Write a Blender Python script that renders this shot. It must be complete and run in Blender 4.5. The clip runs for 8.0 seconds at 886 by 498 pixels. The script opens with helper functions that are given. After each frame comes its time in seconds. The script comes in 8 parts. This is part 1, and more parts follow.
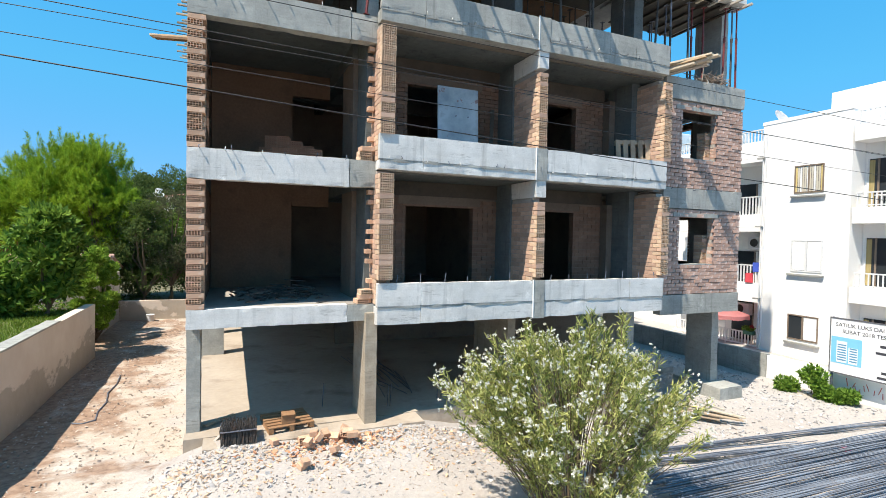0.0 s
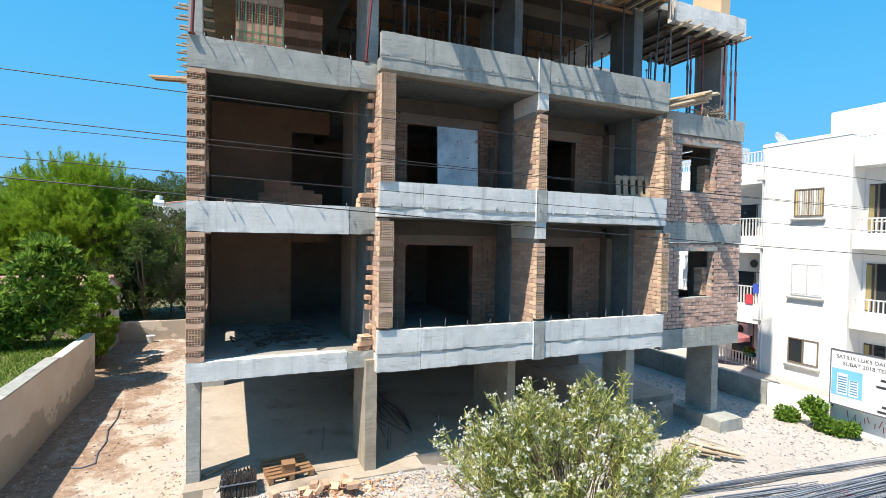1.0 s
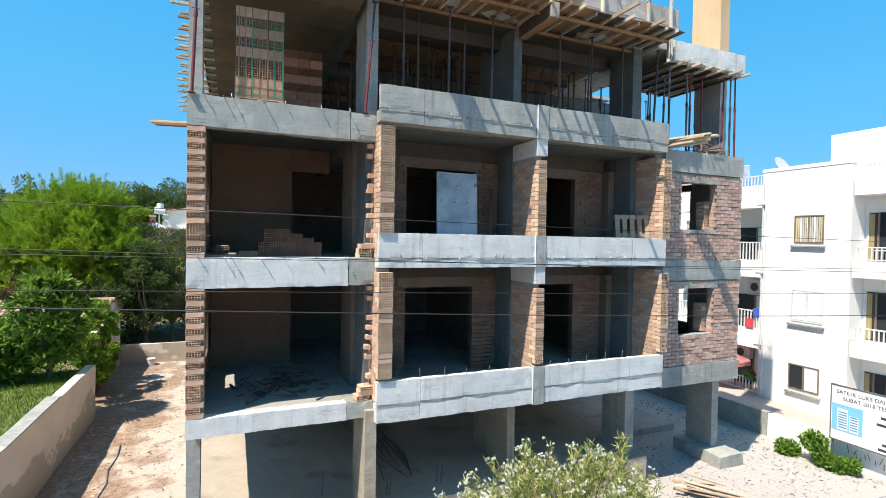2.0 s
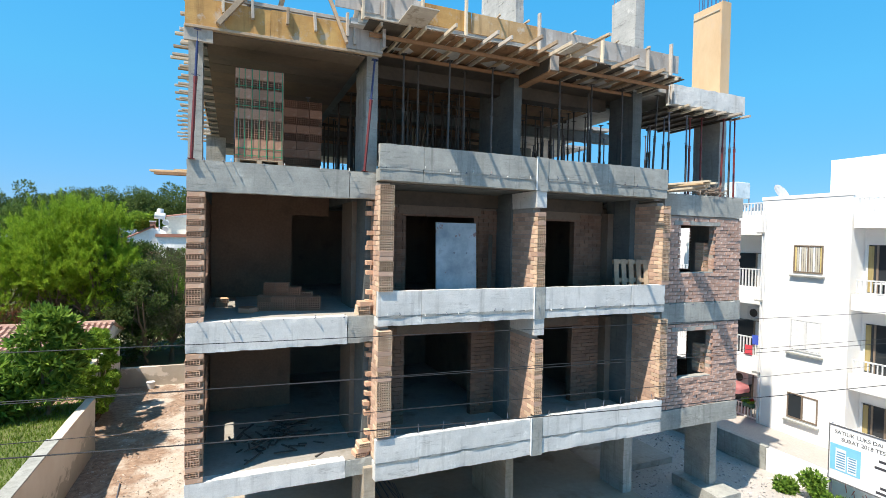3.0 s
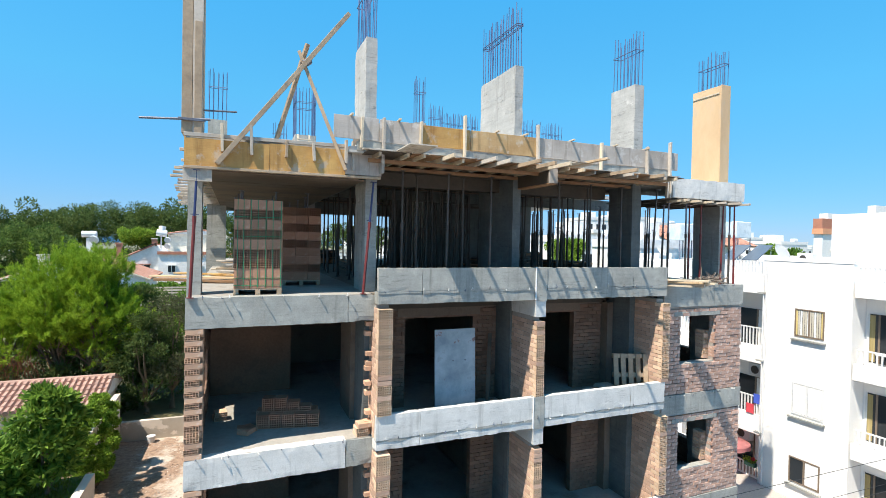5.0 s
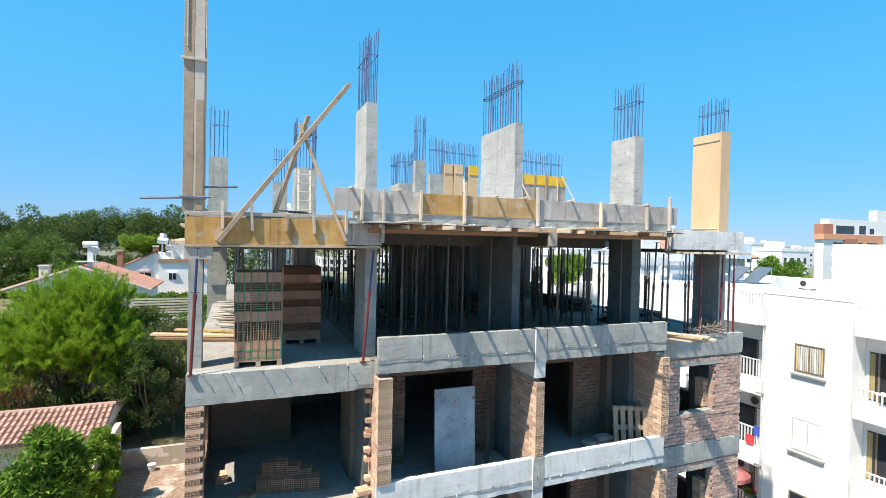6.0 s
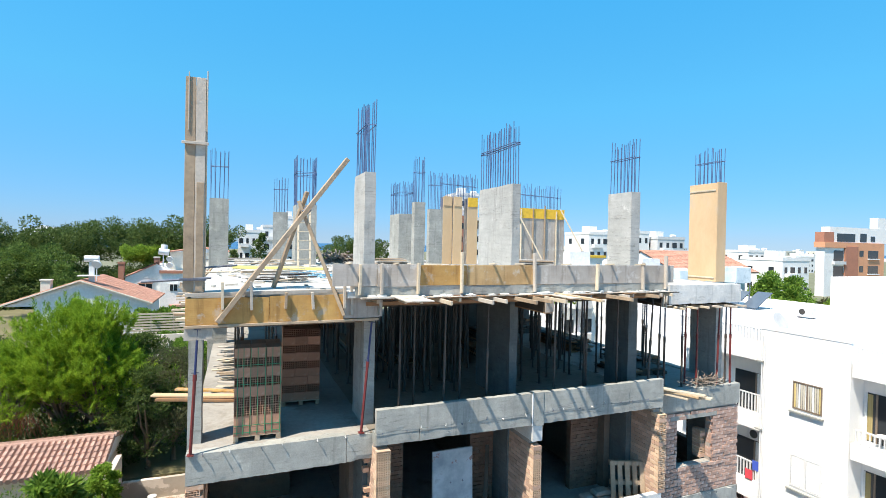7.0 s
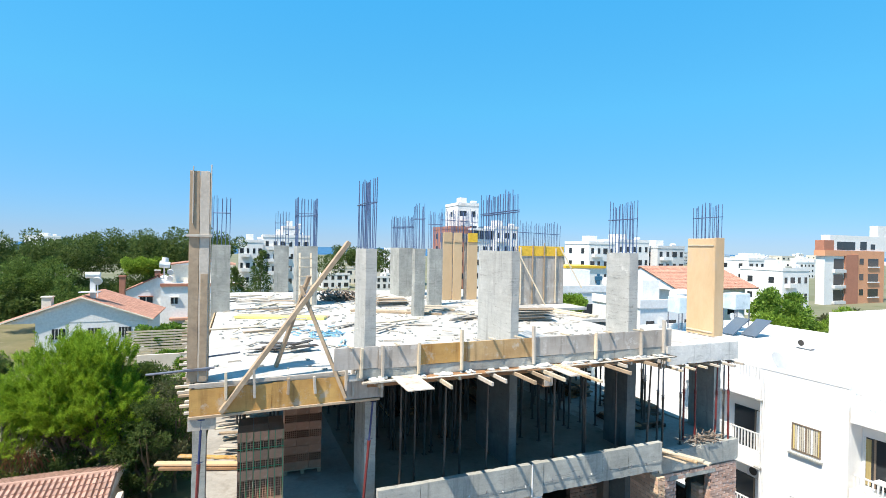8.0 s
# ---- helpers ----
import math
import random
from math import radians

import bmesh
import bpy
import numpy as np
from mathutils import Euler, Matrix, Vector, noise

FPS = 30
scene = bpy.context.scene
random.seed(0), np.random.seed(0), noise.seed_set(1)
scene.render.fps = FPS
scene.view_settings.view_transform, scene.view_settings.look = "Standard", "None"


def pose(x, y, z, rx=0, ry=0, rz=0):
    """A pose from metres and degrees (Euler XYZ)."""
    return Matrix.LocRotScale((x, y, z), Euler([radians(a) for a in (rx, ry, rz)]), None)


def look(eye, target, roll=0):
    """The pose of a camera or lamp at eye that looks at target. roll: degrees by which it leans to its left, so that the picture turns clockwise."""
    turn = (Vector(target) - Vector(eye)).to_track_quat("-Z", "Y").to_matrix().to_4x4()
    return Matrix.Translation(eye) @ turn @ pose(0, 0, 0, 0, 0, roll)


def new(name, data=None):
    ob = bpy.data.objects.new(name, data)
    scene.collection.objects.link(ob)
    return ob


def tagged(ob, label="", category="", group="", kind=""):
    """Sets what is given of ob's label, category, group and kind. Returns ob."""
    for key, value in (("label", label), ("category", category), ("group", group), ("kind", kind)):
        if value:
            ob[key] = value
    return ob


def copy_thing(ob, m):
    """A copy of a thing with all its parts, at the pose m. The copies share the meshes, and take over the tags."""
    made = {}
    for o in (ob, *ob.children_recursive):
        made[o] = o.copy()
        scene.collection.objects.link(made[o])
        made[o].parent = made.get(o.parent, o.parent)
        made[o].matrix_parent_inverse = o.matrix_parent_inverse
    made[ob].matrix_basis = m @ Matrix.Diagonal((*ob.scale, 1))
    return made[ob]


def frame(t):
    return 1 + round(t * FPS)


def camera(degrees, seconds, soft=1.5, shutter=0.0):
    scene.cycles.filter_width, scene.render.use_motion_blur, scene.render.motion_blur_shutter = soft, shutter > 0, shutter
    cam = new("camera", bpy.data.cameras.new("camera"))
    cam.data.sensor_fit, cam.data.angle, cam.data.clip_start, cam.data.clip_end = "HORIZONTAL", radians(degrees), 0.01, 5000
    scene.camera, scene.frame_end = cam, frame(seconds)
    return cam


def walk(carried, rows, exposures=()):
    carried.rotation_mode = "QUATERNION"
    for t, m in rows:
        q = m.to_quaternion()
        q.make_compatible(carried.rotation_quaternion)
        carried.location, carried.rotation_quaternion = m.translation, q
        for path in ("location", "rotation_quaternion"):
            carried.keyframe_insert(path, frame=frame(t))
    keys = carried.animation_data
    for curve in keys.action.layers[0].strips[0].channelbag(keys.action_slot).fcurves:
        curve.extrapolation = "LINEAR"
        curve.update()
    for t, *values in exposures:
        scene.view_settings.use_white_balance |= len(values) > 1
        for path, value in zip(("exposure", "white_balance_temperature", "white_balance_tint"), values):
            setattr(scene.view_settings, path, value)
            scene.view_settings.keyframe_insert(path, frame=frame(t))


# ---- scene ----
cam = camera(83.2, 8.0, soft=0.5)
PATH = [
    (0, (0.778, -10.228, 3.938), (1.557, -8.387, 3.886), 1.1),
    (0.5, (0.779, -10.22, 4.398), (1.558, -8.379, 4.35), 1.0),
    (1, (0.774, -10.195, 4.89), (1.553, -8.354, 4.842), 1.0),
    (1.5, (0.788, -10.206, 5.367), (1.564, -8.363, 5.328), 0.9),
    (3, (0.798, -10.197, 7.133), (1.573, -8.354, 7.089), 1.1),
    (3.5, (0.83, -10.207, 7.755), (1.6, -8.361, 7.714), 1.0),
    (4, (0.829, -10.174, 8.353), (1.599, -8.329, 8.316), 1.1),
    (4.5, (0.832, -10.161, 8.946), (1.602, -8.315, 8.916), 1.1),
    (6, (0.82, -10.165, 11.041), (1.586, -8.318, 11.01), 1.2),
    (6.5, (0.793, -10.233, 11.744), (1.557, -8.386, 11.719), 1.2),
    (7, (0.825, -10.275, 12.493), (1.587, -8.427, 12.474), 1.2),
    (7.5, (0.793, -10.337, 13.305), (1.555, -8.488, 13.291), 1.2),
    (8, (0.748, -10.389, 14.139), (1.509, -8.54, 14.133), 1.1),
]
walk(cam, [(t, look(eye, target, roll)) for t, eye, target, roll in PATH], exposures=[(0.0, 0.72, 6650, 10), (8.0, 0.76, 6700, 10)])

# ---- light ----
world = bpy.data.worlds.new("sky")
scene.world = world
world.use_nodes = True
wn, wl = world.node_tree.nodes, world.node_tree.links
wn.clear()
sky = wn.new("ShaderNodeTexSky")
sky.sky_type = "NISHITA"
sky.sun_disc = False
SUN_DIR = Vector((-0.54, -0.235, 1.0)).normalized()
sky.sun_elevation = math.asin(SUN_DIR.z)
sky.sun_rotation = math.atan2(SUN_DIR.x, SUN_DIR.y)
sky.altitude, sky.air_density, sky.dust_density, sky.ozone_density = 30, 1.0, 0.0, 6.0
wbg, wout = wn.new("ShaderNodeBackground"), wn.new("ShaderNodeOutputWorld")
wbg.inputs["Strength"].default_value = 0.102
deep, tint = wn.new("ShaderNodeHueSaturation"), wn.new("ShaderNodeMix")
deep.inputs["Saturation"].default_value = 1.05
tint.data_type, tint.blend_type = "RGBA", "MULTIPLY"
tint.inputs[0].default_value, tint.inputs[7].default_value = 1.0, (0.6, 0.98, 1.09, 1)
wl.new(sky.outputs[0], deep.inputs["Color"])
wl.new(deep.outputs[0], tint.inputs[6])
haze = wn.new("ShaderNodeMix")
haze.data_type = "RGBA"
haze.inputs[0].default_value, haze.inputs[7].default_value = 0.5, (1.2, 3.15, 5.8, 1)
wl.new(tint.outputs[2], haze.inputs[6])
# duller blue in the sea haze, clear cyan-blue above it
coords, split, band, veil = wn.new("ShaderNodeTexCoord"), wn.new("ShaderNodeSeparateXYZ"), wn.new("ShaderNodeValToRGB"), wn.new("ShaderNodeMix")
wl.new(coords.outputs["Generated"], split.inputs[0])
wl.new(split.outputs["Z"], band.inputs["Fac"])
stops = band.color_ramp.elements
stops[0].position, stops[0].color = 0.02, (0.9, 0.74, 0.86, 1)
stops[1].position, stops[1].color = 1.0, (0.72, 1.0, 1.0, 1)
for place, colour in ((0.12, (0.8, 0.91, 0.96, 1)), (0.26, (0.66, 1.12, 1.05, 1)), (0.45, (0.46, 1.15, 1.18, 1))):
    stop = stops.new(place)
    stop.color = colour
veil.data_type, veil.blend_type = "RGBA", "MULTIPLY"
veil.inputs[0].default_value = 1.0
wl.new(haze.outputs[2], veil.inputs[6])
wl.new(band.outputs["Color"], veil.inputs[7])
wl.new(veil.outputs[2], wbg.inputs["Color"])
wl.new(wbg.outputs[0], wout.inputs["Surface"])
sun = new("sun", bpy.data.lights.new("sun", "SUN"))
sun.data.energy, sun.data.angle, sun.data.color = 5.0, radians(0.55), (1.0, 0.92, 0.8)
sun.matrix_world = look(SUN_DIR * 60, (0, 0, 0))

# ---- materials ----


def material(name, rough=0.85, metal=0.0):
    m = bpy.data.materials.new(name)
    m.use_nodes = True
    b = m.node_tree.nodes["Principled BSDF"]
    b.inputs["Roughness"].default_value, b.inputs["Metallic"].default_value = rough, metal
    return m, m.node_tree.nodes, m.node_tree.links, b


def rgba(c):
    return (*c, 1.0)


def noise_node(n, l, vec, scale, detail=5.0, rough=0.6):
    t = n.new("ShaderNodeTexNoise")
    t.inputs["Scale"].default_value, t.inputs["Detail"].default_value, t.inputs["Roughness"].default_value = scale, detail, rough
    l.new(vec, t.inputs["Vector"])
    return t.outputs["Fac"]


def ramp(n, l, fac, stops):
    r = n.new("ShaderNodeValToRGB")
    e = r.color_ramp.elements
    e[0].position, e[0].color = stops[0][0], rgba(stops[0][1])
    e[1].position, e[1].color = stops[-1][0], rgba(stops[-1][1])
    for p, c in stops[1:-1]:
        k = e.new(p)
        k.color = rgba(c)
    l.new(fac, r.inputs["Fac"])
    return r.outputs["Color"]


def mix(n, l, fac, a, b, kind="MIX"):
    x = n.new("ShaderNodeMix")
    x.data_type, x.blend_type = "RGBA", kind
    for value, slot in ((fac, x.inputs[0]), (a, x.inputs[6]), (b, x.inputs[7])):
        if isinstance(value, (int, float)):
            slot.default_value = value
        elif isinstance(value, tuple):
            slot.default_value = rgba(value)
        else:
            l.new(value, slot)
    return x.outputs[2]


def mapped(n, l, scale=(1, 1, 1)):
    c, m = n.new("ShaderNodeTexCoord"), n.new("ShaderNodeMapping")
    m.inputs["Scale"].default_value = scale
    l.new(c.outputs["Object"], m.inputs["Vector"])
    return m.outputs["Vector"]


def bump(n, l, b, height, strength, distance=0.02):
    k = n.new("ShaderNodeBump")
    k.inputs["Strength"].default_value, k.inputs["Distance"].default_value = strength, distance
    l.new(height, k.inputs["Height"])
    l.new(k.outputs["Normal"], b.inputs["Normal"])


def vary(n, l, colour, amount, island=False):
    """Brightness that differs from piece to piece."""
    if island:
        r = n.new("ShaderNodeNewGeometry").outputs["Random Per Island"]
    else:
        r = n.new("ShaderNodeObjectInfo").outputs["Random"]
    mr = n.new("ShaderNodeMapRange")
    mr.inputs["To Min"].default_value, mr.inputs["To Max"].default_value = 1 - amount, 1 + amount
    l.new(r, mr.inputs["Value"])
    hs = n.new("ShaderNodeHueSaturation")
    l.new(mr.outputs[0], hs.inputs["Value"])
    l.new(colour, hs.inputs["Color"])
    return hs.outputs["Color"]


def surface(name, dark, light, stain=None, big=0.7, fine=14.0, rough=0.88, relief=0.25, stretch=(1, 1, 1), amount=0.0, island=False, metal=0.0, stain_at=(0.55, 0.72), grain=0.28):
    """A mottled surface: grain, larger blotches and stains."""
    m, n, l, b = material(name, rough, metal)
    v = mapped(n, l, stretch)
    f, g = noise_node(n, l, v, big, 6.0), noise_node(n, l, v, fine, 4.0, 0.7)
    c = ramp(n, l, f, [(0.3, dark), (0.7, light)])
    mid = tuple((p + q) / 2 for p, q in zip(dark, light))
    c = mix(n, l, grain, c, ramp(n, l, g, [(0.32, tuple(0.6 * k for k in mid)), (0.68, tuple(min(1, 1.32 * k) for k in mid))]))
    if stain:
        s = noise_node(n, l, v, big * 2.3, 8.0, 0.65)
        c = mix(n, l, ramp(n, l, s, [(stain_at[0], (0, 0, 0)), (stain_at[1], (0.8, 0.8, 0.8))]), c, stain)
    if amount:
        c = vary(n, l, c, amount, island)
    l.new(c, b.inputs["Base Color"])
    bump(n, l, b, g, relief)
    return m


def plain(name, colour, rough=0.5, metal=0.0, amount=0.06):
    m, n, l, b = material(name, rough, metal)
    v = mapped(n, l)
    g = noise_node(n, l, v, 6.0)
    c = ramp(n, l, g, [(0.3, tuple(k * (1 - amount) for k in colour)), (0.7, tuple(min(1, k * (1 + amount)) for k in colour))])
    l.new(c, b.inputs["Base Color"])
    return m


def concrete_material(name, dark, light, board):
    """Poured concrete: cloudy patches, faint board marks, runs, pits and splashes."""
    m, n, l, b = material(name, 0.9)
    v = mapped(n, l)
    f, g, s = noise_node(n, l, v, 1.3, 8.0, 0.65), noise_node(n, l, v, 34.0, 3.0, 0.7), noise_node(n, l, v, 7.0, 6.0, 0.7)
    mid = tuple((p + q) / 2 for p, q in zip(dark, light))
    c = ramp(n, l, f, [(0.34, dark), (0.5, mid), (0.64, light)])
    c = mix(n, l, 0.22, c, ramp(n, l, s, [(0.34, tuple(0.75 * x for x in dark)), (0.5, mid), (0.66, light)]))
    c = mix(n, l, 0.13, c, ramp(n, l, g, [(0.36, tuple(0.5 * x for x in dark)), (0.64, tuple(min(1, 1.2 * x) for x in light))]))
    k = noise_node(n, l, mapped(n, l, (0.6, 0.6, 9.0)), 2.0, 4.0)
    c = mix(n, l, board, c, ramp(n, l, k, [(0.35, tuple(0.55 * x for x in dark)), (0.65, light)]))
    d = noise_node(n, l, mapped(n, l, (6.0, 6.0, 0.45)), 1.2, 5.0)
    c = mix(n, l, ramp(n, l, d, [(0.56, (0, 0, 0)), (0.72, (0.5, 0.5, 0.5))]), c, tuple(0.5 * x for x in dark))
    w = noise_node(n, l, v, 2.6, 9.0, 0.75)
    c = mix(n, l, ramp(n, l, w, [(0.6, (0, 0, 0)), (0.68, (0.6, 0.6, 0.6))]), c, tuple(min(1, 1.25 * x) for x in light))
    p = n.new("ShaderNodeTexVoronoi")
    p.inputs["Scale"].default_value = 11.0
    l.new(v, p.inputs["Vector"])
    c = mix(n, l, ramp(n, l, p.outputs["Distance"], [(0.03, (0.5, 0.5, 0.5)), (0.07, (0, 0, 0))]), c, tuple(0.5 * x for x in dark))
    # ragged shutter-board seams, broken up by patches
    q = noise_node(n, l, mapped(n, l, (0.35, 0.35, 5.0)), 0.8, 5.0, 0.6)
    line = ramp(n, l, q, [(0.49, (0, 0, 0)), (0.5, (1, 1, 1)), (0.51, (0, 0, 0))])
    patch = ramp(n, l, noise_node(n, l, v, 2.1, 4.0), [(0.5, (0, 0, 0)), (0.58, (0.55, 0.55, 0.55))])
    c = mix(n, l, mix(n, l, 1.0, line, patch, "MULTIPLY"), c, tuple(0.4 * x for x in dark))
    l.new(c, b.inputs["Base Color"])
    bump(n, l, b, mix(n, l, 0.6, g, s), 0.3, 0.02)
    return m


CONCRETE = concrete_material("concrete", (0.24, 0.245, 0.225), (0.44, 0.44, 0.405), 0.1)
CONCRETE_WARM = concrete_material("concrete_warm", (0.25, 0.205, 0.15), (0.44, 0.385, 0.305), 0.16)
CONCRETE_PALE = concrete_material("concrete_pale", (0.52, 0.52, 0.5), (0.72, 0.715, 0.69), 0.08)
CONCRETE_LIGHT = concrete_material("concrete_light", (0.33, 0.33, 0.31), (0.5, 0.495, 0.47), 0.14)
# concrete tone lowered to mimic shade inside the storeys
CONCRETE_SHADED = concrete_material("concrete_shaded", (0.085, 0.1, 0.1), (0.165, 0.18, 0.175), 0.12)
PARKING_FLOOR = surface("parking_floor", (0.29, 0.235, 0.18), (0.48, 0.415, 0.34), (0.13, 0.09, 0.06), big=0.3, fine=6.0, relief=0.3, grain=0.2, stain_at=(0.54, 0.74))
CONCRETE_FLOOR = surface("concrete_floor", (0.24, 0.225, 0.2), (0.4, 0.38, 0.345), (0.15, 0.12, 0.09), big=0.5, fine=9.0, relief=0.3)
# dirt tones, lowered further to imitate shade on the top storey's floor
SHADED_DIRTY_FLOOR = surface("shaded_dirty_floor", (0.15, 0.125, 0.095), (0.27, 0.235, 0.19), (0.1, 0.08, 0.06), big=0.8, fine=9.0, relief=0.3)
SLAB_DUSTY = surface("slab_dusty", (0.4, 0.39, 0.365), (0.54, 0.53, 0.505), (0.3, 0.27, 0.23), big=0.8, fine=7.0, stain_at=(0.52, 0.7))
BRICK = surface("hollow_brick", (0.4, 0.245, 0.19), (0.56, 0.38, 0.305), (0.6, 0.52, 0.46), big=3.0, fine=40.0, amount=0.24, relief=0.2, stain_at=(0.56, 0.7))
BRICK_WARM = surface("warm_hollow_brick", (0.48, 0.28, 0.18), (0.64, 0.43, 0.3), (0.6, 0.49, 0.4), big=3.0, fine=40.0, amount=0.2, relief=0.2, stain_at=(0.58, 0.75))
BRICK_PALLET = surface("pallet_brick", (0.33, 0.165, 0.1), (0.48, 0.265, 0.175), (0.45, 0.34, 0.27), big=3.0, fine=40.0, amount=0.22, relief=0.2, stain_at=(0.6, 0.78))
BRICK_OCHRE = surface("ochre_brick", (0.54, 0.36, 0.235), (0.68, 0.505, 0.365), (0.62, 0.54, 0.45), big=3.0, fine=40.0, amount=0.16, relief=0.2)
# fin sides coloured redder and darker than the ends, imitating their shade
BRICK_SIDE_SHADED = surface("brick_side_shaded", (0.42, 0.26, 0.185), (0.58, 0.405, 0.305), (0.5, 0.4, 0.33), big=3.0, fine=40.0, amount=0.2, relief=0.2, stain_at=(0.6, 0.8))
# inner brick walls: red brick darkened to stand in for room shade
BRICK_SHADED = surface("brick_joined_shaded", (0.16, 0.092, 0.063), (0.25, 0.153, 0.106), (0.22, 0.17, 0.135), big=3.0, fine=40.0, amount=0.14, island=True)
MORTAR = surface("mortar", (0.28, 0.25, 0.22), (0.42, 0.38, 0.34), big=2.0, fine=30.0)
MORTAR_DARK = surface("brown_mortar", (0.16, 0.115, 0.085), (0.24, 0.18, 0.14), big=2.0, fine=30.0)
# rough plaster with indoor shade mixed into its colour
PLASTER_SHADED = surface("shaded_plaster", (0.14, 0.105, 0.08), (0.22, 0.17, 0.13), (0.1, 0.075, 0.06), big=0.8, fine=18.0)
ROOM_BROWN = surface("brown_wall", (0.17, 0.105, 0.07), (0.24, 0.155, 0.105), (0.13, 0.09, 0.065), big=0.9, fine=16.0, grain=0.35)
WOOD = surface("raw_timber", (0.27, 0.195, 0.13), (0.46, 0.35, 0.24), (0.2, 0.17, 0.14), big=1.5, fine=12.0, stretch=(1, 1, 1), amount=0.2, rough=0.75)
WOOD_GREY = surface("weathered_timber", (0.36, 0.32, 0.27), (0.52, 0.47, 0.41), (0.27, 0.23, 0.2), big=1.5, fine=14.0, amount=0.15, rough=0.85)
WOOD_PALE = surface("pale_timber", (0.48, 0.4, 0.29), (0.66, 0.57, 0.44), (0.4, 0.34, 0.27), big=1.5, fine=12.0, amount=0.1, rough=0.75)


def used_ply_material(name, dark, light, splash):
    """Shuttering plywood: uneven varnish, dark water runs, grain and cement splashes."""
    m, n, l, b = material(name, 0.65)
    v = mapped(n, l)
    c = ramp(n, l, noise_node(n, l, v, 1.4, 7.0, 0.65), [(0.32, dark), (0.5, tuple((p + q) / 2 for p, q in zip(dark, light))), (0.68, light)])
    run = noise_node(n, l, mapped(n, l, (7.0, 7.0, 0.7)), 1.1, 5.0)
    c = mix(n, l, ramp(n, l, run, [(0.52, (0, 0, 0)), (0.7, (0.6, 0.6, 0.6))]), c, tuple(0.45 * x for x in dark))
    fibre = noise_node(n, l, mapped(n, l, (2.0, 2.0, 40.0)), 1.5, 3.0)
    c = mix(n, l, 0.12, c, ramp(n, l, fibre, [(0.3, dark), (0.7, light)]))
    s = noise_node(n, l, v, 3.1, 9.0, 0.7)
    c = mix(n, l, ramp(n, l, s, [(0.54, (0, 0, 0)), (0.63, (0.75, 0.75, 0.75))]), c, splash)
    c = vary(n, l, c, 0.08)
    l.new(c, b.inputs["Base Color"])
    bump(n, l, b, fibre, 0.15)
    return m


PLY_YELLOW = used_ply_material("yellow_plywood", (0.34, 0.165, 0.042), (0.6, 0.37, 0.12), (0.44, 0.37, 0.29))

PLY_OCHRE = used_ply_material("ochre_plywood", (0.34, 0.2, 0.08), (0.58, 0.4, 0.2), (0.5, 0.44, 0.36))
PLY_WORN = used_ply_material("worn_tan_plywood", (0.38, 0.255, 0.14), (0.58, 0.43, 0.27), (0.52, 0.47, 0.4))
PLY_TAN = surface("tan_plywood", (0.54, 0.36, 0.2), (0.66, 0.48, 0.29), (0.5, 0.4, 0.3), big=0.9, fine=10.0, amount=0.06, rough=0.7, grain=0.1, stretch=(1, 1, 0.4))
PLY_GREY = used_ply_material("grey_plywood", (0.33, 0.29, 0.25), (0.5, 0.46, 0.42), (0.58, 0.56, 0.53))
PLY_SPLASHED = surface("splashed_plywood", (0.44, 0.38, 0.31), (0.6, 0.56, 0.5), (0.3, 0.24, 0.18), big=2.0, fine=14.0, amount=0.1, rough=0.8, grain=0.2, stain_at=(0.54, 0.64))
# used timber brown, lowered further to mimic shade under the slabs
SOFFIT = surface("shaded_used_shuttering", (0.055, 0.044, 0.033), (0.105, 0.083, 0.062), (0.04, 0.036, 0.032), big=1.0, fine=10.0, amount=0.15, rough=0.75)
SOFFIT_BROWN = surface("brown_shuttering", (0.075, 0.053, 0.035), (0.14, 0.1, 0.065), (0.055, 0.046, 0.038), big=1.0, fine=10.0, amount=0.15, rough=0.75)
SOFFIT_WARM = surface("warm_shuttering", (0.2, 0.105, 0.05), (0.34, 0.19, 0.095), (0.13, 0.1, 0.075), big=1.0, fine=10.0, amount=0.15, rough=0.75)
YELLOW = plain("yellow_beam_paint", (0.7, 0.43, 0.035), 0.5, amount=0.15)
YELLOW_PALE = plain("pale_yellow_paint", (0.74, 0.66, 0.22), 0.5, amount=0.12)
STEEL = surface("rebar_steel", (0.1, 0.115, 0.15), (0.2, 0.22, 0.27), (0.2, 0.12, 0.08), big=3.0, fine=30.0, rough=0.55, metal=0.5, amount=0.2)
REBAR_BLUE = surface("new_rebar", (0.06, 0.1, 0.2), (0.15, 0.21, 0.36), big=3.0, fine=30.0, rough=0.5, metal=0.4)
REBAR_STOCK = surface("stock_rebar", (0.1, 0.115, 0.145), (0.29, 0.32, 0.37), (0.22, 0.19, 0.18), big=1.2, fine=20.0, rough=0.5, metal=0.2, amount=0.2, island=True)
PROP_GREY = surface("prop_steel", (0.04, 0.036, 0.034), (0.1, 0.088, 0.078), (0.15, 0.08, 0.05), big=2.5, fine=25.0, rough=0.6, metal=0.3, amount=0.25)
PROP_RED = surface("prop_red", (0.11, 0.016, 0.016), (0.21, 0.03, 0.028), (0.2, 0.08, 0.05), big=3.0, fine=25.0, rough=0.5)
PROP_BLUE = plain("prop_blue", (0.02, 0.035, 0.12), 0.5)
WHITE_WALL = surface("white_render", (0.8, 0.79, 0.77), (0.88, 0.87, 0.85), (0.72, 0.7, 0.66), big=0.35, fine=12.0, relief=0.04, stain_at=(0.62, 0.85), grain=0.04)


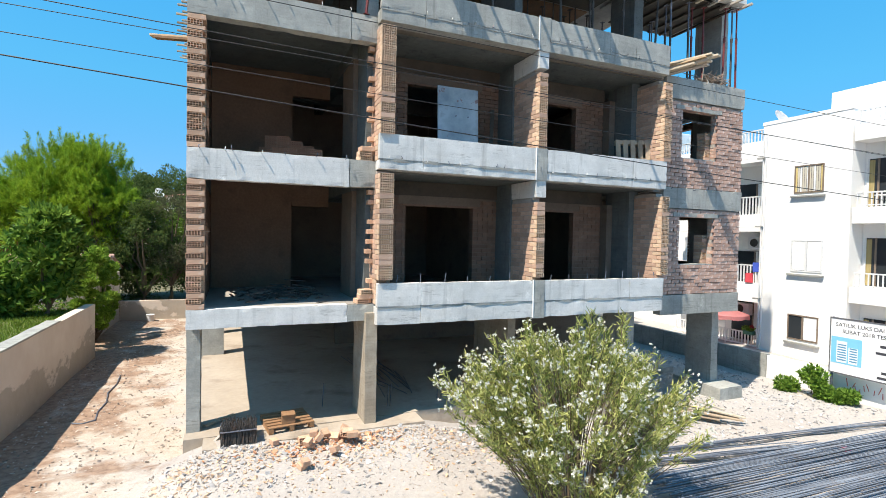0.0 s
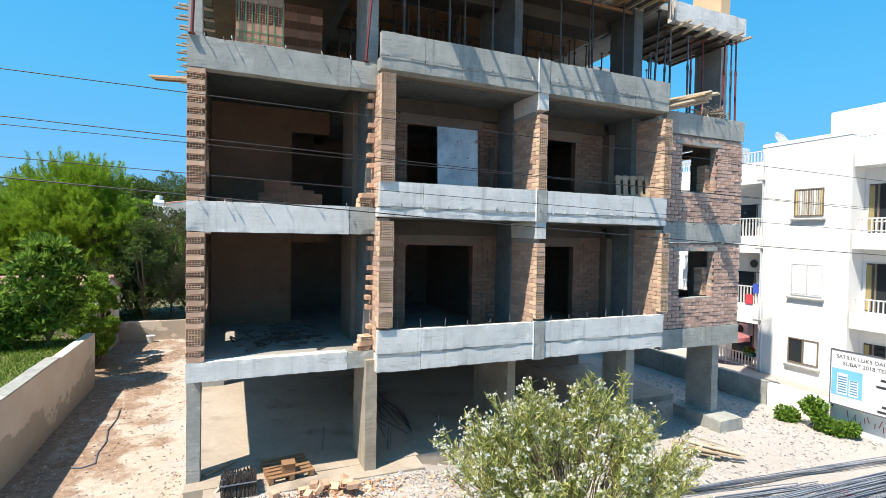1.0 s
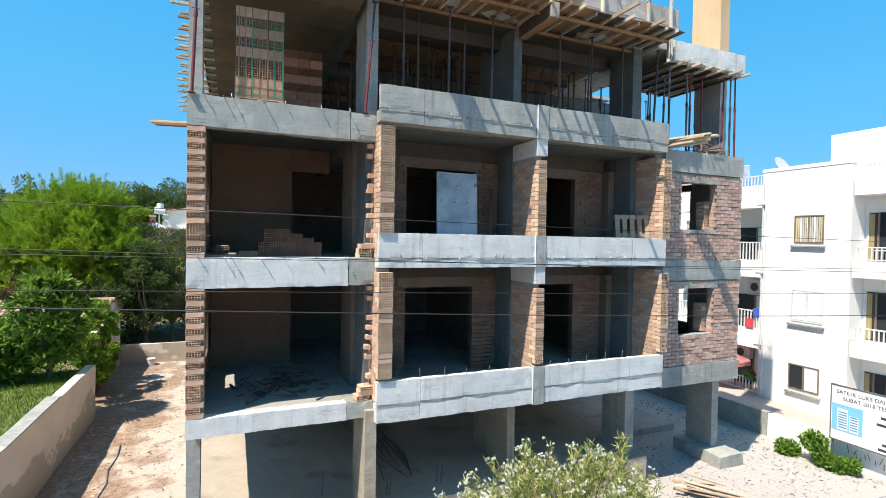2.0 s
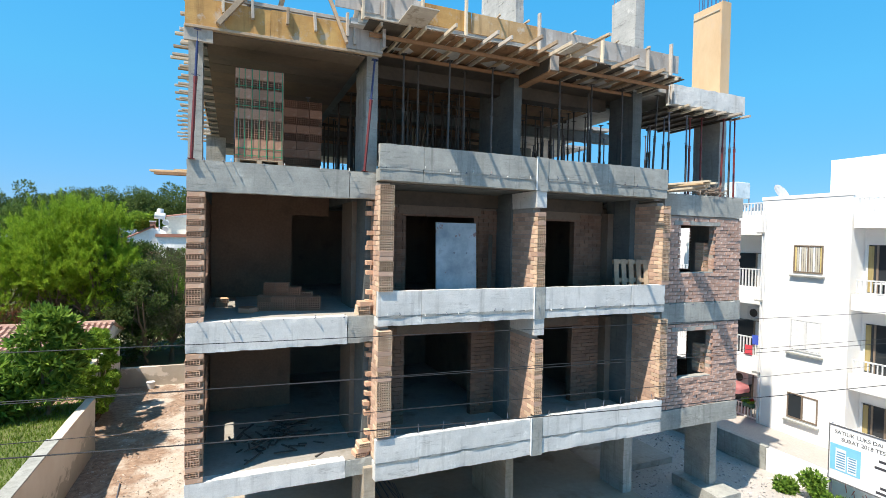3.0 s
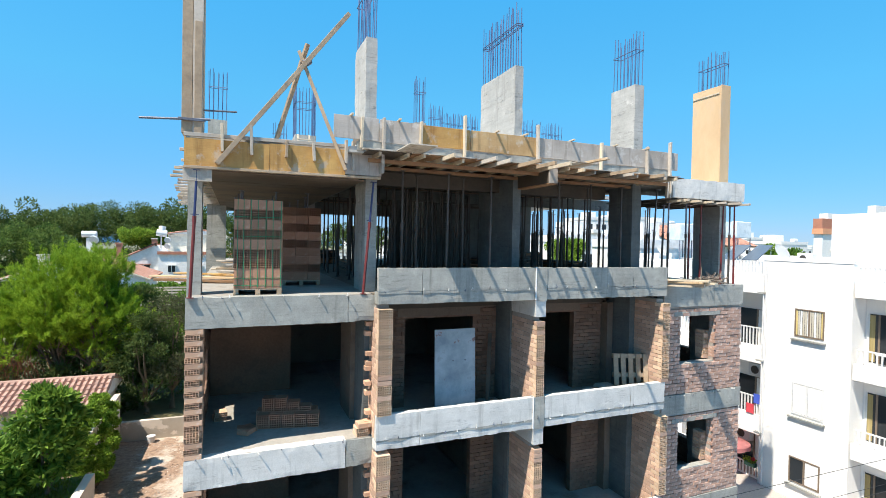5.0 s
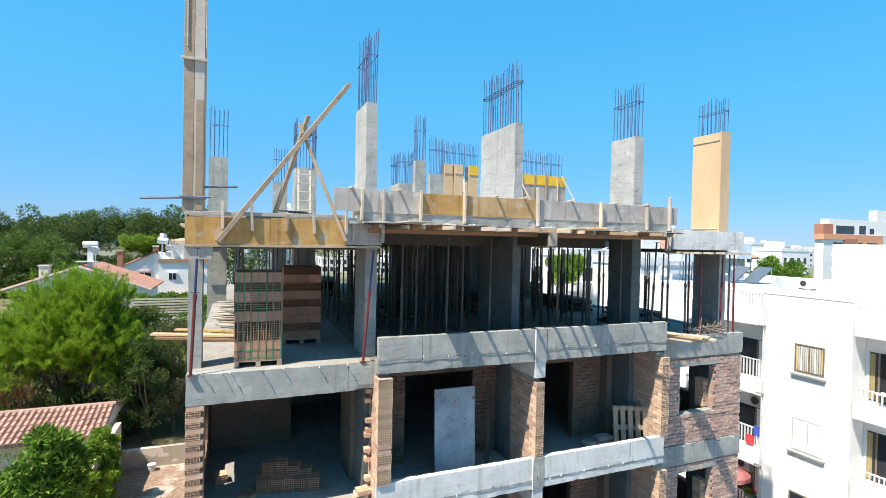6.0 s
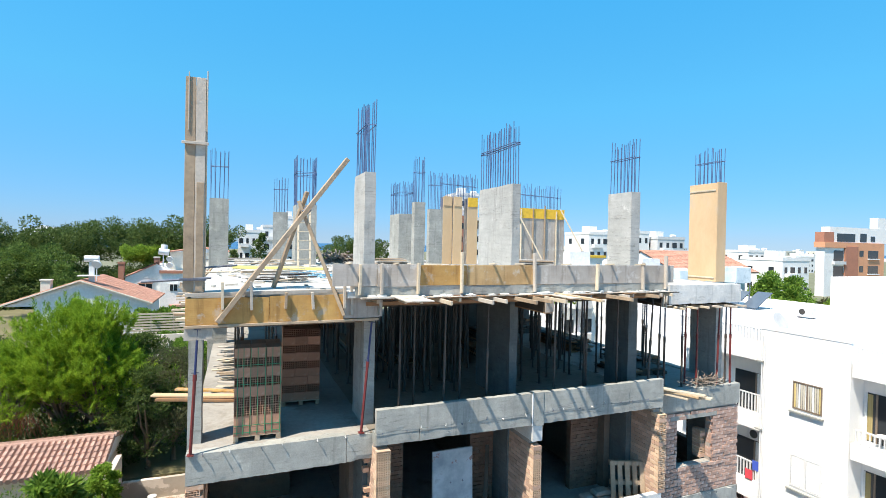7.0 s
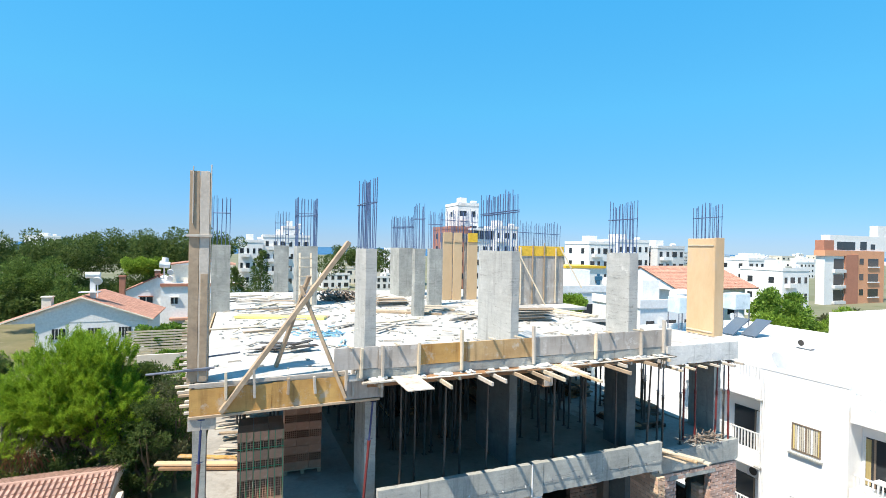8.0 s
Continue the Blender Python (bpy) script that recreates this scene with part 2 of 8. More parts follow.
def damp_wall_material():
    """Cream render with a ragged grey damp patch along its foot and flaking spots."""
    m, n, l, b = material("garden_wall_render", 0.9)
    v = mapped(n, l)
    c = ramp(n, l, noise_node(n, l, v, 0.6, 6.0), [(0.3, (0.6, 0.5, 0.41)), (0.7, (0.74, 0.66, 0.57))])
    xyz = n.new("ShaderNodeSeparateXYZ")
    l.new(v, xyz.inputs[0])
    add = n.new("ShaderNodeMath")
    add.operation = "MULTIPLY_ADD"
    add.inputs[1].default_value = -0.2
    l.new(xyz.outputs["Z"], add.inputs[0])
    l.new(noise_node(n, l, mapped(n, l, (1, 0.7, 1.4)), 0.55, 9.0, 0.6), add.inputs[2])
    c = mix(n, l, ramp(n, l, add.outputs[0], [(0.41, (0, 0, 0)), (0.44, (0.8, 0.8, 0.8))]), c, mix(n, l, noise_node(n, l, v, 3.0), (0.3, 0.25, 0.19), (0.44, 0.38, 0.31)))
    l.new(c, b.inputs["Base Color"])
    bump(n, l, b, noise_node(n, l, v, 10.0), 0.3)
    return m


GARDEN_WALL = damp_wall_material()
ROOF_OLD = surface("old_clay_tile", (0.34, 0.2, 0.155), (0.48, 0.31, 0.25), (0.28, 0.22, 0.19), big=1.5, fine=12.0, amount=0.2, island=True)
ROOF_TILE = surface("clay_tile", (0.41, 0.195, 0.135), (0.56, 0.31, 0.225), (0.36, 0.25, 0.2), big=1.5, fine=12.0, amount=0.15, island=True)
GLASS_DARK, _n, _l, _b = material("window_glass", 0.08)
_b.inputs["Base Color"].default_value = (0.03, 0.035, 0.04, 1)
ALUMINIUM = plain("white_frame", (0.7, 0.7, 0.7), 0.4)
BARK = surface("bark", (0.1, 0.075, 0.05), (0.2, 0.15, 0.1), big=4.0, fine=30.0, stretch=(1, 1, 0.3))
WATER, _n, _l, _b = material("sea", 0.25)
_b.inputs["Base Color"].default_value = (0.015, 0.06, 0.16, 1)


def leaf_material(name, dark, light):
    m, n, l, b = material(name, 0.6)
    b.inputs["Specular IOR Level"].default_value = 0.2
    r = n.new("ShaderNodeNewGeometry").outputs["Random Per Island"]
    c = ramp(n, l, r, [(0.0, dark), (1.0, light)])
    l.new(c, b.inputs["Base Color"])
    tr = n.new("ShaderNodeBsdfTranslucent")
    l.new(c, tr.inputs["Color"])
    mx = n.new("ShaderNodeMixShader")
    mx.inputs[0].default_value = 0.42
    l.new(b.outputs[0], mx.inputs[1])
    l.new(tr.outputs[0], mx.inputs[2])
    l.new(mx.outputs[0], n["Material Output"].inputs["Surface"])
    return m


LEAF_PINE = leaf_material("pine_needles", (0.09, 0.2, 0.012), (0.4, 0.56, 0.05))
LEAF_DARK = leaf_material("dark_leaves", (0.045, 0.08, 0.02), (0.14, 0.2, 0.055))
LEAF_OLIVE = leaf_material("olive_leaves", (0.06, 0.07, 0.03), (0.15, 0.16, 0.08))
LEAF_FRESH = leaf_material("fresh_leaves", (0.1, 0.19, 0.02), (0.34, 0.5, 0.07))
LEAF_CITRUS = leaf_material("citrus_leaves", (0.06, 0.14, 0.02), (0.25, 0.39, 0.06))
LEAF_OLEANDER = leaf_material("oleander_leaves", (0.13, 0.18, 0.035), (0.64, 0.63, 0.24))
PETAL = leaf_material("white_petals", (0.72, 0.7, 0.62), (0.85, 0.84, 0.78))
LEAF_LOQUAT = leaf_material("loquat_leaves", (0.05, 0.125, 0.02), (0.25, 0.39, 0.06))
LEAF_GROVE = leaf_material("grove_leaves", (0.045, 0.09, 0.02), (0.18, 0.27, 0.06))
GRASS = leaf_material("grass_blades", (0.08, 0.14, 0.02), (0.22, 0.32, 0.05))

# ---- shape helpers ----


def part(name, bm, mat, parent=None, label=""):
    """Links a bmesh as one mesh object, under a thing or a part."""
    me = bpy.data.meshes.new(name)
    bm.to_mesh(me)
    bm.free()
    if mat:
        me.materials.append(mat)
    ob = new(name, me)
    if parent:
        ob.parent = parent
    return tagged(ob, label)


def thing(name, label, category, group="", kind="", at=(0, 0, 0)):
    """An Empty at a thing's base, for its parts."""
    ob = new(name)
    ob.location = at
    ob.empty_display_size = 0.2
    return tagged(ob, label, category, group, kind)


def add_box(bm, lo, hi, m=None):
    vs = [bm.verts.new((x, y, z)) for z in (lo[2], hi[2]) for y in (lo[1], hi[1]) for x in (lo[0], hi[0])]
    for f in ((0, 2, 3, 1), (4, 5, 7, 6), (0, 1, 5, 4), (2, 6, 7, 3), (0, 4, 6, 2), (1, 3, 7, 5)):
        bm.faces.new([vs[i] for i in f])
    if m is not None:
        bmesh.ops.transform(bm, matrix=m, verts=vs)
    return vs


def box(lo, hi, bevel=0.0, m=None):
    bm = bmesh.new()
    add_box(bm, lo, hi)
    if bevel:
        bmesh.ops.bevel(bm, geom=bm.edges[:], offset=bevel, segments=1, affect="EDGES")
    if m is not None:
        bmesh.ops.transform(bm, matrix=m, verts=bm.verts[:])
    return bm


def rough_box(lo, hi, step=0.22, amp=0.006, seed=0.0, chips=0.5):
    """A cast block: gridded faces whose corners and edges wander and chip."""
    bm = bmesh.new()
    counts = [max(1, min(60, round((h - l) / step))) for l, h in zip(lo, hi)]
    axes = [[l + (h - l) * i / c for i in range(c + 1)] for l, h, c in zip(lo, hi, counts)]
    seen = {}

    def vert(i, j, k):
        if (i, j, k) not in seen:
            p = Vector((axes[0][i], axes[1][j], axes[2][k]))
            q = p * 2.3 + Vector((seed, seed * 0.7, 0))
            p = p + Vector((noise.noise(q), noise.noise(q + Vector((9, 0, 0))), noise.noise(q + Vector((0, 9, 0))))) * amp * 1.6
            edges = (i in (0, counts[0])) + (j in (0, counts[1])) + (k in (0, counts[2]))
            if edges >= 2:
                bite = max(0.0, noise.noise(p * 5.0 + Vector((seed, 3, 1)))) * chips * 0.035
                mid = Vector([(l + h) / 2 for l, h in zip(lo, hi)])
                for a, (n_, c_) in enumerate(zip((i, j, k), counts)):
                    if n_ in (0, c_):
                        p[a] += (bite if p[a] < mid[a] else -bite)
            seen[(i, j, k)] = bm.verts.new(p)
        return seen[(i, j, k)]

    nx, ny, nz = counts
    for i in range(nx):
        for j in range(ny):
            bm.faces.new((vert(i, j, 0), vert(i, j + 1, 0), vert(i + 1, j + 1, 0), vert(i + 1, j, 0)))
            bm.faces.new((vert(i, j, nz), vert(i + 1, j, nz), vert(i + 1, j + 1, nz), vert(i, j + 1, nz)))
    for i in range(nx):
        for k in range(nz):
            bm.faces.new((vert(i, 0, k), vert(i + 1, 0, k), vert(i + 1, 0, k + 1), vert(i, 0, k + 1)))
            bm.faces.new((vert(i, ny, k), vert(i, ny, k + 1), vert(i + 1, ny, k + 1), vert(i + 1, ny, k)))
    for j in range(ny):
        for k in range(nz):
            bm.faces.new((vert(0, j, k), vert(0, j, k + 1), vert(0, j + 1, k + 1), vert(0, j + 1, k)))
            bm.faces.new((vert(nx, j, k), vert(nx, j + 1, k), vert(nx, j + 1, k + 1), vert(nx, j, k + 1)))
    return bm


def add_tube(bm, a, b, r, sides=8, r2=None):
    """A closed rod from a to b."""
    a, b = Vector(a), Vector(b)
    q = (b - a).to_track_quat("Z", "Y")
    rings = []
    for p, rr in ((a, r), (b, r if r2 is None else r2)):
        rings.append([bm.verts.new(p + q @ Vector((rr * math.cos(t), rr * math.sin(t), 0))) for t in (2 * math.pi * i / sides for i in range(sides))])
    for i in range(sides):
        k = (i + 1) % sides
        bm.faces.new((rings[0][i], rings[0][k], rings[1][k], rings[1][i]))
    bm.faces.new(rings[0][::-1])
    bm.faces.new(rings[1])


def tube(a, b, r, sides=8, r2=None):
    bm = bmesh.new()
    add_tube(bm, a, b, r, sides, r2)
    return bm


def plank_matrix(a, b, roll=0.0):
    """A frame at a whose x axis runs to b."""
    d = (Vector(b) - Vector(a)).normalized()
    side = Vector((0, 0, 1)).cross(d)
    side = side.normalized() if side.length > 1e-4 else Vector((0, 1, 0))
    up = d.cross(side)
    m = Matrix((d, side, up)).transposed().to_4x4()
    return Matrix.Translation(a) @ m @ Matrix.Rotation(roll, 4, "X")


def plank(a, b, w, h, roll=0.0, bevel=0.004):
    """A board from a to b, w wide and h thick."""
    length = (Vector(b) - Vector(a)).length
    return box((0, -w / 2, -h / 2), (length, w / 2, h / 2), bevel, plank_matrix(a, b, roll))


def mesh_of(name, verts, faces, mat, parent=None, label=""):
    me = bpy.data.meshes.new(name)
    me.from_pydata([tuple(v) for v in verts], [], faces)
    me.materials.append(mat)
    ob = new(name, me)
    if parent:
        ob.parent = parent
    return tagged(ob, label)


# ---- building levels ----
FLOORS = (2.48, 5.48, 8.48)
ROOF = 11.48
COLUMNS = {"A": (-0.03, 0.23, 0.55, 1.0), "B": (3.43, 3.7, 0.7, 1.78), "C": (7.28, 7.52, 0.81, 2.72), "D": (11.02, 11.35, 0.67, 1.62), "R": (14.62, 14.92, 0.8, 1.75),
           "A2": (-0.19, 0.5, 10.8, 11.05), "G": (2.62, 3.4, 18.6, 18.85), "H": (3.13, 4.03, 12.1, 13.3), "E": (7.02, 7.46, 7.65, 8.0), "E2": (8.85, 9.5, 10.9, 11.2), "F": (8.75, 9.6, 15.2, 16.9)}

# ---- ground and boundaries ----


def ground_height(x, y):
    """Rubbly ground that falls gently to the right of the plot."""
    t = min(1.0, max(0.0, (x - 3.0) / 8.0))
    z = -0.36 - 0.46 * t * t * (3 - 2 * t)
    if -4.2 < x < 0.5 and y > 0:
        z -= 0.1
    if -0.6 < x < 6.0 and -3.0 < y < 0.4:
        z += 0.33 * min(1.0, (y + 3.0) / 2.4) * min(1.0, x + 0.6) * min(1.0, (6.0 - x) / 1.5)
    far = max(abs(x), abs(y))
    if far < 45:
        z += 0.05 * noise.noise(Vector((x * 0.6, y * 0.6, 0))) + 0.02 * noise.noise(Vector((x * 2.4, y * 2.4, 3)))
    if y < -8.4 and abs(x) < 90:
        z = -0.95
    if y > 780:
        z = -8.0
    return z


def ground_material():
    m, n, l, b = material("site_ground", 0.95)
    v = mapped(n, l)
    f, g, h = noise_node(n, l, v, 0.35, 8.0, 0.62), noise_node(n, l, v, 6.0, 6.0, 0.7), noise_node(n, l, v, 38.0, 3.0, 0.7)
    c = ramp(n, l, f, [(0.32, (0.44, 0.33, 0.24)), (0.5, (0.54, 0.46, 0.38)), (0.64, (0.6, 0.57, 0.53))])
    c = mix(n, l, 0.4, c, ramp(n, l, g, [(0.35, (0.27, 0.21, 0.16)), (0.68, (0.58, 0.53, 0.47))]))
    c = mix(n, l, 0.25, c, ramp(n, l, h, [(0.35, (0.2, 0.16, 0.12)), (0.65, (0.7, 0.65, 0.58))]))
    # grey cement dust and crumbs over the front of the plot
    xyz2, front = n.new("ShaderNodeSeparateXYZ"), n.new("ShaderNodeMath")
    l.new(v, xyz2.inputs[0])
    front.operation = "MULTIPLY_ADD"
    front.inputs[1].default_value = 0.12
    l.new(xyz2.outputs["X"], front.inputs[0])
    l.new(noise_node(n, l, v, 0.7, 7.0, 0.65), front.inputs[2])
    dust = mix(n, l, noise_node(n, l, v, 17.0, 5.0, 0.75), (0.2, 0.18, 0.17), (0.58, 0.545, 0.52))
    c = mix(n, l, ramp(n, l, front.outputs[0], [(0.4, (0, 0, 0)), (0.58, (0.7, 0.7, 0.7))]), c, dust)
    # red-brown garden soil trodden along the foot of the alley wall
    xyz, near = n.new("ShaderNodeSeparateXYZ"), n.new("ShaderNodeMath")
    l.new(v, xyz.inputs[0])
    near.operation = "MULTIPLY_ADD"
    near.inputs[1].default_value = -0.1
    l.new(xyz.outputs["X"], near.inputs[0])
    l.new(noise_node(n, l, v, 0.9, 7.0, 0.6), near.inputs[2])
    soil = ramp(n, l, g, [(0.35, (0.16, 0.085, 0.05)), (0.68, (0.38, 0.25, 0.17))])
    c = mix(n, l, ramp(n, l, near.outputs[0], [(0.6, (0, 0, 0)), (0.72, (0.85, 0.85, 0.85))]), c, soil)
    l.new(c, b.inputs["Base Color"])
    bump(n, l, b, mix(n, l, 0.5, g, h), 0.7, 0.05)
    return m


GROUND = ground_material()


def build_ground():
    xs = sorted({-3500, -1500, -700, -300, -150, -80, -45} | {-30 + 0.5 * i for i in range(121)} | {45, 80, 150, 300, 700, 1500, 3500})
    ys = sorted({-600, -200, -60, -30} | {-16 + 0.5 * i for i in range(93)} | {40, 60, 90, 150, 300, 500, 760, 800, 3800})
    verts = [(x, y, ground_height(x, y)) for y in ys for x in xs]
    w = len(xs)
    faces = [(j * w + i, j * w + i + 1, (j + 1) * w + i + 1, (j + 1) * w + i) for j in range(len(ys) - 1) for i in range(w - 1)]
    ob = mesh_of("ground", verts, faces, GROUND)
    for p in ob.data.polygons:
        p.use_smooth = True
    tagged(ob, "dusty pale building-site earth with rubble and gravel", "ground", kind="structure")
    sea = mesh_of("water", [(-4000, 770, -1.5), (4000, 770, -1.5), (4000, 4400, -1.5), (-4000, 4400, -1.5)], [(0, 1, 2, 3)], WATER)
    tagged(sea, "flat blue sea along the horizon", "sea", kind="structure")


build_ground()


def build_left_wall():
    """The rendered garden wall along the alley, lower and dirtier towards the street."""
    wall = part("wall_garden", rough_box((-3.82, -6.0, -0.7), (-3.55, 10.2, 1.38), 0.5, 0.012, 3.0), GARDEN_WALL)
    tagged(wall, "cream rendered garden wall with grey damp stains", "wall", kind="structure")
    part("coping", rough_box((-3.86, -6.0, 1.381), (-3.53, 6.4, 1.43), 0.5, 0.01, 5.0), CONCRETE, wall, "thin grey concrete coping")
    rear = part("wall_rear", rough_box((-4.2, 18.0, -0.8), (0.3, 18.25, 0.48), 0.5, 0.01, 8.0), GARDEN_WALL)
    tagged(rear, "low grey rendered wall closing the alley", "wall", kind="structure")
    side = part("wall_alley", rough_box((-4.45, 12.6, -0.8), (-4.2, 17.95, 1.95), 0.5, 0.01, 9.0), GARDEN_WALL)
    tagged(side, "tall cream rendered wall overgrown with leaves", "wall", kind="structure")

build_left_wall()
gardens = part("garden_ground", box((-90, 20.2, -0.9), (13.5, 118, -0.24)), surface("garden_soil", (0.1, 0.1, 0.04), (0.2, 0.17, 0.09), (0.28, 0.22, 0.15), big=0.12, fine=2.0))
tagged(gardens, "brown and green garden ground behind the plot", "garden", kind="structure")


TOWN_SOIL = surface("town_ground", (0.12, 0.13, 0.06), (0.22, 0.21, 0.14), (0.08, 0.12, 0.04), big=0.03, fine=0.6, grain=0.2)
for name, lo, hi in (("town_ground", (19.5, 20.0, -0.95), (900, 764, -0.3)), ("town_ground_rear", (-900, 118.1, -0.95), (19.4, 764, -0.3))):
    tagged(part(name, box(lo, hi), TOWN_SOIL), "dry green and grey ground of the town", "ground", kind="structure")
# unseen dark strip, added so the ground bounces less light into the building
road = part("road", box((-80, -18.0, -1.1), (80, -8.6, -0.74)), surface("asphalt", (0.045, 0.045, 0.047), (0.075, 0.074, 0.072), (0.1, 0.095, 0.085), big=0.4, fine=20.0))
tagged(road, "unseen grey asphalt strip added before the plot to cut bounced light", "road", kind="structure")


def build_right_wall():
    w = part("wall_plot", rough_box((18.1, -9.0, -1.0), (18.32, 1.35, -0.02), 0.4, 0.008, 12.0), WHITE_WALL)
    tagged(w, "low white rendered boundary wall with red graffiti", "wall", kind="structure")
    w2 = part("wall_plot_rear", rough_box((18.1, 1.37, -1.0), (18.3, 14.0, 0.02), 0.4, 0.008, 13.0), CONCRETE)
    tagged(w2, "low grey concrete boundary wall", "wall", kind="structure")
    return w


plot_wall = build_right_wall()

# ---- the unfinished building ----
building = thing("unfinished_building", "four-storey unfinished apartment building of bare concrete and hollow brick", "building")


def build_frame():
    for z in FLOORS:
        part("floor_slab", rough_box((0.02, 0.03, z - 0.17), (3.5, 19.0, z), 0.6, 0.004, z), CONCRETE_FLOOR, building, "rough grey concrete floor slab")
        part("floor_slab", rough_box((3.502, 0.03, z - 0.17), (11.5, 19.0, z), 0.6, 0.004, z + 5), CONCRETE_FLOOR if z < 8 else SHADED_DIRTY_FLOOR, building, "rough concrete floor slab, darkened with dirt and shade on the top storey")
        part("floor_slab", rough_box((11.5, 0.28, z - 0.2), (14.88, 19.0, z - 0.02), 0.6, 0.004, z + 1), CONCRETE_FLOOR, building)
        part("floor_slab", rough_box((3.56, -0.24, z - 0.185), (11.34, 0.02, z - 0.004), 0.3, 0.004, z + 2), CONCRETE_FLOOR, building)
    # thin dark sheets added under the slabs to stand in for ceiling shade
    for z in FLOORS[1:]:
        part("soffit_shade_sheet", box((0.27, 0.26, z - 0.19), (11.45, 6.9, z - 0.177)), CONCRETE_SHADED, building, "thin sheet added under the slab to darken it with shade")
    # parking slab
    part("parking_slab", rough_box((-0.05, 0.2, -0.75), (11.4, 19.0, 0.0), 0.8, 0.006, 21), PARKING_FLOOR, building, "dusty parking floor slab")
    part("parking_slab", rough_box((0.3, -0.38, -0.75), (4.6, 0.2, -0.012), 0.4, 0.012, 22), PARKING_FLOOR, building)
    part("parking_slab", rough_box((11.4, 3.0, -1.0), (15.5, 19.0, -0.62), 0.8, 0.012, 23), CONCRETE_FLOOR, building)
    # roof slab
    part("roof_slab", rough_box((0.04, 0.04, ROOF - 0.125), (11.6, 19.0, ROOF), 0.6, 0.006, 31), SLAB_DUSTY, building, "fresh pale roof slab")
    part("roof_slab", rough_box((2.9, -0.26, ROOF - 0.122), (11.5, 0.06, ROOF - 0.002), 0.4, 0.004, 32), SLAB_DUSTY, building)
    part("roof_slab", rough_box((11.6, 0.36, ROOF - 0.18), (14.7, 2.8, ROOF - 0.004), 0.6, 0.006, 33), SLAB_DUSTY, building)
    part("roof_slab", rough_box((11.6, 2.81, ROOF - 0.125), (12.9, 19.0, ROOF - 0.002), 0.6, 0.006, 34), SLAB_DUSTY, building)
    part("roof_slab", rough_box((12.9, 5.2, ROOF - 0.125), (14.2, 19.0, ROOF - 0.003), 0.6, 0.006, 35), SLAB_DUSTY, building)
    part("roof_slab", rough_box((14.2, 8.6, ROOF - 0.125), (15.9, 19.0, ROOF - 0.001), 0.6, 0.006, 36), SLAB_DUSTY, building)
    # front beams of the left block and of the right wing
    for n, (lo, hi) in enumerate(((2.12, 2.48), (4.91, 5.48), (7.91, 8.48))):
        part("beam", rough_box((0.0, 0.0, lo), (2.98, 0.25, hi + 0.004), 0.08, 0.003, 40 + n, 0.45), CONCRETE_PALE if n < 2 else CONCRETE, building, "pale cast concrete edge beam")
        part("beam", rough_box((2.985, 0.004, lo + 0.01), (3.56, 0.25, hi - 0.01), 0.12, 0.01, 50 + n, 1.0), CONCRETE, building)
    for n, (lo, hi) in enumerate(((1.84, 2.4), (4.85, 5.42), (7.9, 8.5))):
        part("beam", rough_box((11.78, 0.17, lo), (14.92, 0.42, hi), 0.08, 0.003, 60 + n, 0.45), CONCRETE, building, "grey cast concrete edge beam")
        part("beam", rough_box((14.66, 0.43, lo), (14.9, 18.9, hi), 0.5, 0.008, 65 + n), CONCRETE, building)
    part("beam", rough_box((11.92, 0.1, 10.95), (14.76, 0.36, ROOF + 0.01), 0.16, 0.004, 70, 1.0), CONCRETE_PALE, building, "grey cast concrete edge beam")
    part("beam", rough_box((14.5, 0.37, 10.95), (14.75, 2.8, ROOF - 0.01), 0.5, 0.008, 71), CONCRETE, building)
    # cross beams behind the balconies and over the rooms, upper ones darkened for shade
    for z in (2.48, 5.48, 8.48, ROOF):
        drop = 0.55 if z > 3 else 0.38
        CAST = CONCRETE if z < 3 else CONCRETE_SHADED
        # concrete beam given the dark shuttering tone to mimic shade behind the balcony
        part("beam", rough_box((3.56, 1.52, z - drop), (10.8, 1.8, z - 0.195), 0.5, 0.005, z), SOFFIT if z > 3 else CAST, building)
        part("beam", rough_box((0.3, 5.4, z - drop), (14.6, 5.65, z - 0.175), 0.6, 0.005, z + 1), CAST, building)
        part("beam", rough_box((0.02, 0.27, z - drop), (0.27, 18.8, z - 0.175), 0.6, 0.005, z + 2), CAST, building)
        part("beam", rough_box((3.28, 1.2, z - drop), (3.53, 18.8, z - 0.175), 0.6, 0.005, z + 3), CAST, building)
    # balcony edges and parapets
    for n, (lo, joint, hi) in enumerate(((2.07, 2.45, 2.935), (5.29, 5.49, 6.015), (8.29, 8.55, 9.04))):
        for k, (x0, x1) in enumerate(((3.53, 4.48), (4.486, 7.28), (7.6, 10.2), (10.206, 11.35))):
            part("balcony_edge", rough_box((x0, -0.31, lo), (x1, -0.03, joint - 0.011), 0.08, 0.005, 80 + 5 * n + k, 0.6), CONCRETE_PALE if n < 2 else CONCRETE, building, "rough concrete balcony slab edge")
            part("parapet", rough_box((x0, -0.325, joint + 0.011), (x1, -0.185, hi), 0.08, 0.0025, 100 + 5 * n + k, 0.45), CONCRETE_PALE if n < 2 else CONCRETE, building, "smooth cast concrete balcony parapet")
            part("joint", rough_box((x0 + 0.01, -0.318, joint - 0.035), (x1 - 0.01, -0.19, joint + 0.018), 0.03, 0.01, 90 + 5 * n + k, 0.0), CONCRETE, building, "ragged leaked joint of two pours")
        part("post", rough_box((7.29, -0.34, lo - 0.02), (7.59, -0.16, hi + 0.01), 0.12, 0.006, 120 + n), CONCRETE, building, "concrete post between two parapets")
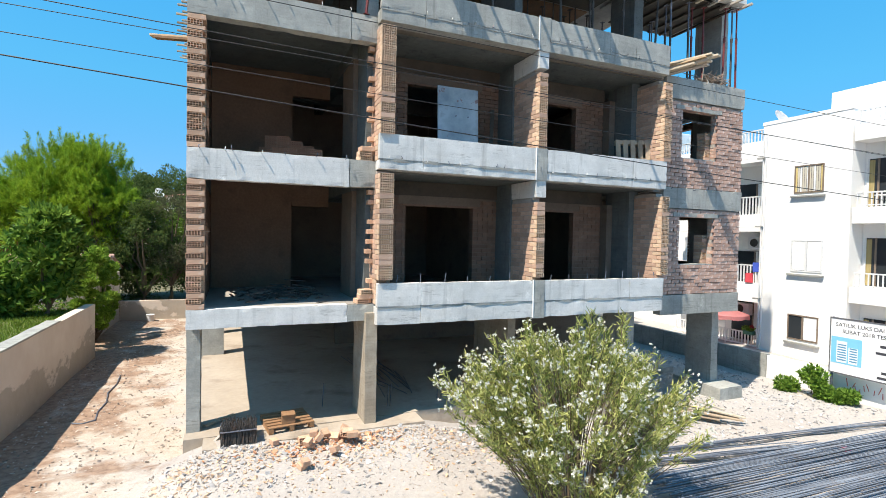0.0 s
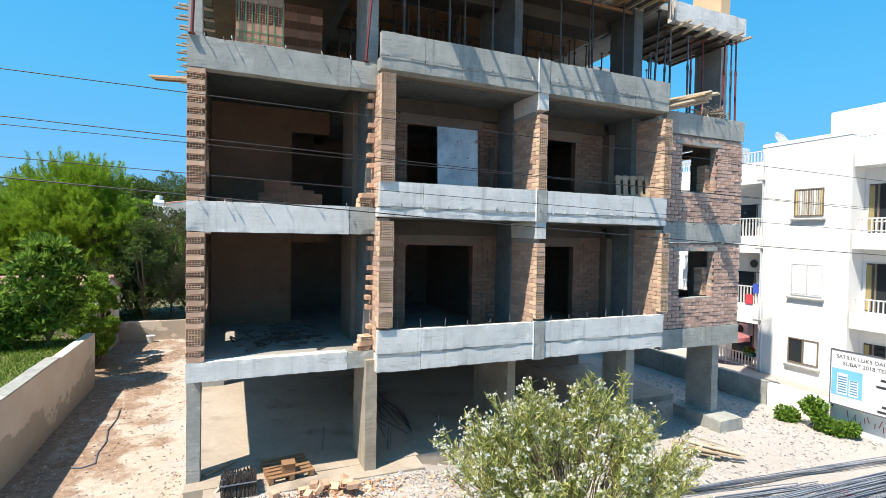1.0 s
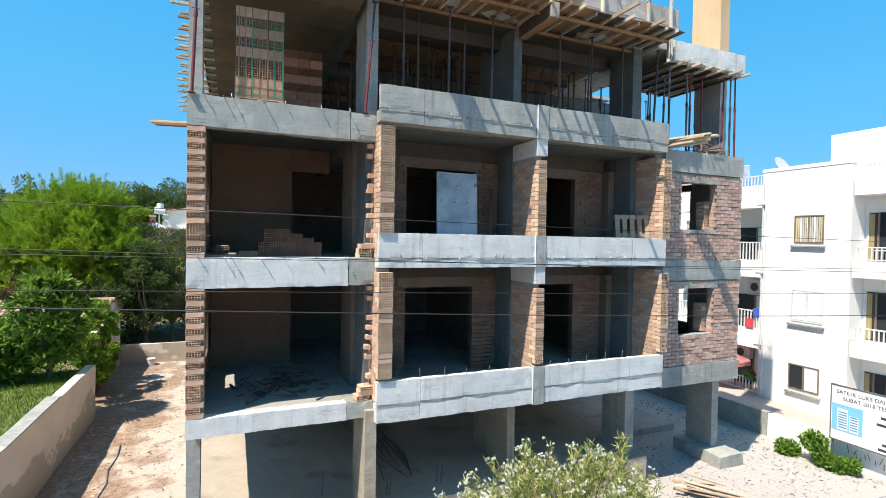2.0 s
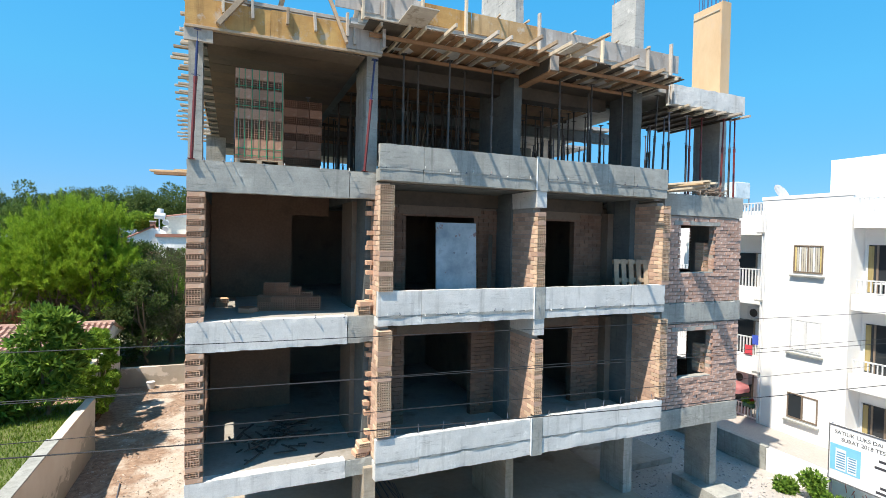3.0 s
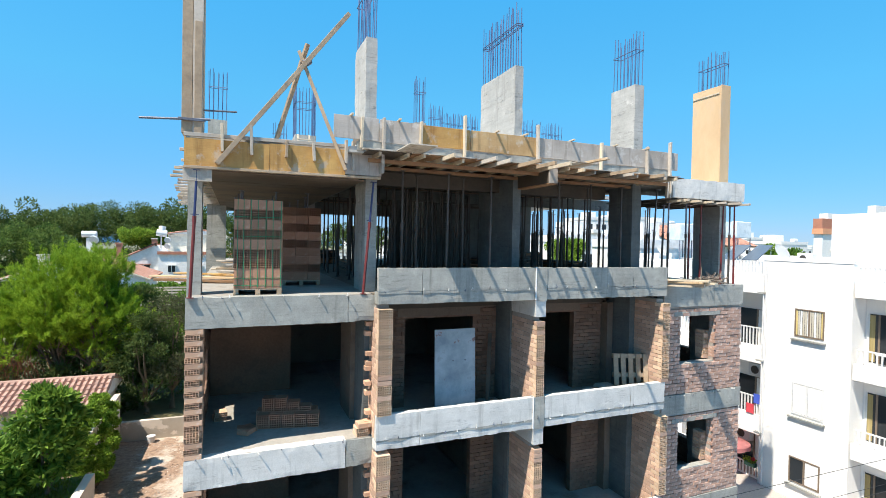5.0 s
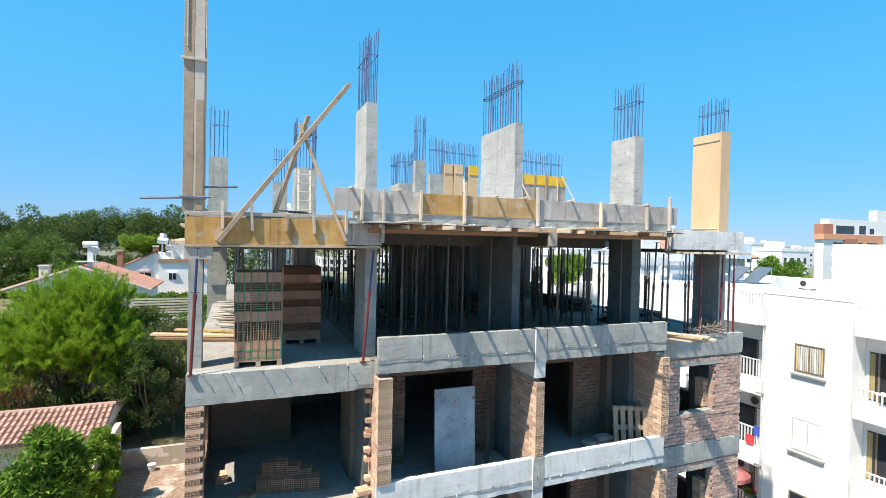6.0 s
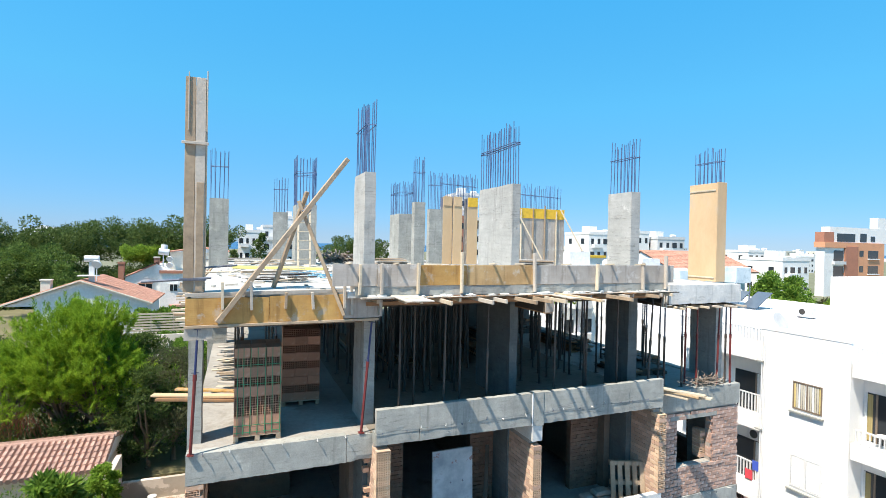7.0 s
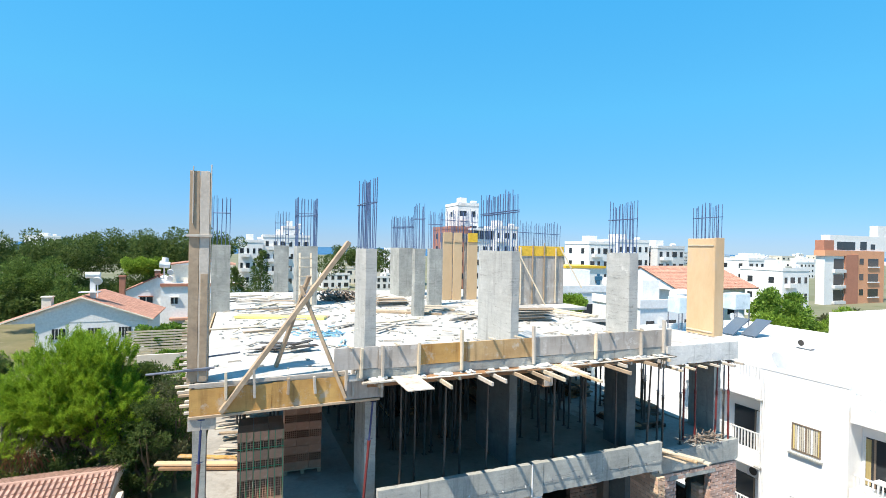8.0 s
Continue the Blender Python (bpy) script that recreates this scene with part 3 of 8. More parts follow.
        part("pipe", tube((7.282, -0.335, lo), (7.282, -0.335, hi + 0.02), 0.018), ALUMINIUM, building, "white vertical pipe")
        if n:
            bm = bmesh.new()
            add_box(bm, (7.3, -0.31, lo - 0.4), (7.58, 1.06, lo - 0.01))
            for v in bm.verts:
                if v.co.z < lo - 0.2 and v.co.x < 7.4:
                    v.co.x += 0.02
            part("haunch", bm, CONCRETE_PALE, building, "concrete drop above the brick fin")
    # columns
    for k, (name, (x0, x1, y0, y1)) in enumerate(COLUMNS.items()):
        foot, top = (-0.72 if x0 > 11.4 else -0.4), (14.08 if name not in ("A", "R") else 11.4)
        if name == "R":
            top = 11.3
        lifts = [(foot, 2.3), (2.3, 8.3), (8.3, 11.3), (11.3, top)] if name in "BCD" else [(foot, top)]
        for q, (lo, hi) in enumerate(lifts):
            if hi - lo < 0.05:
                continue
            xa, xb, ya, yb = x0, x1, y0, y1
            if name == "B":
                xa, xb, ya, yb = ((3.34, 3.6, -0.12, 1.0), (3.4, 3.66, 0.35, 1.3), (3.42, 3.69, 0.5, 1.5), (x0, x1, y0, y1))[q]
            # enclosed lifts take the tone darkened to mimic indoor shade
            cast = (CONCRETE, CONCRETE_SHADED, CONCRETE_SHADED if name in "CD" else CONCRETE, CONCRETE_LIGHT)[q] if name in "BCD" else CONCRETE
            if q == 0 and name in "BC":
                cast = CONCRETE_WARM
            part("column", rough_box((xa + 0.006, ya, lo), (xb - 0.006, yb, hi), 0.2, 0.004, 140 + 4 * k + q), cast, building, "bare cast concrete column")
    part("plinth", rough_box((14.2, 0.1, -1.0), (15.15, 1.85, -0.45), 0.2, 0.01, 170, 1.0), CONCRETE, building, "low concrete column footing")
    part("column", rough_box((-0.12, 7.2, -0.1), (0.56, 7.45, 2.1), 0.3, 0.005, 171), CONCRETE, building)


build_frame()


def build_tie_bars():
    """Bent ends of tie bars poking out of the beam tops and pour joints."""
    r = random.Random(3)
    spots = [(x + r.uniform(-0.05, 0.05), 0.0, z - 0.02) for z in FLOORS[1:] for x in (0.25, 0.66, 0.8, 1.27, 1.71, 2.35, 2.95)]
    spots += [(3.7 + 0.41 * k + r.uniform(-0.15, 0.15), -0.31, z) for z in (5.49, 8.55) for k in range(18)]
    spots += [(12.0 + 0.4 * k + r.uniform(-0.15, 0.15), 0.17, z) for z in (5.38, 8.46) for k in range(7)]
    for x, y, z in spots:
        out = r.uniform(0.03, 0.07) if y < -0.1 else r.uniform(0.05, 0.13)
        bm = bmesh.new()
        tip = (x + r.uniform(-0.03, 0.03), y - out, z + r.uniform(-0.02, 0.05))
        add_tube(bm, (x, y + 0.03, z), tip, 0.008, 6)
        add_tube(bm, tip, (tip[0] + r.uniform(-0.02, 0.02), tip[1] + 0.02, tip[2] + r.uniform(0.02, 0.07)), 0.008, 6)
        part("tie_bar", bm, CONCRETE_PALE if r.random() < 0.5 else STEEL, building)


build_tie_bars()


def build_tie_marks():
    """Short dark slots that the form ties left in the fresh columns above the roof."""
    r = random.Random(12)
    for name in "BCD":
        x0, x1, y0, y1 = COLUMNS[name]
        for k in range(6):
            z = 11.75 + 0.4 * k
            for _ in range(r.choice((0, 1, 1))):
                x = r.uniform(x0 + 0.04, x1 - 0.08)
                part("tie_mark", box((x, y0 - 0.003, z + r.uniform(-0.02, 0.02)), (x + r.uniform(0.03, 0.06), y0 + 0.01, z + 0.03)), CONCRETE, building)
            for _ in range(max(2, round((y1 - y0) / 0.3))):
                y = r.uniform(y0 + 0.05, y1 - 0.12)
                zz = z + r.uniform(-0.02, 0.02)
                part("tie_mark", box((x0 + 0.002, y, zz), (x0 + 0.012, y + r.uniform(0.04, 0.12), zz + 0.012)), CONCRETE, building)


build_tie_marks()

# hollow bricks, laid singly where they can be told apart
BRICK_H, COURSE = 0.095, 0.1045


def hollow_brick_mesh(name, w, d, h, cols, rows, mat):
    """A brick w wide with holes in its front end, d deep."""
    bm = bmesh.new()
    rim, gap = 0.009, 0.009
    hw, hh = (w - 2 * rim - gap * (cols - 1)) / cols, (h - 2 * rim - gap * (rows - 1)) / rows
    xs, zs = [0.0], [0.0]
    for i in range(cols):
        xs += [rim + i * (hw + gap), rim + i * (hw + gap) + hw]
    for j in range(rows):
        zs += [rim + j * (hh + gap), rim + j * (hh + gap) + hh]
    xs.append(w)
    zs.append(h)
    grid = {(i, j): bm.verts.new((x, 0, z)) for i, x in enumerate(xs) for j, z in enumerate(zs)}
    for i in range(len(xs) - 1):
        for j in range(len(zs) - 1):
            q = [grid[i, j], grid[i + 1, j], grid[i + 1, j + 1], grid[i, j + 1]]
            if i % 2 and j % 2:
                back = [bm.verts.new((v.co.x, min(0.2, d * 0.7), v.co.z)) for v in q]
                for a in range(4):
                    b = (a + 1) % 4
                    bm.faces.new((q[a], q[b], back[b], back[a]))
                bm.faces.new(back)
            else:
                bm.faces.new(q)
    c = [bm.verts.new(p) for p in ((0, d, 0), (w, d, 0), (w, d, h), (0, d, h))]
    f = [grid[0, 0], grid[len(xs) - 1, 0], grid[len(xs) - 1, len(zs) - 1], grid[0, len(zs) - 1]]
    for a in range(4):
        b = (a + 1) % 4
        bm.faces.new((f[b], f[a], c[a], c[b]))
    bm.faces.new(c[::-1])
    me = bpy.data.meshes.new(name)
    bm.to_mesh(me)
    bm.free()
    me.materials.append(mat)
    return me


def solid_brick_mesh(name, w, d, h, mat):
    bm = box((0, 0, 0), (w, d, h), 0.004)
    me = bpy.data.meshes.new(name)
    bm.to_mesh(me)
    bm.free()
    me.materials.append(mat)
    return me


END_25 = hollow_brick_mesh("brick_end", 0.25, 0.285, BRICK_H, 5, 2, BRICK_OCHRE)
END_30 = hollow_brick_mesh("brick_end_wide", 0.3, 0.285, BRICK_H, 6, 2, BRICK_OCHRE)
END_20 = hollow_brick_mesh("brick_end_narrow", 0.22, 0.285, BRICK_H, 4, 2, BRICK_OCHRE)
END_RED = hollow_brick_mesh("brick_end_red", 0.25, 0.285, BRICK_H, 5, 2, BRICK_WARM)
SIDE_OCHRE = solid_brick_mesh("brick_side_ochre", 0.25, 0.285, BRICK_H, BRICK_SIDE_SHADED)
SIDE_30 = solid_brick_mesh("brick_side_wide", 0.3, 0.285, BRICK_H, BRICK_SIDE_SHADED)
SIDE_20 = solid_brick_mesh("brick_side_narrow", 0.22, 0.285, BRICK_H, BRICK_SIDE_SHADED)
FACE_RED = solid_brick_mesh("brick_face_red", 0.288, 0.2, BRICK_H, BRICK)
END_DEEP = hollow_brick_mesh("brick_end_deep", 0.25, 0.285, BRICK_H, 5, 2, BRICK_PALLET)
BIT_RED = hollow_brick_mesh("brick_bit", 0.2, 0.13, BRICK_H, 4, 2, BRICK_WARM)
STUB_RED = solid_brick_mesh("brick_stub", 0.13, 0.15, BRICK_H, BRICK_WARM)
LONG_RED = solid_brick_mesh("brick_long_red", 0.3, 0.25, BRICK_H, BRICK_WARM)


def lay(mesh, x, y, z, parent, turn=0.0):
    ob = new("brick", mesh)
    ob.parent = parent
    ob.matrix_basis = Matrix.Translation((x, y, z)) @ Matrix.Rotation(turn, 4, "Z")
    return ob


def wall_core(lo, hi, parent=None, label=""):
    return part("brick_wall", box(lo, hi), MORTAR, parent or building, label)


def joined_courses(x0, x1, y0, y1, z0, z1, holes=(), along="x", size=0.288):
    """A brick wall as one mesh of single blocks, around the holes."""
    bm = bmesh.new()
    n = int((z1 - z0) / COURSE)
    a0, a1 = (x0, x1) if along == "x" else (y0, y1)
    for c in range(n):
        z = z0 + c * COURSE
        a = a0 - (size / 2 if c % 2 else 0)
        while a < a1 - 0.03:
            zc = z + BRICK_H / 2
            runs = [(max(a, a0), min(a + size, a1))]
            for h in holes:
                if h[2] < zc < h[3]:
                    runs = [r for lo, hi in runs for r in ((lo, min(hi, h[0])), (max(lo, h[1]), hi)) if r[1] > r[0]]
            for lo, hi in runs:
                if hi - lo < 0.03:
                    continue
                j = random.uniform(-0.006, 0.006)
                if along == "x":
                    add_box(bm, (lo, y0 + j, z), (hi, y1 + j, z + BRICK_H))
                else:
                    add_box(bm, (x0 + j, lo, z), (x1 + j, hi, z + BRICK_H))
            a += size + 0.011
    return bm


def build_fins():
    tops = ((2.48, 2.95, 5.28), (5.48, 6.02, 8.28))
    beam_of = (4.9, 7.9)
    for storey, (floor_z, sill, soffit) in enumerate(tops):
        for fin, (x, ends, w, top) in enumerate(((3.53, END_30, 0.3, soffit - 0.02), (7.335, END_20, 0.22, soffit - 0.4), (11.21, END_25, 0.25, soffit - 0.1))):
            core = wall_core((x + 0.012, -0.1, floor_z), (x + w - 0.012, 1.02, top), label="hollow brick fin wall between two balconies")
            n = int((top - floor_z) / COURSE)
            for c in range(n):
                z = floor_z + 0.01 + c * COURSE
                y0 = (-0.375, -0.33, -0.34)[fin] if z > sill - 0.02 else -0.18
                off = (0.0, -0.13)[c % 2]
                k = 0
                y = y0
                while y < 1.0:
                    d = 0.285
                    smooth = random.random() < 0.16
                    mesh = {0.3: SIDE_30, 0.25: SIDE_OCHRE, 0.22: SIDE_20}[w] if (k or smooth) else ends
                    ob = lay(mesh, x + random.uniform(-0.005, 0.005), y + random.uniform(-0.005, 0.005), z, core)
                    if c % 2 and k == 0:
                        ob.scale = (1, 0.5, 1)
                        d *= 0.5
                    y += d + 0.011
                    k += 1
            if fin == 0:
                # pairs of bonding bricks left sticking out behind the sunlit face
                for c in range(int((beam_of[storey] - floor_z) / COURSE)):
                    z = floor_z + 0.01 + c * COURSE
                    if c < 3 or c % 6 in (2, 4) or random.random() < 0.08:
                        lay(STUB_RED, 3.4 + random.uniform(-0.03, 0.03), 0.1 + random.uniform(-0.02, 0.03), z, core)
        # left end wall, header and stretcher courses in turn
        beam = (4.91, 7.91)[storey]
        n = round((beam - floor_z) / COURSE)
        step = (beam - floor_z - 0.005) / n
        sill_z = floor_z + 0.35
        core = wall_core((0.02, 0.24, floor_z), (0.24, 0.6, beam), label="toothed hollow brick end wall")
        for c in range(n):
            z = floor_z + 0.006 + c * step
            if c % 2 or c in (4, 5):
                lay(END_RED, 0.0 + random.uniform(-0.004, 0.004), 0.0, z, core)
            else:
                lay(LONG_RED, 0.005 + random.uniform(-0.006, 0.008), 0.004, z, core)
            lay(LONG_RED, 0.0 + random.uniform(-0.004, 0.004), 0.29, z, core)
        wall = part("brick_wall", joined_courses(0.0, 0.26, 0.6, 11.0, floor_z, beam, holes=((SIDE_GAP[0], SIDE_GAP[1], floor_z + SIDE_GAP[2], floor_z + SIDE_GAP[3]),), along="y"), BRICK_SHADED, building, "red hollow brick side wall")
        wall["kind"] = "stuff"


SIDE_GAP = (1.65, 2.85, 0.75, 1.6)
build_fins()


def build_wing_wall():
    """Red brick front of the right wing, each storey with a window opening."""
    for lo, hi in ((2.41, 4.84), (5.43, 7.89)):
        w0, w1, s0, s1 = 12.44, 13.8, lo + 0.88, lo + 2.22
        core = wall_core((11.8, 0.25, lo), (w0 - 0.01, 0.41, hi), label="red hollow brick wall with an open window hole")
        for a, b, c, d in ((w0, w1, lo, s0 - 0.02), (w0, w1, s1 + 0.02, hi), (w1 + 0.01, 14.88, lo, hi)):
            part("mortar", box((a - 0.005, 0.25, c), (b, 0.41, d)), MORTAR, core)
        n = int((hi - lo) / COURSE)
        for c in range(n):
            z = lo + 0.004 + c * COURSE
            x = 11.76 - (0.15 if c % 2 else 0.0)
            while x < 14.86:
                a, b = x, min(x + 0.288, 14.9)
                if s0 - 0.04 < z + 0.05 < s1:
                    b = min(b, w0) if a < w0 else b
                    a = max(a, w1) if b > w1 and a > w0 - 0.01 else a
                    if w0 - 0.01 <= a < w1 - 0.01:
                        b = a
                length = b - a
                if length > 0.05:
                    ob = lay(FACE_RED, a, 0.195 + random.uniform(-0.012, 0.01), z + random.uniform(-0.003, 0.003), core, random.uniform(-0.015, 0.015))
                    ob.scale = (length / 0.288, 1, 1)
                x += 0.288 + random.uniform(0.006, 0.018)
        # ochre end bricks in the jamb and a thin lintel
        for c in range(int((s1 - s0 - 0.1) / COURSE)):
            if c < 8:
                lay(END_20 if c % 3 else SIDE_20, w1 - 0.18, 0.42, s0 + c * COURSE, core)
        part("lintel", rough_box((w0 - 0.25, 0.185, s1 - 0.02), (w1 + 0.2, 0.4, s1 + 0.1), 0.2, 0.005, lo), CONCRETE, core, "thin concrete lintel")
        part("sill", rough_box((w0, 0.2, s0 - 0.06), (w1, 0.41, s0 - 0.02), 0.2, 0.006, lo + 1), CONCRETE, core)


build_wing_wall()


def build_inner_walls():
    for z, top in ((2.48, 4.93), (5.48, 7.93)):
        for x0, x1, d0, d1 in ((3.9, 7.39, 4.74, 6.6), (7.64, 10.79, 7.95, 9.82)):
            w = part("brick_wall", joined_courses(x0, x1, 1.56, 1.76, z, top, ((d0, d1, z - 1, z + 2.24),)), BRICK_SHADED, building, "red brick room wall with a door opening")
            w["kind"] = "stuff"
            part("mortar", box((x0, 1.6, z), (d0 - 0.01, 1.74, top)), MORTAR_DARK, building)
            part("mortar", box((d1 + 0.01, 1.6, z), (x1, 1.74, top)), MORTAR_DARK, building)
            part("lintel", box((d0 - 0.2, 1.55, z + 2.24), (d1 + 0.2, 1.77, top + 0.01), 0.004), PLASTER_SHADED, building)
        # balcony wall of the wing's room; rear and party walls added to darken rooms
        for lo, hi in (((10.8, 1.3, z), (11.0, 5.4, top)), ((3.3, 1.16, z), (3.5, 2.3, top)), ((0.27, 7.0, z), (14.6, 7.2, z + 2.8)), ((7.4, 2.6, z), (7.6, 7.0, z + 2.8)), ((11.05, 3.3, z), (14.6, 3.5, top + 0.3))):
            part("room_wall", box(lo, hi), PLASTER_SHADED, building, "unplastered room wall, its colour darkened for indoor shade")
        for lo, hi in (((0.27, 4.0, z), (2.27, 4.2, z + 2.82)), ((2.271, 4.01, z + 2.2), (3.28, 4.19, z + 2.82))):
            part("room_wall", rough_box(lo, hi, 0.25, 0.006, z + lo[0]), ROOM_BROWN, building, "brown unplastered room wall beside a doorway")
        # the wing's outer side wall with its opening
        w = part("brick_wall", joined_courses(14.68, 14.88, 0.43, 7.0, z - 0.05, top + 0.0, ((1.85, 3.0, z + 0.8, z + 2.1),), along="y"), BRICK_SHADED, building, "red brick side wall with a window hole")
        w["kind"] = "stuff"
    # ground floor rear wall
    part("room_wall", box((4.2, 7.6, -0.6), (14.88, 7.85, 2.3)), PLASTER_SHADED, building, "rear wall of the parking floor, its colour darkened for shade")
    part("room_wall", box((0.8, 18.7, -0.6), (14.6, 18.95, 2.3)), PLASTER_SHADED, building)
    # stair and lift core of the open top storey, its colour darkened for shade
    part("core_wall", box((6.7, 9.0, 8.48), (9.3, 9.25, 11.3)), CONCRETE_SHADED, building, "bare concrete core wall")
    part("core_wall", box((9.1, 10.8, 8.48), (11.4, 11.05, 11.3)), CONCRETE_SHADED, building)
    part("core_wall", box((12.8, 9.4, 8.48), (13.3, 9.65, 11.3)), CONCRETE_SHADED, building)


    # drop beams of the open storey, in the same shade-darkened tone
    part("beam", rough_box((0.3, 12.4, 10.72), (14.4, 12.7, 11.3), 0.6, 0.005, 181), CONCRETE_SHADED, building)


build_inner_walls()

# ---- formwork on the roof edge ----
rng = random.Random(7)


def build_left_formwork():
    f = thing("edge_formwork", "stained yellow plywood edge formwork with nailed battens", "formwork", at=(1.4, 0, 10.9))
    inv = Matrix.Translation((-1.4, 0, -10.9))

    def add(name, bm, mat, label=""):
        bmesh.ops.transform(bm, matrix=inv, verts=bm.verts[:])
        return part(name, bm, mat, f, label)

    add("board", box((-0.04, -0.045, 10.9), (1.42, -0.015, 11.4), 0.004), PLY_YELLOW)
    add("board", box((1.425, -0.048, 10.91), (2.86, -0.018, 11.42), 0.004), PLY_YELLOW)
    add("board", box((2.865, -0.06, 10.93), (3.62, -0.02, 11.44), 0.004), PLY_GREY, "grey plywood board")
    add("rail", plank((-0.05, -0.03, 11.46), (2.9, -0.03, 11.5), 0.05, 0.07), WOOD_GREY, "splashed timber rail")
    add("rail", plank((-0.05, -0.03, 10.87), (3.6, -0.03, 10.89), 0.1, 0.05), WOOD, "timber ledger")
    for x, z0, z1, mat in ((0.59, 11.18, 11.7, WOOD_PALE), (1.1, 11.16, 11.71, WOOD_GREY), (1.72, 11.17, 11.49, WOOD), (2.25, 11.14, 11.48, WOOD_GREY), (2.87, 11.14, 11.61, WOOD_GREY), (3.02, 11.0, 11.6, WOOD_GREY)):
        add("batten", plank((x, -0.085, z0), (x + rng.uniform(-0.03, 0.03), -0.085, z1), 0.1, 0.05), mat)
    add("end_board", box((-0.06, -0.04, 10.62), (0.42, 0.02, 10.88), 0.004), WOOD_GREY, "short grey timber board")
    for n in range(17):
        y = 0.25 + n * 0.75
        add("joist", plank((-rng.uniform(0.12, 0.3) - 0.07 * y, y, 10.885 + rng.uniform(-0.01, 0.01)), (3.2, y + rng.uniform(-0.04, 0.04), 10.885), 0.09, 0.05), WOOD_GREY)
        add("joist_stub", plank((-rng.uniform(0.15, 0.35) - 0.08 * y, y + 0.35, 10.92), (-0.03, y + 0.35, 10.92), 0.08, 0.05), rng.choice((WOOD_PALE, WOOD_GREY, WOOD)))
        if n % 2 == 0:
            add("joist_stub", plank((-rng.uniform(0.1, 0.3) - 0.03 * y, y + 0.2, 11.25), (0.3, y + 0.2, 11.25), 0.09, 0.05), rng.choice((WOOD_PALE, WOOD_GREY)))
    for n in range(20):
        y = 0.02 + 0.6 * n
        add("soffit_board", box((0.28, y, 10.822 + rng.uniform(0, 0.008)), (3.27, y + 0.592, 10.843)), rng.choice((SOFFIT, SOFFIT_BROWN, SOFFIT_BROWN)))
    add("side_board", box((-0.05, 0.06, 10.95), (-0.02, 12.0, 11.45)), PLY_TAN)
    return f


build_left_formwork()


def build_balcony_formwork():
    f = thing("balcony_formwork", "weathered plywood parapet formwork on timber joists", "formwork", at=(7, 0, 11.3))
    inv = Matrix.Translation((-7, -0.08, -11.27))

    def add(name, bm, mat, label="", parent=None):
        bmesh.ops.transform(bm, matrix=inv, verts=bm.verts[:])
        return part(name, bm, mat, parent or f, label)

    for x0, x1, z0, mat in ((2.58, 3.48, 11.58, PLY_GREY), (3.5, 4.36, 11.56, PLY_GREY), (4.38, 5.52, 11.58, PLY_YELLOW), (5.54, 7.25, 11.57, PLY_OCHRE), (7.27, 9.05, 11.57, PLY_GREY), (9.07, 11.62, 11.57, PLY_GREY)):
        b = box((x0, -0.225, z0), (x1, -0.2, 12.02 + rng.uniform(-0.012, 0.012)), 0.003)
        add("board", b, mat)
    add("inner_board", box((3.0, -0.05, 11.5), (11.3, -0.025, 11.98)), PLY_GREY)
    add("lip", rough_box((3.05, -0.21, 11.36), (11.42, -0.16, 11.56), 0.15, 0.012, 77, 1.0), CONCRETE, "rough concrete lip")
    for x, top in ((3.12, 12.02), (3.58, 12.05), (4.37, 12.06), (5.38, 12.3), (7.25, 12.3), (9.06, 12.06), (10.53, 12.1), (11.3, 12.28)):
        add("post", plank((x, -0.265, 11.4), (x + rng.uniform(-0.02, 0.02), -0.265, top), 0.09, 0.05, 0.0), rng.choice((WOOD_GREY, WOOD_PALE)))
    # short spacers nailed across the top, their ends standing proud
    for x in (2.9, 3.92, 6.2, 6.88, 8.2, 9.52, 10.5):
        add("spacer", plank((x, 0.0, 12.03), (x + rng.uniform(-0.03, 0.03), -0.32 - rng.uniform(0.0, 0.04), 12.05), 0.05, 0.035), WOOD_PALE)
    # decking boards seen from below, resting on joists
    for n in range(9):
        x0 = 3.2 + n * 0.93
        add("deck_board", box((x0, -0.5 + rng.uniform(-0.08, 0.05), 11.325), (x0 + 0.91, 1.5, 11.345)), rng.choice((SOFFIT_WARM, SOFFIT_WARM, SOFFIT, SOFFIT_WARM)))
    add("deck_board", box((3.78, -1.34, 11.36), (4.33, -0.22, 11.38), 0.0, None), PLY_SPLASHED, "loose splashed plywood sheet")
    for n in range(6):
        x0 = 3.1 + n * 1.39
        y = -0.47 + rng.uniform(-0.05, 0.05)
        add("edge_strip", rough_box((x0, y - rng.uniform(0.03, 0.06), 11.347), (x0 + rng.uniform(1.2, 1.37), y + 0.05, 11.347 + rng.uniform(0.012, 0.03)), 0.12, 0.006, n + 3.3, 0.8), rng.choice((WOOD_GREY, PLY_SPLASHED, WOOD_GREY)), "splashed timber strip")
    for n in range(46):
        x = rng.uniform(3.2, 11.2)
        add("spill", rough_box((x, -0.3 - rng.uniform(0.0, 0.16), 11.348), (x + rng.uniform(0.06, 0.3), -0.2, 11.36 + rng.uniform(0.0, 0.03)), 0.06, 0.015, n, 1.0), CONCRETE_PALE, "hardened concrete spill")
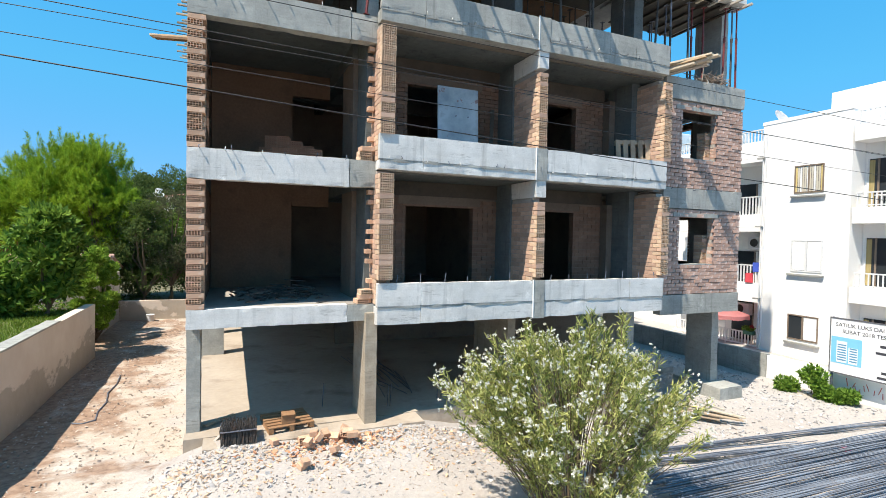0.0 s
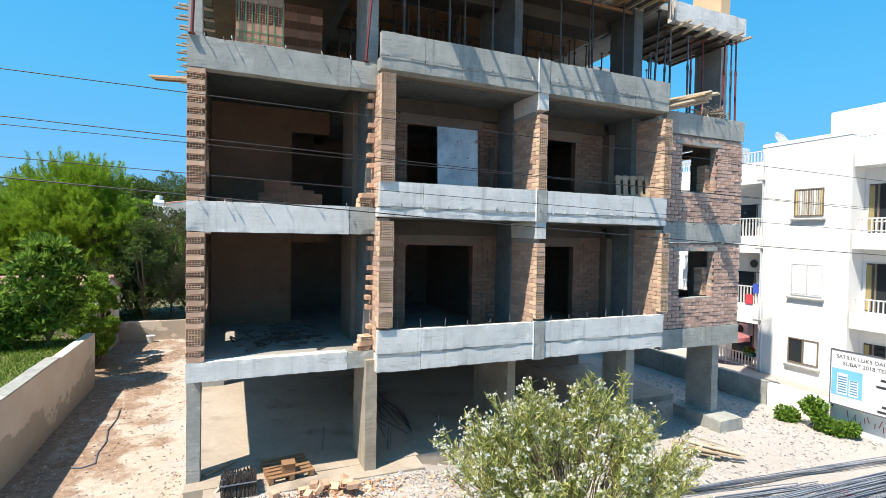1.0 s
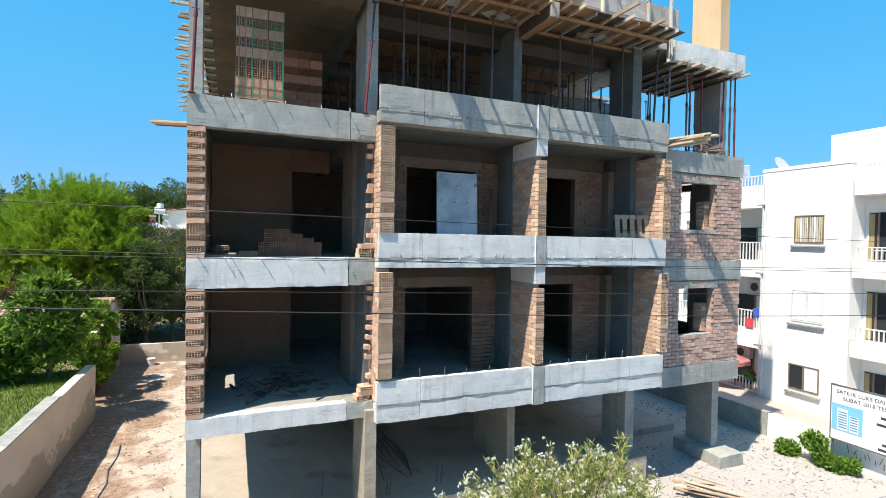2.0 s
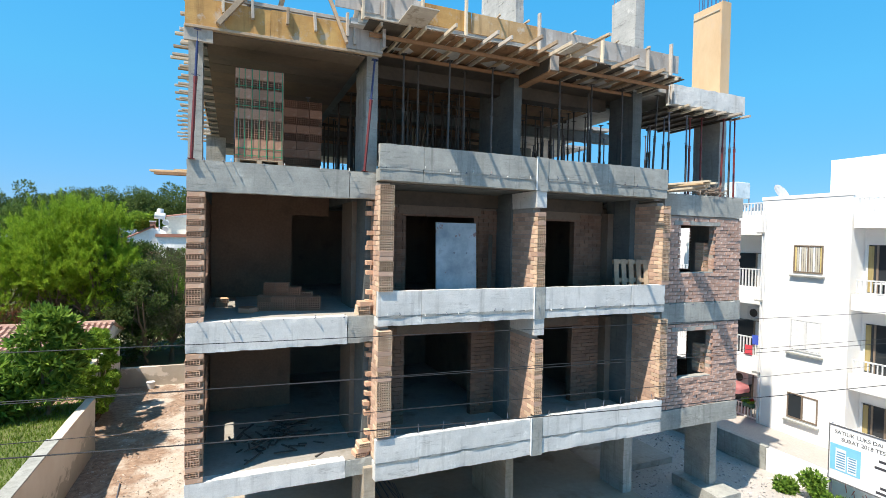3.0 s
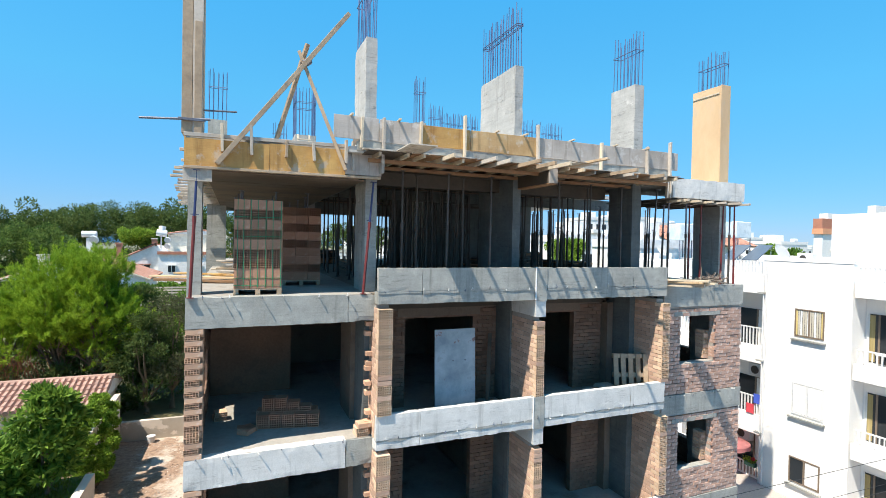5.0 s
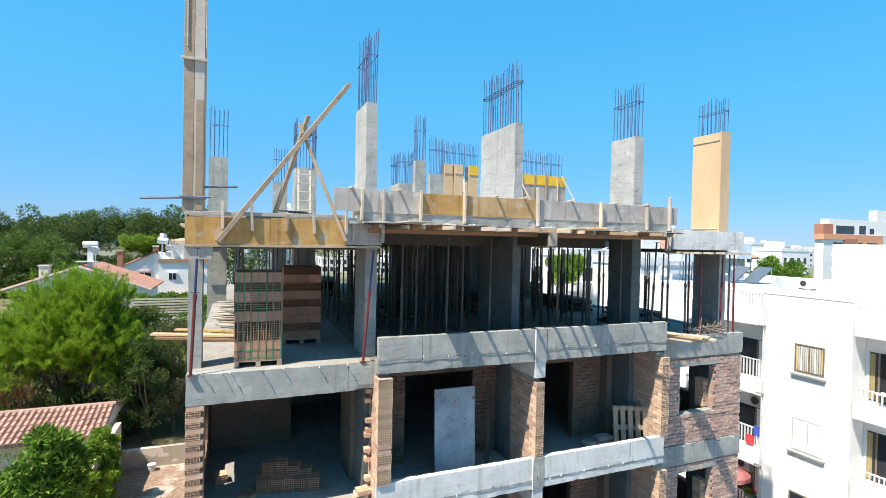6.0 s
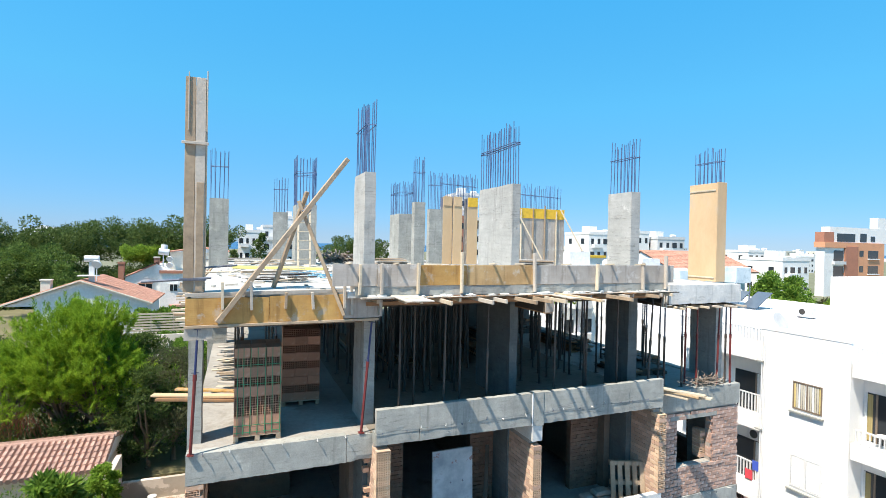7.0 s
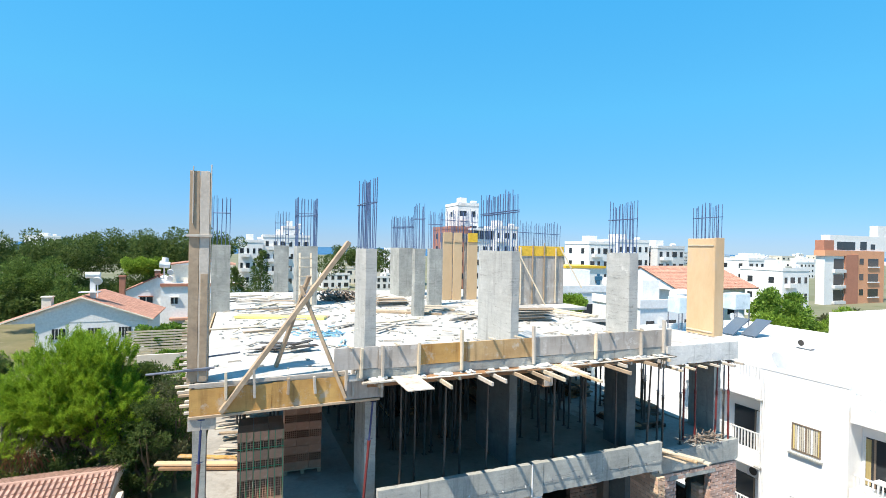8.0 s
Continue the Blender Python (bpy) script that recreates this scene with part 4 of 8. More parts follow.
    for x, tip in ((3.45, -0.5), (4.0, -0.6), (4.3, -0.7), (4.8, -1.08), (5.25, -0.5), (5.7, -1.14), (6.08, -1.04), (6.62, -1.34), (7.06, -1.24), (7.37, -1.34), (7.8, -0.7), (8.2, -0.74), (8.7, -0.5), (9.2, -1.34), (9.6, -0.78), (10.0, -0.5), (10.4, -0.94), (10.85, -0.6), (11.2, -0.6)):
        add("joist", plank((x, tip, 11.285), (x - 0.05, 1.4, 11.285), 0.05, 0.08), rng.choice((WOOD_PALE, WOOD, WOOD_GREY)))
    add("joist", plank((7.88, -1.9, 11.35), (7.82, -0.3, 11.35), 0.08, 0.05), PLY_WORN, "tan timber lath")
    for y in (-0.1, 0.85):
        add("bearer", plank((3.3, y, 11.2), (11.4, y, 11.2), 0.05, 0.08), SOFFIT_WARM, "long timber bearer")
    add("beam_box", box((7.36, -0.58, 10.95), (7.58, -0.54, 11.28), 0.003), PLY_GREY, "hanging plywood beam box")
    add("beam_box", box((7.36, -0.535, 10.95), (7.39, 0.8, 11.23), 0.003), SOFFIT)
    add("beam_box", box((7.36, -0.54, 10.92), (7.58, 0.8, 10.948), 0.003), SOFFIT_WARM)
    add("panel", box((7.55, -1.3, 11.33), (8.1, -0.3, 11.35)), PLY_SPLASHED)
    add("bracket", box((3.56, -0.2, 10.95), (3.62, 0.1, 11.35)), PLY_GREY)
    return f


build_balcony_formwork()


def build_wing_formwork():
    f = thing("wing_formwork", "timber joists and boards under the wing's roof slab", "formwork", at=(13.3, 0.5, 10.9))
    inv = Matrix.Translation((-13.3, -0.5, -10.9))
    for n in range(6):
        x = 12.05 + n * 0.5
        stub = plank((x + 0.1, -0.12 - rng.uniform(0, 0.15), 10.86), (x + 0.1, 0.5, 10.86), 0.08, 0.06)
        bmesh.ops.transform(stub, matrix=inv, verts=stub.verts[:])
        part("joist_stub", stub, rng.choice((WOOD_PALE, WOOD_GREY)), f)
        bm = plank((x, 0.38, 10.88), (x, 2.7, 10.88), 0.07, 0.06)
        bmesh.ops.transform(bm, matrix=inv, verts=bm.verts[:])
        part("joist", bm, SOFFIT, f)
    bm = box((11.9, 0.4, 10.915), (14.48, 2.75, 10.94))
    bmesh.ops.transform(bm, matrix=inv, verts=bm.verts[:])
    part("soffit_board", bm, SOFFIT, f)
    for x in (11.62, 11.74):
        bm = plank((x, 0.05, 10.9), (x + 0.03, 0.05, 11.55), 0.07, 0.03)
        bmesh.ops.transform(bm, matrix=inv, verts=bm.verts[:])
        part("batten", bm, WOOD_GREY, f)


build_wing_formwork()


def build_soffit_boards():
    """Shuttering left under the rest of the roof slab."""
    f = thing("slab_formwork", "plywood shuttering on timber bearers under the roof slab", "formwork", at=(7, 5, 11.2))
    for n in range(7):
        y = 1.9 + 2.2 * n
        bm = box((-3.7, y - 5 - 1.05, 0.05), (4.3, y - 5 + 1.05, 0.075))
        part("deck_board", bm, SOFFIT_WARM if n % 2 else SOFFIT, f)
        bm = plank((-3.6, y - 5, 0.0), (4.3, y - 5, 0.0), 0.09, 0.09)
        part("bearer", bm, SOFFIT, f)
    return f


build_soffit_boards()


def build_column_forms():
    a = thing("column_formwork", "tall weathered timber column formwork with steel clamps", "formwork", at=(0.08, 0.2, 11.5))
    for x0, x1, mat in ((-0.18, -0.006, WOOD), (0.0, 0.165, WOOD_GREY)):
        part("board", box((x0, -0.12, 0.0), (x1, -0.08, 4.0 + 0.02 * x0), 0.004), mat, a)
    part("board", box((0.03, -0.145, 0.02), (0.155, -0.121, 2.05), 0.003), WOOD, a, "brown timber board")
    for x0, x1 in ((-0.18, -0.14), (0.14, 0.18)):
        part("side_board", box((x0, -0.08, 0.0), (x1, 0.24, 3.98), 0.004), WOOD, a)
    part("back_board", box((-0.18, 0.24, 0.0), (0.18, 0.28, 3.95), 0.004), WOOD_GREY, a)
    for z in (0.22, 2.75):
        part("clamp", box((-0.23, -0.17, z), (0.22, -0.13, z + 0.05), 0.004), STEEL if z < 1 else WOOD_GREY, a, "clamp bar")
    part("clamp_bar", tube((-0.85, -0.1, 0.2), (0.3, -0.16, 0.27), 0.022), STEEL, a, "dark steel clamp bar")
    part("clamp_bar", tube((0.1, -0.05, 0.45), (0.75, 0.0, 0.5), 0.018), STEEL, a)
    for x, top in ((-0.12, 4.08), (0.19, 4.13)):
        part("nail_strip", plank((x, -0.13, 3.0), (x, -0.13, top), 0.03, 0.02), WOOD_GREY, a)
    r = thing("column_formwork", "clean tan plywood column formwork", "formwork", at=(14.8, 1.35, 11.48))
    for name, lo, hi in (("front_panel", (-0.2, -0.52, 0.02), (0.2, -0.485, 3.13)), ("side_panel", (-0.2, -0.484, 0.02), (-0.165, 0.52, 3.11)), ("side_panel", (0.165, -0.484, 0.02), (0.2, 0.52, 3.11)), ("back_panel", (-0.16, 0.485, 0.02), (0.16, 0.52, 3.08))):
        part(name, box(lo, hi, 0.004), PLY_TAN, r)
    for z in (0.12, 2.86):
        part("cleat", box((-0.225, -0.46, z), (-0.201, 0.5, z + 0.045), 0.003), WOOD_PALE, r)
    for x0, x1, y0, y1, name in ((10.35, 10.85, 12.9, 13.3, "core"), (10.87, 11.35, 12.8, 13.3, "core"), (11.68, 12.25, 12.85, 13.3, "core"), (13.1, 15.7, 10.2, 10.6, "lift")):
        h = 3.4 if name == "core" else 2.78
        c = thing("wall_formwork", "tan plywood wall formwork with vertical timber studs", "formwork", at=((x0 + x1) / 2, y0, 11.49))
        w = (x1 - x0) / 2
        part("panel", box((-w, 0, 0), (w, 0.03, h), 0.004), PLY_GREY if name == "lift" else PLY_TAN, c)
        part("panel", box((-w, y1 - y0 - 0.03, 0), (w, y1 - y0, h), 0.004), PLY_GREY, c)
        part("top_panel", box((-w + 0.02, -0.03, h - 0.45), (w - 0.02, -0.004, h + 0.02), 0.004), YELLOW if name == "lift" or x0 > 11.5 else PLY_TAN, c, "bright yellow shutter panel" if name == "lift" else "")
        for k in range(int(w / 0.3)):
            x = -w + 0.12 + k * 0.66
            if x < w:
                part("stud", plank((x, -0.06, 0.02), (x + rng.uniform(-0.02, 0.02), -0.06, h + rng.uniform(-0.1, 0.25)), 0.06, 0.05), rng.choice((WOOD, WOOD_PALE)), c)
    for a_, b_ in (((12.85, 10.05, 14.25), (14.0, 9.2, 11.55)), ((15.35, 10.05, 14.3), (16.2, 9.4, 12.3))):
        s = thing("timber_strut", "pale timber strut propping a wall formwork", "strut", "struts of the core", at=b_)
        part("beam", plank(Vector(a_) - Vector(b_), (0, 0, 0), 0.09, 0.06), WOOD_PALE, s)


build_column_forms()


def build_braces():
    x, y, z = 2.09, 0.06, 13.1
    for a, b, w in (((0.5, -0.1, 10.95), (2.92, 0.115, 14.22), 0.14), ((2.86, -0.12, 11.0), (1.95, 0.1, 13.3), 0.11), ((1.55, 0.9, 11.5), (2.12, 0.16, 13.5), 0.09)):
        s = thing("timber_brace", "long rough timber brace tied at a crossing", "brace", "braces of the corner column", at=a)
        part("beam", plank((0, 0, 0), Vector(b) - Vector(a), w, w * 0.62), WOOD, s)
    k = thing("wire_knot", "dark wire binding where timbers cross", "binding", at=(x, y + 0.02, z))
    part("coil", tube((-0.06, -0.02, -0.05), (0.06, 0.06, 0.06), 0.075, 10), STEEL, k)
    lad = thing("ladder", "pale site-made timber ladder leaning on a column", "ladder", at=(3.0, 9.6, 11.5))
    for dx in (0.0, 0.45):
        part("rail", plank((dx, 0, 0), (dx + 0.1, 1.1, 2.3), 0.07, 0.05), WOOD_PALE, lad)
    for n in range(6):
        h = 0.3 + n * 0.36
        part("rung", plank((-0.03 + 0.04 * h, h * 0.48 - 0.03, h), (0.5 + 0.04 * h, h * 0.48 - 0.03, h), 0.06, 0.03), WOOD_PALE, lad)


build_braces()


def build_starters():
    """Starter bars above every column head."""
    tall = {"A2": 1.9, "G": 1.92, "H": 2.15, "B": 1.62, "C": 1.6, "D": 1.5, "E": 1.75, "E2": 1.7, "F": 1.75, "R": 1.3}
    for name, (x0, x1, y0, y1) in COLUMNS.items():
        if name == "A":
            continue
        z0 = 14.06 if name != "R" else 14.4
        c = thing("starter_bars", "bundle of upright ribbed reinforcing bars with a tie", "rebar", "starter bars on the columns", at=((x0 + x1) / 2, (y0 + y1) / 2, z0))
        hx, hy = (x1 - x0) / 2 - 0.045, (y1 - y0) / 2 - 0.045
        nx, ny = max(2, round(hx * 2 / 0.14) + 1), max(2, round(hy * 2 / 0.14) + 1)
        spots = [(-hx + 2 * hx * i / (nx - 1), s * hy) for i in range(nx) for s in (-1, 1)] + [(s * hx, -hy + 2 * hy * j / (ny - 1)) for j in range(1, ny - 1) for s in (-1, 1)]
        for x, y in spots:
            part("bar", tube((x, y, -0.2), (x + rng.uniform(-0.03, 0.03), y + rng.uniform(-0.03, 0.03), tall[name] + rng.uniform(-0.14, 0.06)), 0.011, 6), REBAR_BLUE, c)
        for z in ((0.64 * tall[name], 0.67 * tall[name]) if hy > 0.5 else (0.66 * tall[name],)):
            bm = bmesh.new()
            q = [(-hx - 0.02, -hy - 0.02, z), (hx + 0.02, -hy - 0.02, z + 0.02), (hx + 0.02, hy + 0.02, z + 0.01), (-hx - 0.02, hy + 0.02, z)]
            for i in range(4):
                add_tube(bm, q[i], q[(i + 1) % 4], 0.012, 6)
            part("tie", bm, REBAR_BLUE, c)


build_starters()


def build_core_bars():
    """Rows of bars standing out of the core's wall forms."""
    for x0, x1, y, z, n in ((10.3, 12.25, 13.1, 14.8, 16), (13.2, 15.5, 10.4, 14.2, 14)):
        c = thing("starter_bars", "long row of upright bars over a wall form", "rebar", "starter bars on the core", at=(x0, y, z))
        for k in range(n):
            for dy in (-0.08, 0.08):
                x = (x1 - x0) * k / (n - 1) + rng.uniform(-0.02, 0.02)
                part("bar", tube((x, dy, -0.4), (x + rng.uniform(-0.04, 0.04), dy, 1.2 + rng.uniform(-0.15, 0.15)), 0.011, 6), REBAR_BLUE, c)
        for dy in (-0.1, 0.1):
            part("tie", tube((-0.05, dy, 0.75), (x1 - x0 + 0.05, dy, 0.68), 0.011, 6), REBAR_BLUE, c)


build_core_bars()


def build_stubs():
    """Short bars standing up from the lowest parapet."""
    for n in range(14):
        x = 3.95 + n * 0.55
        if 7.2 < x < 7.75:
            continue
        h = rng.uniform(0.1, 0.2)
        part("starter_bar", tube((x, -0.25, 2.9), (x + rng.uniform(-0.04, 0.04), -0.25, 2.94 + h), 0.009, 6), STEEL, building)


build_stubs()

# ---- steel props of the open storey ----


def steel_prop(outer, inner, height=2.4):
    p = thing("steel_prop", "rusty adjustable steel prop under the formwork", "prop", "props of the top storey")
    part("base_plate", box((-0.06, -0.06, 0), (0.06, 0.06, 0.008)), outer, p)
    part("outer_tube", tube((0, 0, 0.008), (0, 0, 1.45), 0.029, 8), outer, p)
    part("collar", tube((0, 0, 1.38), (0, 0, 1.5), 0.036, 8), outer, p)
    part("inner_tube", tube((0, 0, 1.5), (0, 0, height - 0.008), 0.022, 8), inner, p)
    part("pin", tube((-0.07, 0, 1.53), (0.07, 0, 1.53), 0.008, 6), inner, p)
    part("top_plate", box((-0.06, -0.06, height - 0.008), (0.06, 0.06, height)), inner, p)
    return p


def build_props():
    grey = steel_prop(PROP_GREY, PROP_GREY, 2.66)
    low = steel_prop(PROP_GREY, STEEL, 2.34)
    red = steel_prop(PROP_RED, PROP_RED, 2.36)
    blue = steel_prop(PROP_RED, PROP_BLUE, 2.34)
    tagged(red, "red painted adjustable steel prop")
    tagged(blue, "red steel prop with a blue top tube")
    for ob, at in ((grey, (4.2, 0.3, 8.48)), (low, (1.0, 4.0, 8.48)), (red, (13.6, 0.6, 8.48)), (blue, (0.12, 0.1, 8.48))):
        ob.matrix_basis = Matrix.Translation(at)
    blue.matrix_basis = Matrix.Translation((0.08, -0.02, 8.485)) @ Matrix.Rotation(radians(2.2), 4, "Y")
    copy_thing(blue, Matrix.Translation((3.3, 0.05, 8.485)) @ Matrix.Rotation(radians(4.5), 4, "Y"))
    for x, y, lean in ((4.75, 0.9, 0), (5.25, 0.25, 0.5), (5.9, 0.8, 0), (6.35, 0.25, 0.4), (8.3, 0.3, 0), (8.8, 1.0, 0.5), (9.25, 0.25, 0), (9.7, 0.9, -0.6), (10.3, 0.3, 0), (11.3, 0.2, 3.0), (11.4, 1.6, 0)):
        copy_thing(grey, Matrix.Translation((x, y, 8.48)) @ Matrix.Rotation(radians(lean), 4, "Y"))
    for n in range(78):
        x, y = 4.1 + (n % 12) * 0.82 + rng.uniform(-0.2, 0.2), 2.4 + (n // 12) * 1.25 + rng.uniform(-0.3, 0.3)
        if any(c[0] - 0.1 < x < c[1] + 0.1 and c[2] - 0.1 < y < c[3] + 0.1 for c in COLUMNS.values()) or 8.8 < y < 9.4:
            continue
        copy_thing(grey if x < 11.4 else low, Matrix.Translation((x, y, 8.48)) @ Matrix.Rotation(radians(rng.uniform(-1.2, 1.2)), 4, "Y"))
    for n in range(96):
        x, y = (3.75 + (n % 8) * 0.42, 2.6 + (n // 8) * 1.0) if n < 48 else (8.0 + (n % 8) * 0.85, 2.9 + (n // 8 - 6) * 1.15)
        x, y = x + rng.uniform(-0.2, 0.2), y + rng.uniform(-0.4, 0.4)
        if any(c[0] - 0.1 < x < c[1] + 0.1 and c[2] - 0.1 < y < c[3] + 0.1 for c in COLUMNS.values()) or 8.8 < y < 9.4:
            continue
        copy_thing(grey if x < 11.4 else low, Matrix.Translation((x, y, 8.48)) @ Matrix.Rotation(radians(rng.uniform(-1.5, 1.5)), 4, "Y"))
    for n in range(12):
        copy_thing(low, Matrix.Translation((0.9 + (n % 3) * 0.85 + rng.uniform(-0.1, 0.1), 3.6 + (n // 3) * 1.3 + rng.uniform(-0.2, 0.2), 8.48)))
    for x, y, lean, kind in ((12.15, 0.45, 0, low), (12.4, 0.9, 1, low), (12.9, 0.5, -0.5, low), (13.3, 0.75, 0, red), (14.15, 0.35, 1.5, red), (14.45, 0.32, 0, low), (14.62, 0.28, -0.8, red), (12.0, 1.8, 2.5, low), (12.3, 2.2, 0, low), (12.9, 1.9, 0, low), (13.4, 2.4, 0, low)):
        copy_thing(kind, Matrix.Translation((x, y, 8.47)) @ Matrix.Rotation(radians(lean), 4, "Y"))


build_props()

# ---- bricks, pallets and timber on the floors ----
PAL_HOLES = hollow_brick_mesh("pallet_brick_end", 0.292, 0.44, 0.19, 6, 4, BRICK_PALLET)
PAL_PLAIN = solid_brick_mesh("pallet_brick_side", 0.292, 0.44, 0.19, BRICK_PALLET)
STRAP = plain("green_strap", (0.03, 0.22, 0.1), 0.5)


def wooden_pallet(at, turn=0.0, label="rough timber pallet", m=None, mat=None):
    p = thing("pallet", label, "pallet")
    mat = mat or WOOD
    for n in range(6):
        part("slat", box((-0.45, -0.44 + n * 0.16, 0.1), (0.45, -0.44 + n * 0.16 + 0.1, 0.122), 0.002), mat, p)
    for x in (-0.4, 0.0, 0.4):
        part("bearer", box((x - 0.045, -0.44, 0.022), (x + 0.045, 0.46, 0.1), 0.003), mat, p)
        part("foot_board", box((x - 0.05, -0.44, 0.0), (x + 0.05, 0.46, 0.021), 0.002), mat, p)
    p.matrix_basis = m if m is not None else Matrix.Translation(at) @ Matrix.Rotation(turn, 4, "Z")
    return p


def brick_pallet(x, y, z, layers, turn, straps):
    wooden_pallet((x, y, z), turn, "timber pallet under stacked bricks")
    s = thing("brick_stack", "strapped stack of red hollow bricks on a pallet", "bricks")
    for n, kind in enumerate(layers):
        for i in range(3):
            for j in range(2):
                me = PAL_HOLES if kind == "h" else PAL_PLAIN
                lay(me, -0.445 + i * 0.297 + rng.uniform(-0.004, 0.004), -0.44 + j * 0.445 + rng.uniform(-0.006, 0.006), n * 0.194, s)
    h = len(layers) * 0.194
    if straps:
        for k in range(7):
            u = -0.4 + k * 0.135 + rng.uniform(-0.02, 0.02)
            part("strap", box((u - 0.007, -0.452, 0.02), (u + 0.007, -0.448, h + 0.004)), STRAP, s, "green plastic strap")
        for k in (0.06, 0.2, 1.02, 1.4):
            part("strap", box((-0.45, -0.453, k), (0.45, -0.449, k + 0.012)), STRAP, s)
    s.matrix_basis = Matrix.Translation((x, y, z + 0.124)) @ Matrix.Rotation(turn, 4, "Z")
    return s


brick_pallet(1.27, 0.75, 8.485, "sshhshshs", radians(-2), True)
brick_pallet(2.34, 2.7, 8.485, "shsshshsh", radians(-3), False)


def loose_bricks(name, spots, label, kinds=None):
    for x, y, z, turn, tip in spots:
        b = new("loose_brick", rng.choice(kinds or (END_RED, LONG_RED, END_25)))
        tagged(b, label, "brick", name)
        b.matrix_basis = Matrix.Translation((x, y, z)) @ Matrix.Rotation(turn, 4, "Z") @ Matrix.Rotation(tip, 4, "X")


# low stack on the second floor of the left block
loose_bricks("bricks stacked in the room", [(1.3 + 0.256 * n + 0.0, 1.22 - 0.06 * n + 0.3 * row, 5.485 + 0.097 * tier, -0.22 + rng.uniform(-0.03, 0.03), 0) for row in range(2) for tier in range(3) for n in range(5)]
             + [(1.42 + 0.256 * n, 1.42 - 0.06 * n, 5.776 + 0.097 * tier, -0.22 + rng.uniform(-0.05, 0.05), 0) for tier in range(3) for n in range(4 - tier)] + [(1.1 + 0.09 * n, 1.0 + 0.05 * n, 5.487, 0.5 + n, 0) for n in range(3)], "red hollow brick in a low stack on the floor", (END_DEEP,))
loose_bricks("bricks left on the floors", [(0.45, 1.95, 5.485, 0.2, 0), (0.47, 1.95, 5.582, 0.15, 0), (3.22, -0.02 + 0.05, 5.486, 0.1, 0), (3.2, 0.02, 5.583, 0.0, 0), (3.24, 0.0, 5.68, 0.08, 0), (3.2, 0.02, 2.486, 0.1, 0), (3.24, 0.03, 2.583, 0.0, 0), (3.27, 0.0, 2.68, 0.05, 0)], "single hollow brick lying on the slab edge")


SCRAP = surface("rusty_scrap", (0.16, 0.12, 0.09), (0.34, 0.28, 0.23), (0.22, 0.12, 0.07), big=3.0, fine=20.0, amount=0.2, island=True)


def build_floor_things():
    panel = thing("leaning_board", "large pale grey-blue stained board leaning upright", "board", at=(5.76, 0.72, 5.485))
    m, n, l, b = material("pale_board", 0.6)
    v = mapped(n, l)
    c = ramp(n, l, noise_node(n, l, v, 1.6, 5.0), [(0.35, (0.2, 0.27, 0.32)), (0.6, (0.38, 0.46, 0.51))])
    c = mix(n, l, ramp(n, l, noise_node(n, l, v, 3.2, 6.0), [(0.6, (0, 0, 0)), (0.7, (0.6, 0.6, 0.6))]), c, (0.17, 0.19, 0.2))
    c = mix(n, l, ramp(n, l, noise_node(n, l, v, 5.0, 7.0), [(0.64, (0, 0, 0)), (0.68, (0.8, 0.8, 0.8))]), c, (0.22, 0.1, 0.08))
    l.new(c, b.inputs["Base Color"])
    part("sheet", box((-0.53, -0.03, 0), (0.53, 0.03, 2.02), 0.006, Matrix.Rotation(radians(-3), 4, "X")), m, panel)
    for dx in (-0.12, 0.2):
        part("bolt", tube((dx, -0.11, 1.3), (dx, -0.08, 1.3), 0.016), STEEL, panel)
    plk = thing("leaning_plank", "dark plank leaning on a brick wall", "plank", at=(6.75, 0.95, 5.485))
    part("beam", plank((0, 0, 0), (0.25, 0.4, 1.75), 0.1, 0.03), SOFFIT, plk)
    # a pallet on edge against the brick fin, and cement sacks
    wooden_pallet(None, m=Matrix.Translation((10.92, 0.36, 6.07)) @ Matrix.Rotation(radians(-22), 4, "Z") @ Matrix.Rotation(radians(80), 4, "X") @ Matrix.Rotation(radians(90), 4, "Z") @ Matrix.Scale(1.25, 4), label="timber pallet standing on edge against a fin wall", mat=WOOD)
    for x, y, z in ((10.25, 0.75, 5.485), (10.3, 0.8, 5.62), (9.98, 0.9, 5.485)):
        s = thing("cement_sack", "dusty grey paper cement sack on the floor", "sack", "cement sacks", at=(x, y, z))
        bm = box((-0.26, -0.17, 0), (0.26, 0.17, 0.14), 0.05)
        part("bag", bm, WOOD_GREY, s)
    # timber sticking out of the open storey, left and right
    for k, (a, b_, w, h, mat) in enumerate((((-1.05, 3.75, 8.63), (1.0, 3.1, 8.6), 0.2, 0.05, PLY_TAN), ((-0.95, 3.6, 8.56), (1.1, 3.0, 8.52), 0.15, 0.06, SOFFIT_WARM), ((-0.55, 3.9, 8.69), (1.0, 3.3, 8.66), 0.15, 0.05, PLY_YELLOW))):
        s = thing("timber_plank", "fresh yellow plank lying over the slab edge", "plank", "planks at the slab edge", at=a)
        part("beam", plank((0, 0, 0), Vector(b_) - Vector(a), w, h), mat, s)
    for n in range(7):
        a = Vector((11.55 + 0.2 * (n % 2) + rng.uniform(-0.03, 0.05), 0.45 - 0.05 * n, 8.53 + 0.052 * (n // 2)))
        b_ = a + Vector((0.36 + rng.uniform(-0.1, 0.16), -1.1 - rng.uniform(0, 0.25), 0.03))
        s = thing("timber_plank", "pale plank lying on the wing's slab edge", "plank", "planks at the slab edge", at=a)
        part("beam", plank((0, 0, 0), b_ - a, rng.uniform(0.14, 0.2), 0.05), rng.choice((PLY_WORN, WOOD_PALE, WOOD_GREY)), s)
    bm = bmesh.new()
